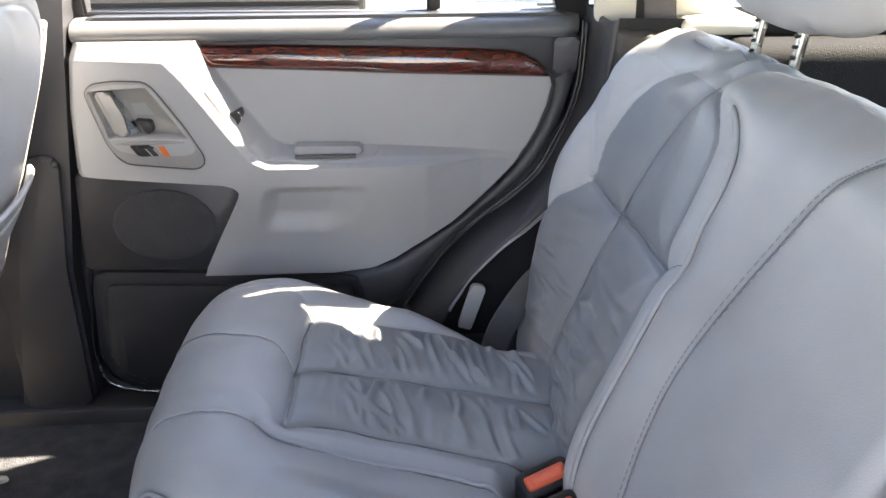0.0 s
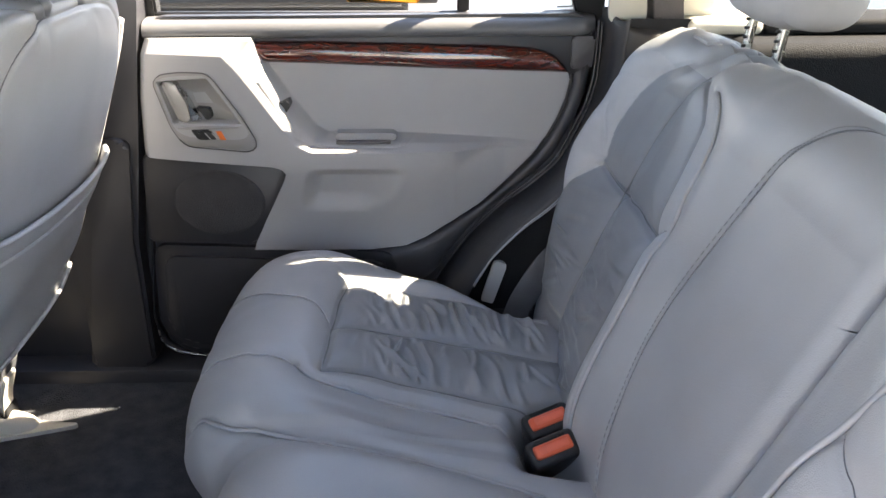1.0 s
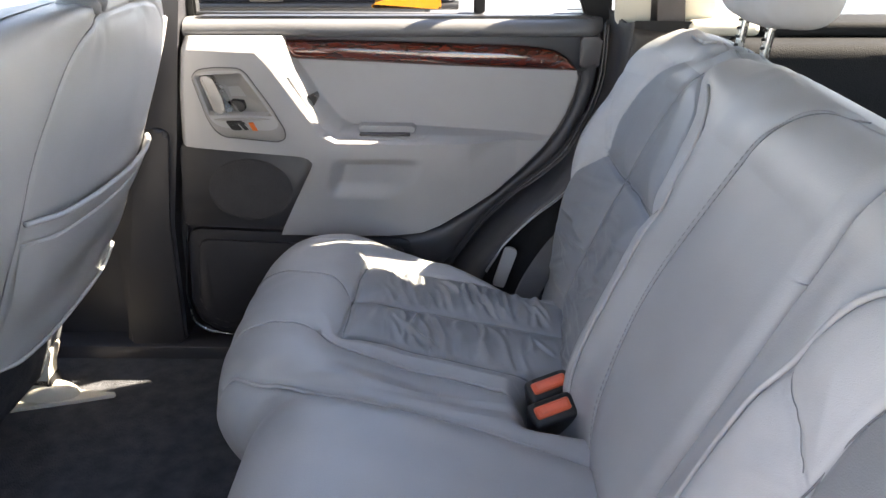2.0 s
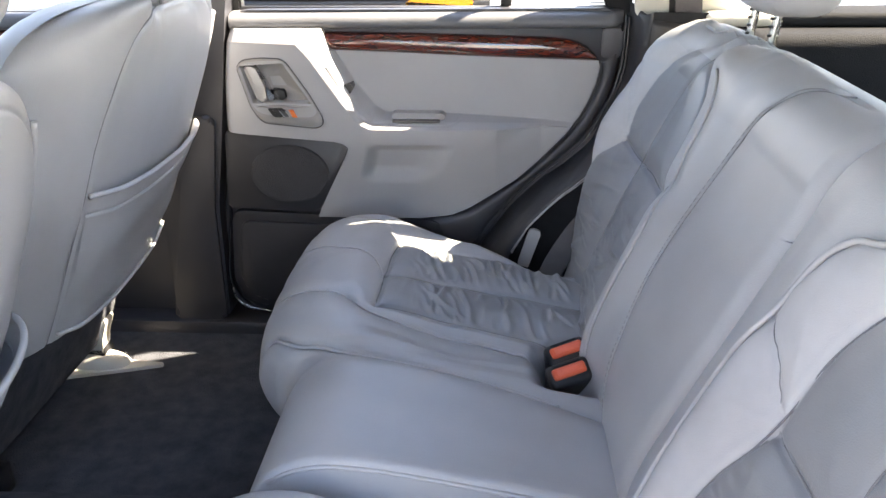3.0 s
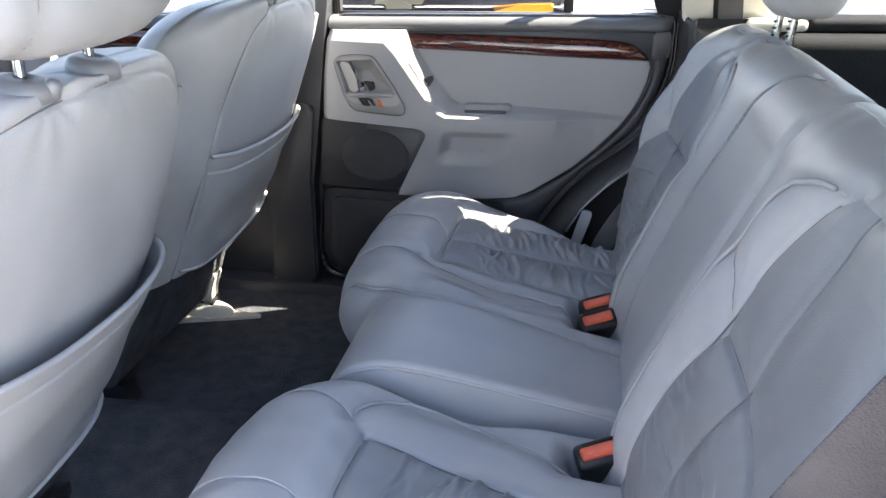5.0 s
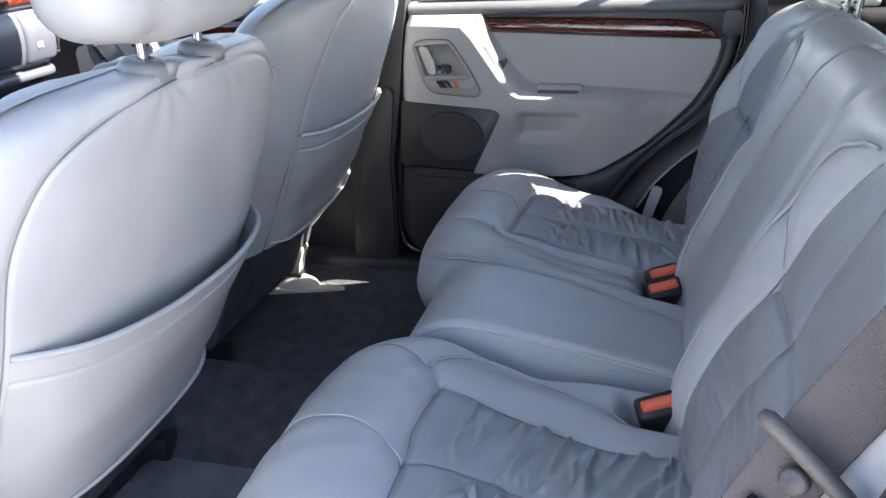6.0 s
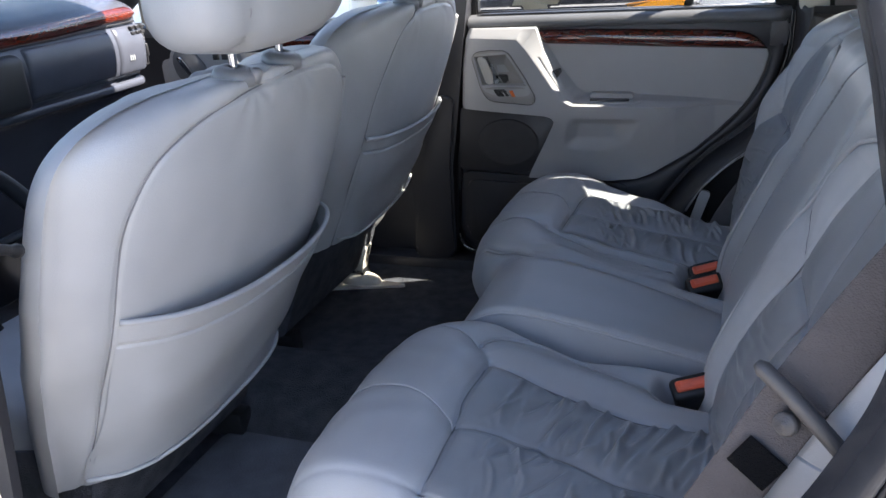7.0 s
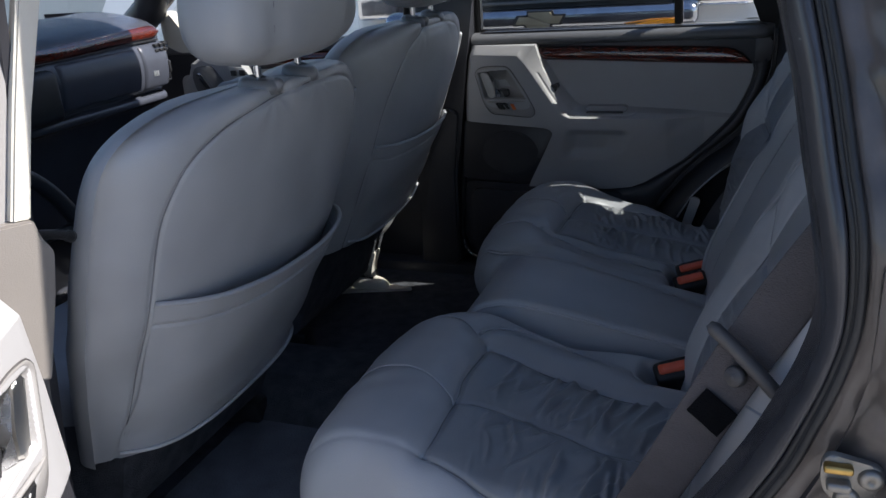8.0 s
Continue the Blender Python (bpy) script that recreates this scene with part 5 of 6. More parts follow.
    part("outer_skin", slab_bm(skin, "y", 1.33, 1.345, 0.004), PAINT, e, "charcoal painted outer skin")
    return e


far_door = rear_door()
# maker's mark etched on the rear pane: a small plain mark over a bar
mark = thing("glass_mark", (0.255, 1.31, 0.70), "small pale etched mark on the rear side pane", "window mark")
for x0, x1, z0, z1 in ((0.262, 0.271, 0.713, 0.720), (0.238, 0.285, 0.706, 0.7095), (0.245, 0.278, 0.7025, 0.7042)):
    part("etched_bar", slab_bm([(x0, z0), (x1, z0), (x1, z1), (x0, z1)], "y", 1.2995, 1.300, 0), PRINT, mark, smooth=False)

# the near rear door, swung open about its hinges
OPEN = 67.5
near_door = copy_thing(far_door, Matrix.Translation((-0.489, -0.373, 0)) @ pose(0, 0, 0, 0, 0, -OPEN) @ Matrix.Diagonal((1, -1, 1, 1)))
# rear edge of the near centre pillar, turned towards the opening, sunlight in its colours
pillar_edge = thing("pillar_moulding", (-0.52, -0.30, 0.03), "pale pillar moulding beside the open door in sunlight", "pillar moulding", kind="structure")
def edge_slab(name, outline, out, mat, label):
    """An outline of (along, z) on the plane that faces rearwards and outwards, out metres proud of it."""
    nrm, tan = Vector((0.94, -0.34, 0)), Vector((0.34, 0.94, 0))
    bm = bmesh.new()
    face = bm.faces.new([bm.verts.new(nrm * (-0.3748 + out) + tan * s + Vector((0, 0, z))) for s, z in outline])
    got = bmesh.ops.extrude_face_region(bm, geom=[face])
    for v in got["geom"]:
        if isinstance(v, bmesh.types.BMVert):
            v.co -= nrm * 0.02
    bmesh.ops.bevel(bm, geom=list(bm.edges), offset=0.003, segments=2, affect="EDGES")
    return part(name, bm, mat, pillar_edge, label)
# cream carries the full sun on the strip, darker taupe the weaker light below
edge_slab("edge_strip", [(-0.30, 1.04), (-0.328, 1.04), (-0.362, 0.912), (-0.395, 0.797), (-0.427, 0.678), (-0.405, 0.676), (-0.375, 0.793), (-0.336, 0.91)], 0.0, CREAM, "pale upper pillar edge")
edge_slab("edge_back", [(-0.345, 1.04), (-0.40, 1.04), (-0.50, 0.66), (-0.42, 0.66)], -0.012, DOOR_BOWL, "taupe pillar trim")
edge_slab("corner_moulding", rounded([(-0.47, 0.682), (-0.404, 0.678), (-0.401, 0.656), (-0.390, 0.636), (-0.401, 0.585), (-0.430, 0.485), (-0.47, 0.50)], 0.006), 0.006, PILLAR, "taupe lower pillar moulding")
tagged(near_door, "rear car door standing wide open, taupe trim in sunlight")

# ---- floor, body and roof ----
body = thing("car_body", (0, YC, -0.2), "charcoal estate car body shell with dark trim inside", "car body", kind="structure")
part("floor_carpet", slab_bm([(-1.75, -0.20), (2.0, -0.20), (2.0, 1.22), (-1.75, 1.22)], "z", -0.06, 0.0, 0.0), CARPET, body, "black carpet floor", smooth=False)
# carpet rises over the tunnel
tun = []
for x in np.linspace(-1.7, 0.1, 40):
    yy = np.linspace(-0.17, 0.17, 24)
    tun.append(np.stack([np.full(24, x), YC + yy, 0.001 + 0.065 * np.clip(1 - (np.abs(yy) / 0.17) ** 3, 0, 1)], axis=-1))
grid_part("tunnel_carpet", np.array(tun), CARPET, body, "black carpeted transmission tunnel")
for side in (1, -1):
    y_in = YC + side * 0.71
    y_out = YC + side * 0.83
    lo, hi = sorted((y_in, y_out))
    # door sill and kick panel
    part("door_sill", box_bm((-1.7, lo - 0.0, -0.16), (0.05, hi, 0.030), 0.012), DARK_TRIM, body, "charcoal door sill")
    # B pillar: a two-step trim panel
    b0 = [(-0.655, 0.03), (-0.535, 0.03), (-0.528, 0.30), (-0.502, 0.46), (-0.474, 0.655), (-0.395, 1.14), (-0.53, 1.14), (-0.655, 0.62)]
    if side < 0:
        b0 = [(x - 0.05, z) for x, z in b0]
    part("pillar_trim", slab_bm(rounded(b0, 0.015), "y", y_out - side * (0.015 if side > 0 else 0.085), y_in + side * 0.022, 0.012), DARK_TRIM, body, "charcoal centre pillar trim")
    if side > 0:
        part("pillar_lower", slab_bm(rounded([(-0.66, 0.03), (-0.540, 0.03), (-0.535, 0.30), (-0.512, 0.488), (-0.530, 0.500), (-0.575, 0.492), (-0.598, 0.37), (-0.650, 0.09)], 0.012), "y", y_out - side * 0.015, y_in + side * 0.012, 0.010, 4), DARK_TRIM, body, "charcoal lower pillar cover")
    # C pillar and quarter
    part("quarter_skin", slab_bm([(x + (0.10 if side < 0 else 0.0), z) for x, z in ((0.03, 0.0), (0.055, 0.16), (0.12, 0.29), (0.22, 0.41), (0.335, 0.585), (0.350, 0.68), (0.355, 0.72), (0.50, 0.70), (2.05, 0.68), (2.05, 0.0))], "y", YC + side * 0.80, YC + side * 0.832, 0.006), PAINT, body, "charcoal painted rear quarter")
    part("quarter_inner", slab_bm([(x + (0.05 if side < 0 else 0.0), z) for x, z in ((0.0, -0.1), (0.60, -0.1), (0.60, 0.69), (0.335, 0.69), (0.318, 0.58), (0.215, 0.415), (0.12, 0.30), (0.06, 0.18))], "y", YC + side * (0.795 if side > 0 else 0.775), YC + side * (0.765 if side > 0 else 0.745), 0.0), DARK_TRIM, body, "charcoal inner quarter panel")
    bm = bmesh.new()
    q = YC + side * 0.79
    bm.faces.new([bm.verts.new(p) for p in ((0.46, q, 0.68), (1.22, q, 0.68), (1.12, YC + side * 0.64, 1.155), (0.40, YC + side * 0.64, 1.155))])
    part("quarter_pane", bm, PRIVACY, body, "clear quarter window", smooth=False)
    bm = bmesh.new()
    # unseen frame edge, traced to outline the sun patch on the far cushion
    edge = [(0.28, 1.0), (0.42, 1.024), (0.455, 1.036), (0.583, 1.050), (0.64, 1.066), (0.74, 1.104), (0.85, 1.11), (1.95, 1.13)]
    bm.faces.new([bm.verts.new((x, YC + side * (0.805 - 0.38 * (z - 0.69)), z)) for x, z in edge] + [bm.verts.new((x, YC + side * 0.598, 1.225)) for x in (1.95, 0.24)])
    part("quarter_header", bm, DARK_TRIM, body, "charcoal frame above the quarter window", smooth=False)
    # roof rail, drawn in at the front so sun reaches the dash end
    tube_part("roof_rail", [(-1.34, YC + side * 0.40, 1.19), (-0.95, YC + side * 0.42, 1.20), (-0.62, YC + side * 0.45, 1.205), (-0.38, YC + side * 0.565, 1.205), (0.5, YC + side * 0.565, 1.205), (1.9, YC + side * 0.555, 1.19)], 0.030, HEADLINER, body, "pale headliner roof rail", sides=12)
    bm = bmesh.new()
    rim = [(x + (0.045 if side < 0 else 0.0), z) for x, z in ((0.352, 0.66), (0.352, 0.70), (0.335, 0.80), (0.30, 0.98), (0.275, 1.14), (0.40, 1.14), (0.46, 0.70), (0.46, 0.66))]
    face = bm.faces.new([bm.verts.new((x, YC + side * (0.834 - 0.40 * max(0, z - 0.69)), z)) for x, z in rim])
    got = bmesh.ops.extrude_face_region(bm, geom=[face])
    for v in got["geom"]:
        if isinstance(v, bmesh.types.BMVert):
            v.co.y -= side * 0.03
    part("pillar_outer", bm, PAINT, body, "charcoal painted rear pillar")
    # window line uprights further back
    def upper(name, x0, x1, shift, in0, in1, mat, label, z0=0.698):
        bm = bmesh.new()
        rim = rounded([(x0, z0), (x1, z0), (x1 + shift, 1.17), (x0 + shift, 1.17)], 0.014)
        face = bm.faces.new([bm.verts.new((x, YC + side * (in1 - 0.27 * (z - 0.70)), z)) for x, z in rim])
        got = bmesh.ops.extrude_face_region(bm, geom=[face])
        for v in got["geom"]:
            if isinstance(v, bmesh.types.BMVert):
                v.co.y -= side * (in1 - in0)
        part(name, bm, mat, body, label)
    if side > 0:
        # depths and the raised, unseen second piece are set to shape the cushion's sun patch
        upper("pillar_upper", 0.318, 0.380, -0.06, 0.727, 0.738, CREAM, "cream upper pillar trim", 0.688)
        upper("pillar_upper", 0.430, 0.490, -0.06, 0.721, 0.734, CREAM, "cream upper pillar trim", 0.82)
        upper("pillar_upper", 0.434, 0.490, -0.002, 0.732, 0.744, CREAM, "cream upper pillar trim", 0.688)
        upper("belt_channel", 0.366, 0.448, -0.06, 0.7445, 0.7505, BELT_PLATE, "brown-grey belt channel", 0.680)
    else:
        upper("pillar_upper", 0.40, 0.50, -0.06, 0.66, 0.73, CREAM, "cream upper pillar trim")
    upper("rear_pillar", 1.20, 1.30, -0.10, 0.70, 0.76, CREAM, "cream rear pillar trim")
# added out of view to keep the sun off the near front seat
part("sun_block_strip", slab_bm([(-0.62, 1.155), (0.30, 1.155), (0.36, 1.21), (-0.60, 1.21)], "y", YC - 0.585, YC - 0.675, 0.008), PAINT, body, "charcoal painted upper edge of the door opening")
bm = bmesh.new()
bm.faces.new([bm.verts.new(p) for p in ((2.0, YC - 0.72, 0.66), (2.0, YC + 0.72, 0.66), (1.90, YC + 0.60, 1.14), (1.90, YC - 0.60, 1.14))])
part("tailgate_pane", bm, PRIVACY, body, "dark tinted tailgate window", smooth=False)
# unseen roof and headliner, narrowed at the front to let sun onto the dash
part("roof_panel", slab_bm([(-1.34, YC - 0.42), (-0.95, YC - 0.45), (-0.62, YC - 0.485), (-0.42, YC - 0.60), (1.95, YC - 0.60), (1.95, YC + 0.60), (-0.42, YC + 0.60), (-0.62, YC + 0.485), (-0.95, YC + 0.45), (-1.34, YC + 0.42)], "z", 1.215, 1.25, 0.01), PAINT, body, "charcoal painted roof")
part("headliner", slab_bm([(-1.3, YC - 0.38), (-0.95, YC - 0.43), (-0.62, YC - 0.465), (-0.42, YC - 0.575), (1.9, YC - 0.575), (1.9, YC + 0.575), (-0.42, YC + 0.575), (-0.62, YC + 0.465), (-0.95, YC + 0.43), (-1.3, YC + 0.38)], "z", 1.213, 1.195, 0.004), HEADLINER, body, "pale cloth headliner")
part("tailgate_lower", box_bm((1.98, YC - 0.80, -0.1), (2.05, YC + 0.80, 0.66), 0.02), DARK_TRIM, body, "charcoal tailgate trim")
part("bulkhead", box_bm((-1.80, YC - 0.80, -0.1), (-1.74, YC + 0.80, 0.62), 0.02), BLACK, body, "black front bulkhead")
for side in (1, -1):
    tube_part("windscreen_pillar", [(-1.72, YC + side * 0.745, 0.66), (-1.47, YC + side * 0.685, 0.81), (-1.38, YC + side * 0.655, 0.92), (-1.24, YC + side * 0.61, 1.16)], 0.048, DARK_TRIM, body, "charcoal windscreen pillar trim", sides=14)
bm = bmesh.new()
bm.faces.new([bm.verts.new(p) for p in ((-1.78, YC - 0.72, 0.68), (-1.78, YC + 0.72, 0.68), (-1.32, YC + 0.61, 1.17), (-1.32, YC - 0.61, 1.17))])
part("windscreen_pane", bm, PRIVACY, body, "clear windscreen", smooth=False)
# plain nose and wheels that carry the shell
nose = [(-1.74, -0.22), (-1.70, 0.66), (-1.80, 0.70), (-2.55, 0.60), (-2.72, 0.50), (-2.74, -0.10), (-2.66, -0.22)]
part("bonnet", slab_bm(rounded(nose, 0.05), "y", YC - 0.82, YC + 0.82, 0.05, 4), PAINT, body, "charcoal painted bonnet and wings")
for wx in (-2.15, 0.62):
    for side in (1, -1):
        wheel_c = (wx, YC + side * 0.76, GROUND_Z + 0.36)
        tyre = lathe_part("wheel", [(0.0, 0.08), (0.22, 0.085), (0.25, 0.10), (0.33, 0.10), (0.36, 0.07), (0.36, -0.07), (0.33, -0.10), (0.0, -0.10)], wheel_c, (0, side, 0), RUBBER, body, "black tyre", n=32)
        lathe_part("rim", [(0.0, 0.10), (0.05, 0.105), (0.10, 0.09), (0.19, 0.10), (0.215, 0.108), (0.22, 0.08), (0.0, 0.08)], wheel_c, (0, side, 0), STEEL, tyre, n=32)
part("cargo_floor", box_bm((0.5, YC - 0.70, 0.0), (1.95, YC + 0.70, 0.24), 0.01), CARPET, body, "black carpeted load floor")
for side in (1, -1):
    lo, hi = sorted((YC + side * 0.60, YC + side * 0.79))
    part("cargo_side_trim", box_bm((0.50, lo, 0.2), (1.95, hi, 0.675), 0.025, 4), BLACK_TRIM, body, "black load area side trim")
    # cream stands in for the sun that brightens this end of the ledge
    part("cargo_ledge", box_bm((0.44, YC + side * 0.735 - 0.055, 0.676), (0.56, YC + side * 0.735 + 0.061, 0.70), 0.01, 3), CREAM, body, "cream ledge under the quarter window")
    part("cargo_rail", box_bm((0.562, YC + side * 0.735 - 0.055, 0.676), (1.95, YC + side * 0.735 + 0.061, 0.70), 0.01, 3), BLACK_TRIM, body, "black rail under the quarter window")
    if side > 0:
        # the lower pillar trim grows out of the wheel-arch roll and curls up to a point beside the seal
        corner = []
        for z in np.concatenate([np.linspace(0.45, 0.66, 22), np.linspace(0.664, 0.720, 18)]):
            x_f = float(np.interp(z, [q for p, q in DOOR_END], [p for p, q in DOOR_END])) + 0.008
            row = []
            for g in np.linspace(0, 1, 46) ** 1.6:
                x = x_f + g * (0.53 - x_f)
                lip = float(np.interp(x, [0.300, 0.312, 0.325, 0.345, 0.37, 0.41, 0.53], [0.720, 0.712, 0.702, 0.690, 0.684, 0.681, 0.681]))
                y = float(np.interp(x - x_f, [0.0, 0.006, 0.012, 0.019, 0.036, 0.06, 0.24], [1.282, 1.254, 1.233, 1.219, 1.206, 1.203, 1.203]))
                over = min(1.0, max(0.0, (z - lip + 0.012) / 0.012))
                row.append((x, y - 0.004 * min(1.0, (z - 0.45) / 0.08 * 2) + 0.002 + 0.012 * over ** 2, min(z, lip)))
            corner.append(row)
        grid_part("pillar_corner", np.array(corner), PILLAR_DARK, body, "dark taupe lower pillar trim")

# wheel-arch housing beside the rear seat: a padded roll from the door's end to a stitched line, dark trim behind it
ARCH_LINE = [(0.075, 0.165), (0.095, 0.215), (0.116, 0.252), (0.130, 0.275), (0.165, 0.314), (0.192, 0.340), (0.237, 0.378), (0.290, 0.440), (0.322, 0.52), (0.338, 0.60), (0.346, 0.70)]
for side in (1, -1):
    push = 0.05 if side < 0 else 0.0
    start = smooth_path([(p + 0.010 + push, 0, q) for p, q in DOOR_END[1:]], 60)
    stop = smooth_path([(p + push, 0, q) for p, q in ARCH_LINE], 60)
    def layer(f, out, lift=0.0):
        r = start + (stop - start) * f
        r[:, 1] = YC + side * out
        r[:, 2] += lift
        return r
    roll = [layer(f, o) for f, o in ((-0.16, 0.800), (0.0, 0.782), (0.06, 0.764), (0.16, 0.744), (0.32, 0.724), (0.52, 0.710), (0.74, 0.700), (0.92, 0.696), (1.0, 0.697))]
    grid_part("wheel_arch_roll", np.array(roll), DARK_TRIM, body, "padded charcoal wheel-arch roll")
    back = [layer(1.0, 0.697), layer(1.03, 0.703)]
    for f, o in ((0.15, 0.702), (0.45, 0.694), (1.0, 0.690)):
        r = stop + (np.array((0.62, 0, 0.0)) - stop * np.array((1, 0, 0))) * f
        r[:, 1] = YC + side * o
        back.append(r)
    grid_part("wheel_arch_trim", np.array(back), BLACK_TRIM, body, "black trim behind the rear seat side")
    if side > 0:
        for f in (0.955, 1.02):
            path = layer(f, 0.6945)
            tube_part("arch_seam", path[6:52], 0.0011, PIPING, body, "pale stitched seam", sides=6)

# ---- buckles on the bench ----
def buckle(x, y, z, tilt, lean_y, label, group="seat belt buckles"):
    """A buckle stood in the crease: x, y, z the middle of its button, tilt lifts the rear end, lean_y leans the top."""
    e = thing("belt_buckle", (x, y, z - 0.09), label, "belt buckle", group)
    m = Matrix.Translation((x, y, z)) @ pose(0, 0, 0, lean_y, -tilt, 18)
    bm = box_bm((-0.034, -0.021, -0.100), (0.034, 0.0175, -0.0015), 0.009, 3)
    for v in bm.verts:
        k = (v.co.z + 0.095) / 0.093
        v.co.x *= 0.72 + 0.28 * k
        v.co = m @ v.co
    housing = part("housing", bm, BLACK, e, "black plastic buckle housing")
    bm = box_bm((-0.0255, -0.0095, -0.006), (0.0255, 0.0085, 0.003), 0.004, 3)
    for v in bm.verts:
        v.co.z -= 0.06 * v.co.y * v.co.y / 0.0105
        v.co = m @ v.co
    button = part("release_button", bm, ORANGE, e, "orange release button")
    bm = box_bm((-0.019, -0.0055, 0.0005), (0.021, 0.0045, 0.0042), 0.0022, 3)
    for v in bm.verts:
        v.co.z -= 0.06 * v.co.y * v.co.y / 0.0105
        v.co = m @ v.co
    part("button_pad", bm, ORANGE_PAD, button, "paler raised pad of the button")
    bm = box_bm((-0.021, 0.0112, -0.003), (0.021, 0.0145, -0.0012), 0.0006, 1)
    for v in bm.verts:
        v.co = m @ v.co
    part("tongue_slot", bm, RUBBER, housing)
    tube_part("stalk", [m @ Vector((0, 0, -0.085)), m @ Vector((0.015, 0, -0.12)), m @ Vector((0.05, 0, -0.15))], 0.018, BLACK, e, "black webbing stalk", sides=10, flat=0.5)
    return e


buckle(0.167, 0.662, 0.274, 12, 34, "black belt buckle with an orange button between the cushions")
buckle(0.167, 0.713, 0.279, 12, 28, "black belt buckle with a scuffed orange button")
buckle(0.171, 0.290, 0.276, 12, 30, "black belt buckle with an orange button at the split")


# ---- belts ----
def strap(name, path, width, mat, parent, across, label="", thick=0.0016, n=60):
    """A webbing ribbon along a path; across: the direction of its width."""
    p = smooth_path(path, n)
    a = np.asarray(across, float)
    if a.ndim == 1:
        a = np.broadcast_to(a, p.shape)
    else:
        a = smooth_path(a, n)
    a = a / np.linalg.norm(a, axis=1, keepdims=True)
    t = np.gradient(p, axis=0)
    nrm = np.cross(t, a)
    nrm /= np.linalg.norm(nrm, axis=1, keepdims=True)
    ring = []
    for f, s in ((-1, 1), (-0.9, 1.6), (0, 1), (0.9, 1.6), (1, 1), (1, -1), (0.9, -1.6), (0, -1), (-0.9, -1.6), (-1, -1)):
        ring.append(p + a * (width / 2 * f) + nrm * (thick / 2 * s))
    return grid_part(name, np.stack(ring, axis=1), mat, parent, label, close_v=True)


belt_n = thing("seat_belt", (0.30, -0.16, 0.30), "taupe lap and shoulder belt hanging by the open door", "seat belt", "rear seat belts")
strap("webbing", [(0.60, -0.06, 1.02), (0.44, -0.12, 0.80), (0.335, -0.155, 0.655), (0.272, -0.160, 0.545), (0.225, -0.165, 0.45), (0.17, -0.165, 0.34), (0.12, -0.155, 0.26)], 0.052, BELT, belt_n, (0.80, -0.28, -0.53), "taupe woven webbing")
bar = smooth_path([(0.238, -0.166, 0.578), (0.268, -0.176, 0.553), (0.302, -0.186, 0.520), (0.312, -0.189, 0.508)], 20)
tube_part("tongue_bar", bar, [0.004] + [0.0075] * 18 + [0.006], BELT_PLATE, belt_n, "dark plastic tongue bar", sides=10)
lathe_part("stop_button", [(0.0, 0.006), (0.003, 0.0055), (0.004, 0.004), (0.0085, 0.0045), (0.0105, 0.002), (0.0105, -0.004), (0, -0.004)], (0.264, -0.172, 0.527), (-0.5, -0.82, 0.25), BELT_PLATE, belt_n, "round belt stop button", n=24)
strap("velcro_patch", [(0.2535, -0.1701, 0.4965), (0.2445, -0.1713, 0.484), (0.2355, -0.1724, 0.471)], 0.038, TAPE, belt_n, (0.80, -0.28, -0.53), "black patch sewn to the webbing", n=8)

belt_f = thing("seat_belt", (0.1, 1.12, 0.2), "grey rear belt stowed against the dark pillar", "seat belt", "rear seat belts")
strap("webbing", [(0.400, 1.215, 1.05), (0.405, 1.235, 0.86), (0.41, 1.225, 0.72), (0.42, 1.20, 0.62)], 0.05, BELT, belt_f, (1, 0.05, 0), "brown-grey shoulder webbing")
strap("lap_webbing", [(0.262, 1.125, 0.345), (0.225, 1.15, 0.290), (0.188, 1.16, 0.222), (0.168, 1.155, 0.175), (0.155, 1.14, 0.12)], 0.046, BELT_GREY, belt_f, (0.62, -0.12, -0.36), "grey lap webbing")
bm = slab_bm(rounded([(-0.0115, -0.055), (0.0115, -0.055), (0.0125, 0.022), (0.009, 0.029), (-0.009, 0.029), (-0.0125, 0.022)], 0.004), "y", -0.005, 0.005, 0.003)
mm = Matrix.Translation((0.134, 1.178, 0.252)) @ pose(0, 0, 0, 0, 17, 0)
for v in bm.verts:
    v.co = mm @ v.co
part("belt_tongue", bm, GREY_PLASTIC, belt_f, "pale grey belt tongue")

# ---- floor things ----
matt = thing("floor_mat", (-0.4, 0.25, 0.0), "dark rubber-backed rear floor mat", "floor mat", "floor mats")
part("mat_sheet", slab_bm(rounded([(-0.72, 0.0), (-0.25, 0.0), (-0.25, 0.36), (-0.72, 0.36)], 0.05), "z", 0.002, 0.010, 0.003), MAT_RUBBER, matt)
# cream pieces shaped after the sunlit bits of seat base and runner
cover = thing("runner_cover", (-0.76, 1.08, 0.0), "cream plastic seat runner cover on the carpet", "runner cover")
part("cover_plate", slab_bm(rounded([(-0.838, 1.010), (-0.80, 1.024), (-0.70, 1.052), (-0.634, 1.073), (-0.632, 1.080), (-0.72, 1.090), (-0.82, 1.075)], 0.003), "z", 0.001, 0.009, 0.003), CREAM, cover)
rows = []
for f in np.linspace(0, 1, 22):
    w = math.sqrt(max(0.0, 1 - (2 * f - 1) ** 2)) ** 0.8
    rows.append([(-0.815 + 0.115 * f, 1.064 + 0.026 * w * math.cos(a) + 0.010 * f, 0.006 + 0.044 * w * math.sin(a) * (1 - 0.30 * f)) for a in np.linspace(0, np.pi, 16)])
grid_part("cover_dome", np.array(rows), CREAM, cover, "domed cream end cap")
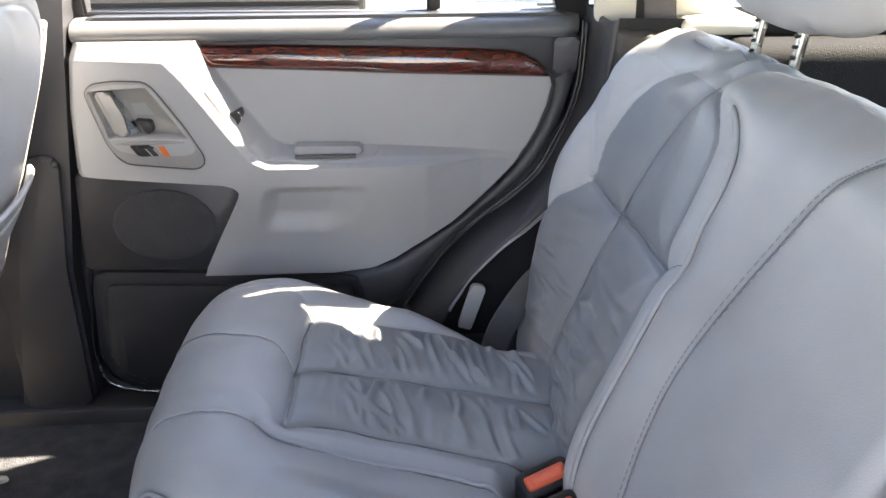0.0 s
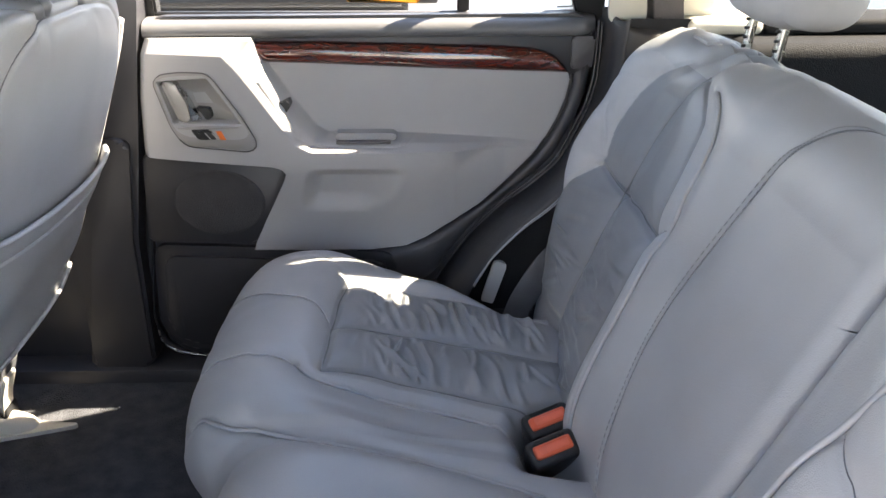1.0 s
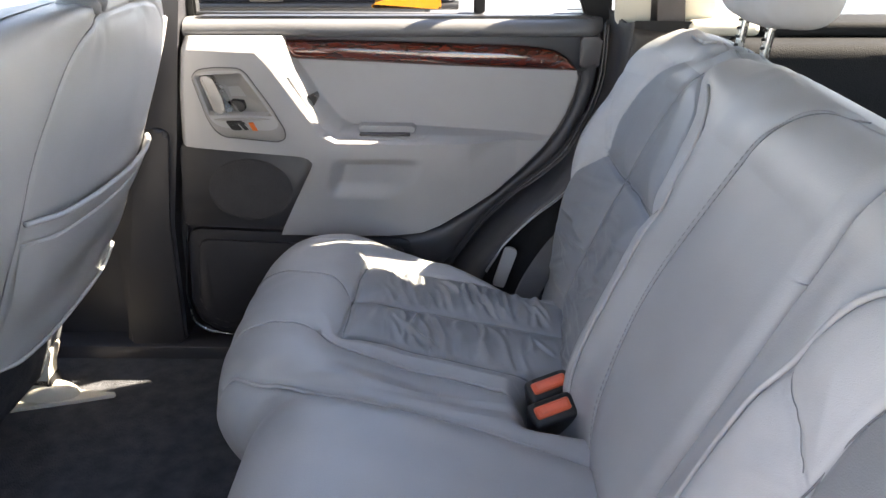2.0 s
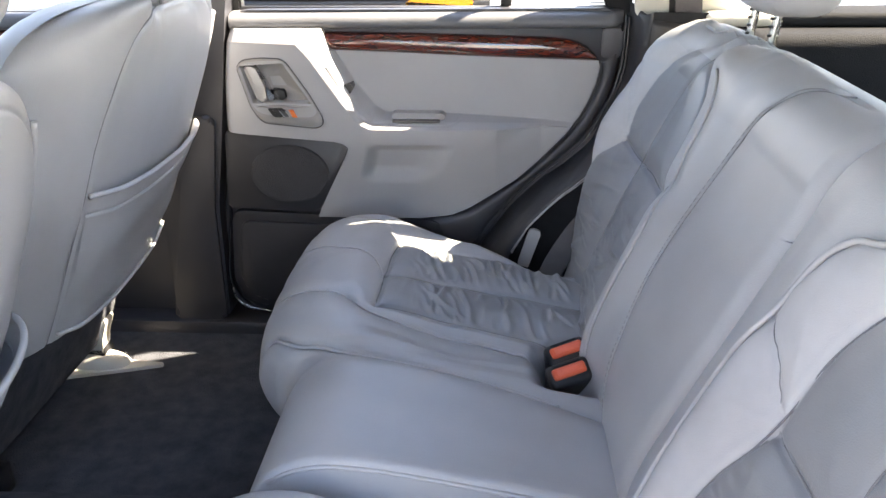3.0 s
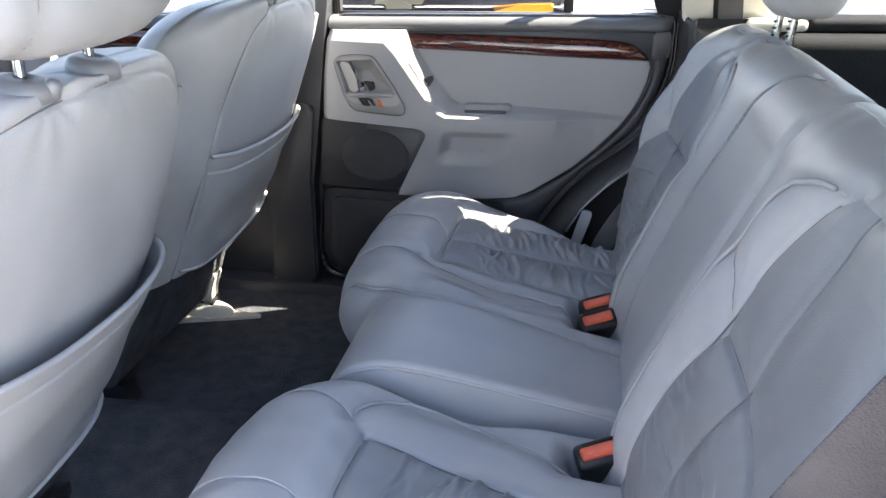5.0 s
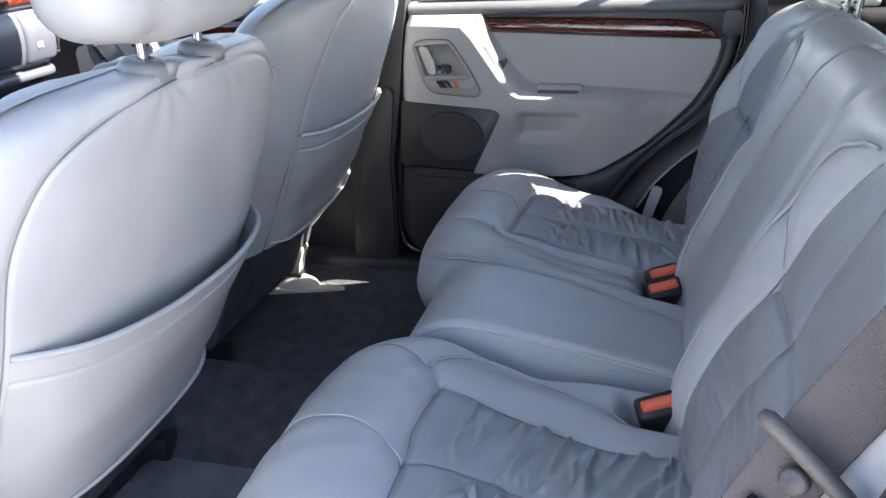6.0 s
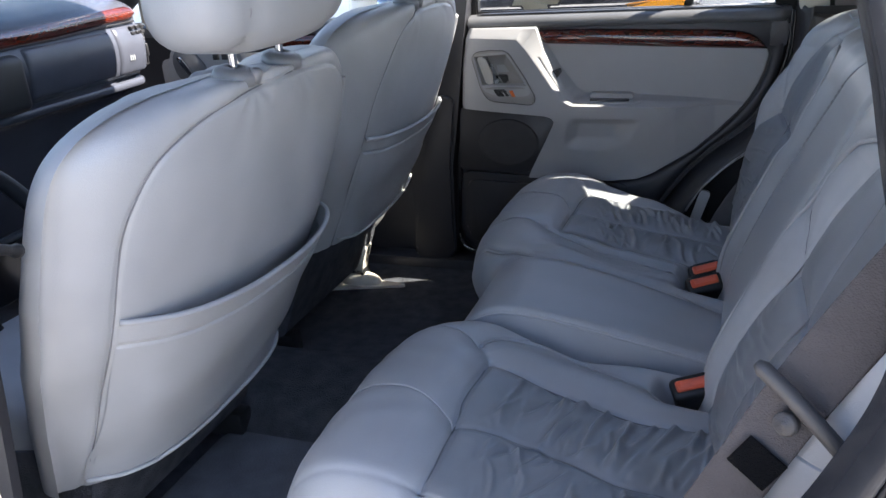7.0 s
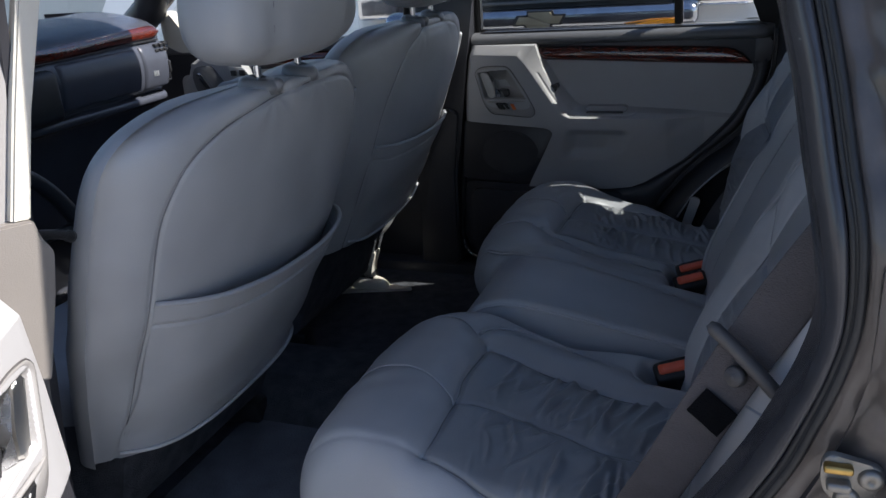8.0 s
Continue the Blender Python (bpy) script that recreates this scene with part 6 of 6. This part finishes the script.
# upright cream piece drawn in for a sunlit strip of the seat side
sunlit_outline = [(-0.772, 0.040), (-0.748, 0.036), (-0.741, 0.078), (-0.726, 0.118), (-0.741, 0.131), (-0.755, 0.128), (-0.773, 0.112), (-0.768, 0.085)]
part("cover_sunlit_piece", slab_bm(rounded(sunlit_outline, 0.006), "y", 1.092, 1.056, 0.004, 3), CREAM, cover, "bent cream bracket")

# ---- dashboard ----
DASH = material("slate_dash_vinyl", (0.062, 0.068, 0.086), 0.24, grain=0.3, grain_scale=900, stain=0.12, stain_scale=9, bump_dist=0.0006)
DASH_WOOD = wood_material()
dash = thing("dashboard", (-1.45, YC, 0.3), "slate dashboard with wood strip, its end in sunlight", "dashboard")
DASH_FACE = [(-1.75, 0.795), (-1.56, 0.822), (-1.43, 0.814), (-1.352, 0.797), (-1.316, 0.782), (-1.305, 0.772), (-1.304, 0.758), (-1.305, 0.742), (-1.303, 0.736), (-1.294, 0.718), (-1.288, 0.690), (-1.290, 0.655), (-1.300, 0.622), (-1.312, 0.610), (-1.322, 0.606), (-1.318, 0.601), (-1.309, 0.594), (-1.308, 0.583), (-1.318, 0.574), (-1.360, 0.556), (-1.42, 0.45), (-1.50, 0.25)]
dash_line = smooth_path([(p, 0, q) for p, q in DASH_FACE], 130)


def dash_end(y):
    """How far the face draws back at the outer end and towards the driver's side."""
    return 0.055 * step(y, 0.985, 1.062) ** 2 + 0.05 * (1 - step(y, 0.35, 0.55))


def dash_patch(y0, y1, z0, z1, out, n=24):
    """A piece of the dash face between two heights, raised by out with soft edges."""
    face = dash_line[(dash_line[:, 2] <= z1) & (dash_line[:, 2] >= z0) & (dash_line[:, 0] > -1.33)]
    rows = []
    for y in spread(y0, y1, n, 0.9):
        r = face.copy()
        fy = min(1.0, min(y - y0, y1 - y) / 0.008)
        fz = np.clip(np.minimum(face[:, 2] - z0, z1 - face[:, 2]) / 0.008, 0, 1)
        r[:, 1] = y
        r[:, 0] += -dash_end(y) - 0.004 + (out + 0.004) * np.sqrt(np.clip(fy * fz, 0, 1))
        rows.append(r)
    return np.array(rows)


rows = []
for y in np.concatenate([np.linspace(-0.14, 0.98, 50, endpoint=False), np.linspace(0.98, 1.062, 24)]):
    r = dash_line.copy()
    r[:, 1] = y
    r[:, 0] -= dash_end(y)
    rows.append(r)
cap = rows[-1].copy()
cap[:, 0] = -1.75
rows.append(cap)
grid_part("dash_top", np.array(rows), DASH, dash, "slate grained dash moulding")
rows = []
for y in np.linspace(0.42, 1.020, 50):
    f = np.linspace(0, np.pi, 12)
    tall = 0.0155 * (1 - step(y, 0.985, 1.022)) + 0.002
    rows.append(np.stack([-1.307 - dash_end(y) + 0.012 * np.sin(f), np.full(12, y), 0.7545 + 0.010 * step(y, 0.60, 0.95) + tall * np.cos(f)], axis=-1))
grid_part("wood_strip", np.array(rows), DASH_WOOD, dash, "glossy burl wood dash strip")
tube_part("strip_gap", [(-1.2985 - dash_end(y), y, 0.738 + 0.006 * step(y, 0.60, 0.95)) for y in np.linspace(0.42, 1.0, 30)], 0.0024, BLACK, dash, "dark gap under the wood strip", sides=6)
grid_part("glovebox_door", dash_patch(0.612, 0.898, 0.614, 0.732, 0.005), DASH, dash, "slate grey glovebox door")
vent = grid_part("side_vent", dash_patch(0.908, 1.050, 0.612, 0.738, 0.006), DASH, dash, "slate grey side air vent")
for y in (0.966, 0.985, 1.004):
    for z in (0.7125, 0.7265):
        part("vent_slat", box_bm((-1.294, y, z), (-1.283 - dash_end(y), y + 0.0145, z + 0.0075), 0.001, 1), BLACK, vent)
for y0, y1, z0, z1 in ((1.030, 1.034, 0.630, 0.735), (0.978, 1.030, 0.628, 0.631), (0.974, 1.030, 0.703, 0.706)):
    part("vent_gap", box_bm((-1.300 - dash_end(y1), y0, z0), (-1.2825 - dash_end(y1) * 0.75, y1, z1), 0.0005, 1), BLACK, vent, "dark gap round the vent")
part("vent_wheel", box_bm((-1.296, 1.008, 0.652), (-1.2815, 1.017, 0.684), 0.003, 3), BLACK, vent, "black vent wheel")
for k in range(3):
    part("vent_mark", box_bm((-1.286, 0.942 + 0.007 * k, 0.650), (-1.2822, 0.945 + 0.007 * k, 0.664), 0.0004, 1), PRINT, vent, "pale printed mark")
part("console_recess", box_bm((-1.34, 0.36, 0.60), (-1.272, 0.600, 0.725), 0.02, 4), BLACK, dash, "black console surround")
WZ = 0.44
wheel = thing("steering_wheel", (-1.02, 0.11, 0.45), "black leather steering wheel behind the front seat", "steering wheel")
ring = [(-1.0 - 0.19 * math.sin(a) * 0.35, 0.11 + 0.19 * math.cos(a), WZ + 0.19 * math.sin(a) * 0.94) for a in np.linspace(0, 2 * np.pi, 60, endpoint=False)]
tube_part("rim", ring, 0.016, BLACK, wheel, closed=True, sides=12)
lathe_part("hub", [(0, 0.02), (0.05, 0.018), (0.075, 0.0), (0.06, -0.04), (0, -0.05)], (-1.03, 0.11, WZ), (0.94, 0, 0.35), BLACK, wheel)
for a in (0.1, math.pi - 0.1, -math.pi / 2):
    tube_part("spoke", [(-1.03, 0.11, WZ), (-1.0 - 0.185 * math.sin(a) * 0.35, 0.11 + 0.185 * math.cos(a), WZ + 0.185 * math.sin(a) * 0.94)], 0.014, BLACK, wheel, flat=0.6)
tube_part("column", [(-1.04, 0.11, WZ - 0.005), (-1.40, 0.11, 0.40)], 0.045, BLACK, wheel, sides=14)

# ---- far front door, seen between the seats ----
fdoor = thing("front_door", (-1.70, 1.30, 0.0), "front car door with taupe trim and burl wood strip", "car door")
part("carrier", slab_bm(rounded([(-1.66, 0.031), (-0.645, 0.031), (-0.66, 0.70), (-1.66, 0.70)], 0.006), "y", 1.32, 1.275, 0.006), DARK_TRIM, fdoor, "charcoal door carrier")
part("door_panel", slab_bm(rounded([(-1.45, 0.30), (-0.68, 0.28), (-0.67, 0.615), (-1.15, 0.615), (-1.45, 0.60)], 0.02), "y", 1.28, 1.262, 0.006), DOOR_CLOTH, fdoor, "taupe vinyl door panel")
part("front_trim", slab_bm(rounded([(-1.385, 0.45), (-1.09, 0.45), (-1.14, 0.56), (-1.185, 0.645), (-1.21, 0.664), (-1.34, 0.664), (-1.380, 0.625)], 0.025), "y", 1.27, 1.205, 0.015, 4), DOOR_LIGHT, fdoor, "light taupe grab section")
fb = part("handle_bezel", slab_bm(rounded([(-1.352, 0.634), (-1.288, 0.641), (-1.245, 0.585), (-1.262, 0.545), (-1.335, 0.545), (-1.360, 0.585)], 0.014), "y", 1.21, 1.199, 0.004), SILL_TRIM, fdoor, "dark recessed handle bezel")
part("handle_lever", slab_bm(rounded([(-1.338, 0.618), (-1.322, 0.619), (-1.280, 0.556), (-1.300, 0.556)], 0.005), "y", 1.20, 1.188, 0.004), CHROME, fb, "chrome inside door lever")
sw = part("switch_panel", slab_bm(rounded([(-1.23, 0.635), (-1.17, 0.63), (-1.15, 0.60), (-1.21, 0.60)], 0.006), "y", 1.206, 1.200, 0.002), GREY_PLASTIC, fdoor, "grey window switch panel")
for k in range(2):
    part("switch", box_bm((-1.215 + k * 0.03, 1.194, 0.608), (-1.195 + k * 0.03, 1.2, 0.624), 0.002), BLACK, sw)
rows = []
for x in np.linspace(-1.15, -0.665, 40):
    f = np.linspace(0, np.pi, 10)
    rows.append(np.stack([np.full(10, x), 1.262 - 0.016 * np.sin(f), 0.645 + 0.02 * np.cos(f)], axis=-1))
grid_part("wood_strip", np.array(rows), WOOD, fdoor, "glossy red-brown burl wood strip")
part("sill_cap", box_bm((-1.64, 1.25, 0.666), (-0.66, 1.312, 0.698), 0.010, 3), SILL_TRIM, fdoor, "slate vinyl window-sill cap")
part("frame_upright", box_bm((-0.69, 1.19, 0.70), (-0.655, 1.30, 0.72), 0.004), RUBBER, fdoor, "black window frame")
tube_part("window_frame", [(-0.672, 1.312, 0.69), (-0.63, 1.23, 0.90), (-0.585, 1.155, 1.11), (-1.0, 1.15, 1.11), (-1.62, 1.30, 0.72)], 0.014, RUBBER, fdoor, "black window frame", sides=8)

part("corner_trim", slab_bm(rounded([(-1.475, 0.80), (-1.445, 0.80), (-1.375, 0.705), (-1.335, 0.676), (-1.42, 0.674), (-1.475, 0.70)], 0.012), "y", 1.285, 1.242, 0.014, 4), CREAM, fdoor, "pale mirror corner trim")
bm = bmesh.new()
bm.faces.new([bm.verts.new(p) for p in ((-1.60, 1.305, 0.69), (-0.67, 1.305, 0.69), (-0.59, 1.155, 1.105), (-1.0, 1.155, 1.105))])
part("window_pane", bm, GLASS, fdoor, "clear side window glass", smooth=False)
near_front = copy_thing(fdoor, Matrix.Translation((-1.70, 2 * YC - 1.30, 0)) @ Matrix.Diagonal((1, -1, 1, 1)))
tagged(near_front, "closed front car door beside the near front seat")

guide = thing("belt_guide", (-0.49, -0.25, 0.66), "small black plastic belt guide arm between pillar and seat", "belt guide")
tube_part("guide_arm", smooth_path([(-0.497, -0.262, 0.662), (-0.492, -0.25, 0.658), (-0.495, -0.22, 0.648), (-0.50, -0.195, 0.636)], 16), [0.009, 0.009] + [0.006] * 12 + [0.008, 0.008], BLACK, guide, sides=10)

# ---- near door opening: pillar, seals, striker ----
jamb = thing("door_jamb", (0.34, -0.26, 0.0), "charcoal rear door jamb with rubber seals and dusty paint", "door jamb", kind="structure")
inner = [(0.225, -0.09, 1.12), (0.255, -0.135, 0.99), (0.282, -0.18, 0.874), (0.297, -0.203, 0.814), (0.308, -0.226, 0.754), (0.319, -0.247, 0.698), (0.326, -0.25, 0.634), (0.318, -0.25, 0.586), (0.298, -0.25, 0.532), (0.273, -0.25, 0.478), (0.225, -0.25, 0.40), (0.13, -0.25, 0.28), (0.07, -0.25, 0.16), (0.03, -0.25, 0.03)]
outer = [(0.268, -0.12, 1.12), (0.298, -0.168, 0.99), (0.326, -0.215, 0.875), (0.338, -0.236, 0.819), (0.349, -0.257, 0.763), (0.358, -0.277, 0.712), (0.358, -0.285, 0.650), (0.351, -0.285, 0.605), (0.339, -0.285, 0.560), (0.318, -0.285, 0.500), (0.265, -0.285, 0.405), (0.165, -0.285, 0.27), (0.105, -0.285, 0.15), (0.065, -0.285, 0.02)]
inner, outer = smooth_path(inner, 120), smooth_path(outer, 120)
outer = inner + (outer - inner) * 0.76
def across_seal(f, out):
    """A line along the opening, f from the inner to the outer edge, out metres proud."""
    return inner + (outer - inner) * f + np.array((0.0, -out, 0.0))
rows = [across_seal(f, o) for f, o in ((-0.12, -0.03), (-0.08, -0.004), (-0.02, 0.003), (0.08, 0.008), (0.20, 0.0115), (0.34, 0.013), (0.48, 0.012), (0.60, 0.008), (0.68, 0.001), (0.71, -0.006))]
grid_part("seal_bulb", np.stack(rows, axis=1), SEAL, jamb, "smooth black rubber bulb seal")
for f, o, r in ((0.755, 0.004, 0.0030), (0.86, 0.004, 0.0026), (0.96, 0.004, 0.0040)):
    tube_part("seal_lip", across_seal(f, o), r, RUBBER, jamb, "black rubber seal lip", sides=10)
rows = [across_seal(f, o) for f, o in ((0.5, -0.012), (0.75, -0.008), (1.0, -0.002))]
grid_part("seal_flange", np.stack(rows, axis=1), BLACK, jamb, "black seal flange")
rows = []
for k, p in enumerate(outer):
    lump = 0.003 * math.sin(0.35 * k) + 0.002 * math.sin(0.83 * k)
    rows.append([p + np.array(o) for o in ((-0.004, 0.006, 0), (0.004, -0.002, -0.001), (0.014, -0.004, -0.006), (0.028, -0.005 - lump, -0.012), (0.034, -0.016, -0.014), (0.048, -0.018 - lump, -0.018), (0.055, -0.030, -0.018), (0.062, -0.046, -0.016), (0.12, -0.050, -0.014))])
grid_part("jamb_skin", np.array(rows), JAMB, jamb, "dusty painted jamb")
rows = []
for k, p in enumerate(inner[:100]):
    rows.append([p + np.array(o) for o in ((0.004, 0.015, 0), (0.02, 0.04, 0.0), (0.07, 0.07, 0.02))])
grid_part("pillar_inner_trim", np.array(rows), DARK_TRIM, jamb, "charcoal inner pillar trim")
WORN = material("worn_zinc", (0.30, 0.28, 0.25), 0.45, metal=0.7, stain=0.4, stain_scale=60, rough_var=0.12)
striker = thing("door_striker", (0.35, -0.30, 0.50), "brass-coloured door striker with worn steel plate", "door striker")
plate = [(0.334, 0.541), (0.376, 0.533), (0.381, 0.512), (0.370, 0.494), (0.338, 0.497), (0.331, 0.52)]
part("striker_plate", slab_bm(rounded(plate, 0.010), "y", -0.296, -0.303, 0.003), WORN, striker, "worn steel striker plate")
part("striker_bar", box_bm((0.333, -0.312, 0.5275), (0.3545, -0.302, 0.5345), 0.0025, 3), GOLD, striker, "brass coloured striker bar")
part("striker_guard", box_bm((0.336, -0.314, 0.512), (0.354, -0.302, 0.520), 0.003, 3), WORN, striker, "bent steel guard")
for bx, bz in ((0.368, 0.522), (0.352, 0.502)):
    lathe_part("striker_bolt", [(0, 0.003), (0.002, 0.0025), (0.003, 0.005), (0.008, 0.004), (0.010, 0.0), (0, 0)], (bx, -0.303, bz), (0, -1, 0), WORN, striker, n=16)

# ---- outside ----
ground = part("ground", slab_bm([(-300, -300), (300, -300), (300, 300), (-300, 300)], "z", GROUND_Z - 0.5, GROUND_Z, 0), ASPHALT, None, smooth=False)
tagged(ground, "pale sunlit concrete yard", "ground", kind="structure")
wall = part("wall_yard", box_bm((-14, 9.0, GROUND_Z), (14, 9.3, 3.5), 0.02), WHITE_WALL)
tagged(wall, "white painted yard wall", "wall", kind="structure")

truck = thing("pickup_truck", (-0.62, 3.4, GROUND_Z), "pickup truck front with chrome grille bar and amber lamps", "truck")
TX, TY = -0.62, 2.62
part("hood", box_bm((TX - 0.86, TY + 0.05, 0.70), (TX + 0.86, TY + 1.3, 0.86), 0.05, 4), TRUCK_PAINT, truck, "white bonnet")
part("front_body", box_bm((TX - 0.92, TY + 0.10, -0.10), (TX + 0.92, TY + 2.4, 0.78), 0.05, 4), TRUCK_PAINT, truck)
part("cab", slab_bm(rounded([(TY + 1.3, 0.78), (TY + 3.2, 0.78), (TY + 2.9, 1.45), (TY + 1.9, 1.45)], 0.06), "x", TX - 0.82, TX + 0.82, 0.04), TRUCK_PAINT, truck)
gr = part("grille", box_bm((TX - 0.56, TY + 0.02, 0.36), (TX + 0.56, TY + 0.11, 0.80), 0.02), BLACK, truck, "black mesh grille")
for k in range(15):
    z = 0.375 + k * 0.029
    part("grille_slat", box_bm((TX - 0.54, TY + 0.005, z), (TX + 0.54, TY + 0.022, z + 0.012), 0.003, 1), SILL_TRIM, gr)
part("chrome_bar", box_bm((TX - 0.72, TY - 0.03, 0.550), (TX + 0.66, TY + 0.06, 0.648), 0.040, 8), BAR_CHROME, truck, "chrome grille bar")
part("bar_lip", box_bm((TX - 0.70, TY - 0.036, 0.535), (TX + 0.66, TY + 0.05, 0.556), 0.006, 2), BLACK, truck, "black lip under the bar")
part("badge_rim", slab_bm(rounded([(TX - 0.105, 0.578), (TX - 0.052, 0.578), (TX - 0.047, 0.561), (TX + 0.067, 0.561), (TX + 0.062, 0.578), (TX + 0.108, 0.578), (TX + 0.128, 0.622), (TX + 0.077, 0.622), (TX + 0.072, 0.639), (TX - 0.042, 0.639), (TX - 0.037, 0.622), (TX - 0.086, 0.622)], 0.004), "y", TY - 0.026, TY - 0.036, 0.002), BLACK, truck, "black badge surround")
part("bar_badge", slab_bm(rounded([(TX - 0.09, 0.585), (TX - 0.045, 0.585), (TX - 0.04, 0.568), (TX + 0.06, 0.568), (TX + 0.055, 0.585), (TX + 0.10, 0.585), (TX + 0.115, 0.615), (TX + 0.07, 0.615), (TX + 0.065, 0.632), (TX - 0.035, 0.632), (TX - 0.03, 0.615), (TX - 0.075, 0.615)], 0.004), "y", TY - 0.026, TY - 0.042, 0.004), BADGE, truck, "pale gold badge shape")
for sx in (-1, 1):
    lamp = part("headlamp", box_bm((TX + sx * 0.72 - 0.15, TY + 0.02, 0.62), (TX + sx * 0.72 + 0.15, TY + 0.14, 0.80), 0.03, 3), CHROME, truck, "clear headlamp")
    part("turn_lamp", slab_bm(rounded([(TX + sx * 0.36, 0.545), (TX + sx * 0.60, 0.538), (TX + sx * 0.60, 0.588), (TX + sx * 0.47, 0.582), (TX + sx * 0.38, 0.560)], 0.008), "y", TY + 0.05, TY - 0.045, 0.01), AMBER, truck, "amber turn lamp")
part("bumper", box_bm((TX - 0.95, TY - 0.10, 0.05), (TX + 0.95, TY + 0.12, 0.34), 0.05, 4), CHROME, truck, "chrome bumper")
for sx in (-1, 1):
    for wy in (TY + 0.7, TY + 3.4):
        w = lathe_part("wheel", [(0.0, 0.1), (0.24, 0.1), (0.34, 0.09), (0.375, 0.05), (0.375, -0.05), (0.34, -0.09), (0, -0.09)], (TX + sx * 0.82, wy, GROUND_Z + 0.375), (sx, 0, 0), RUBBER, truck, "black truck tyre", n=28)
part("bed", box_bm((TX - 0.90, TY + 3.0, 0.0), (TX + 0.90, TY + 5.2, 0.75), 0.03), TRUCK_PAINT, truck)
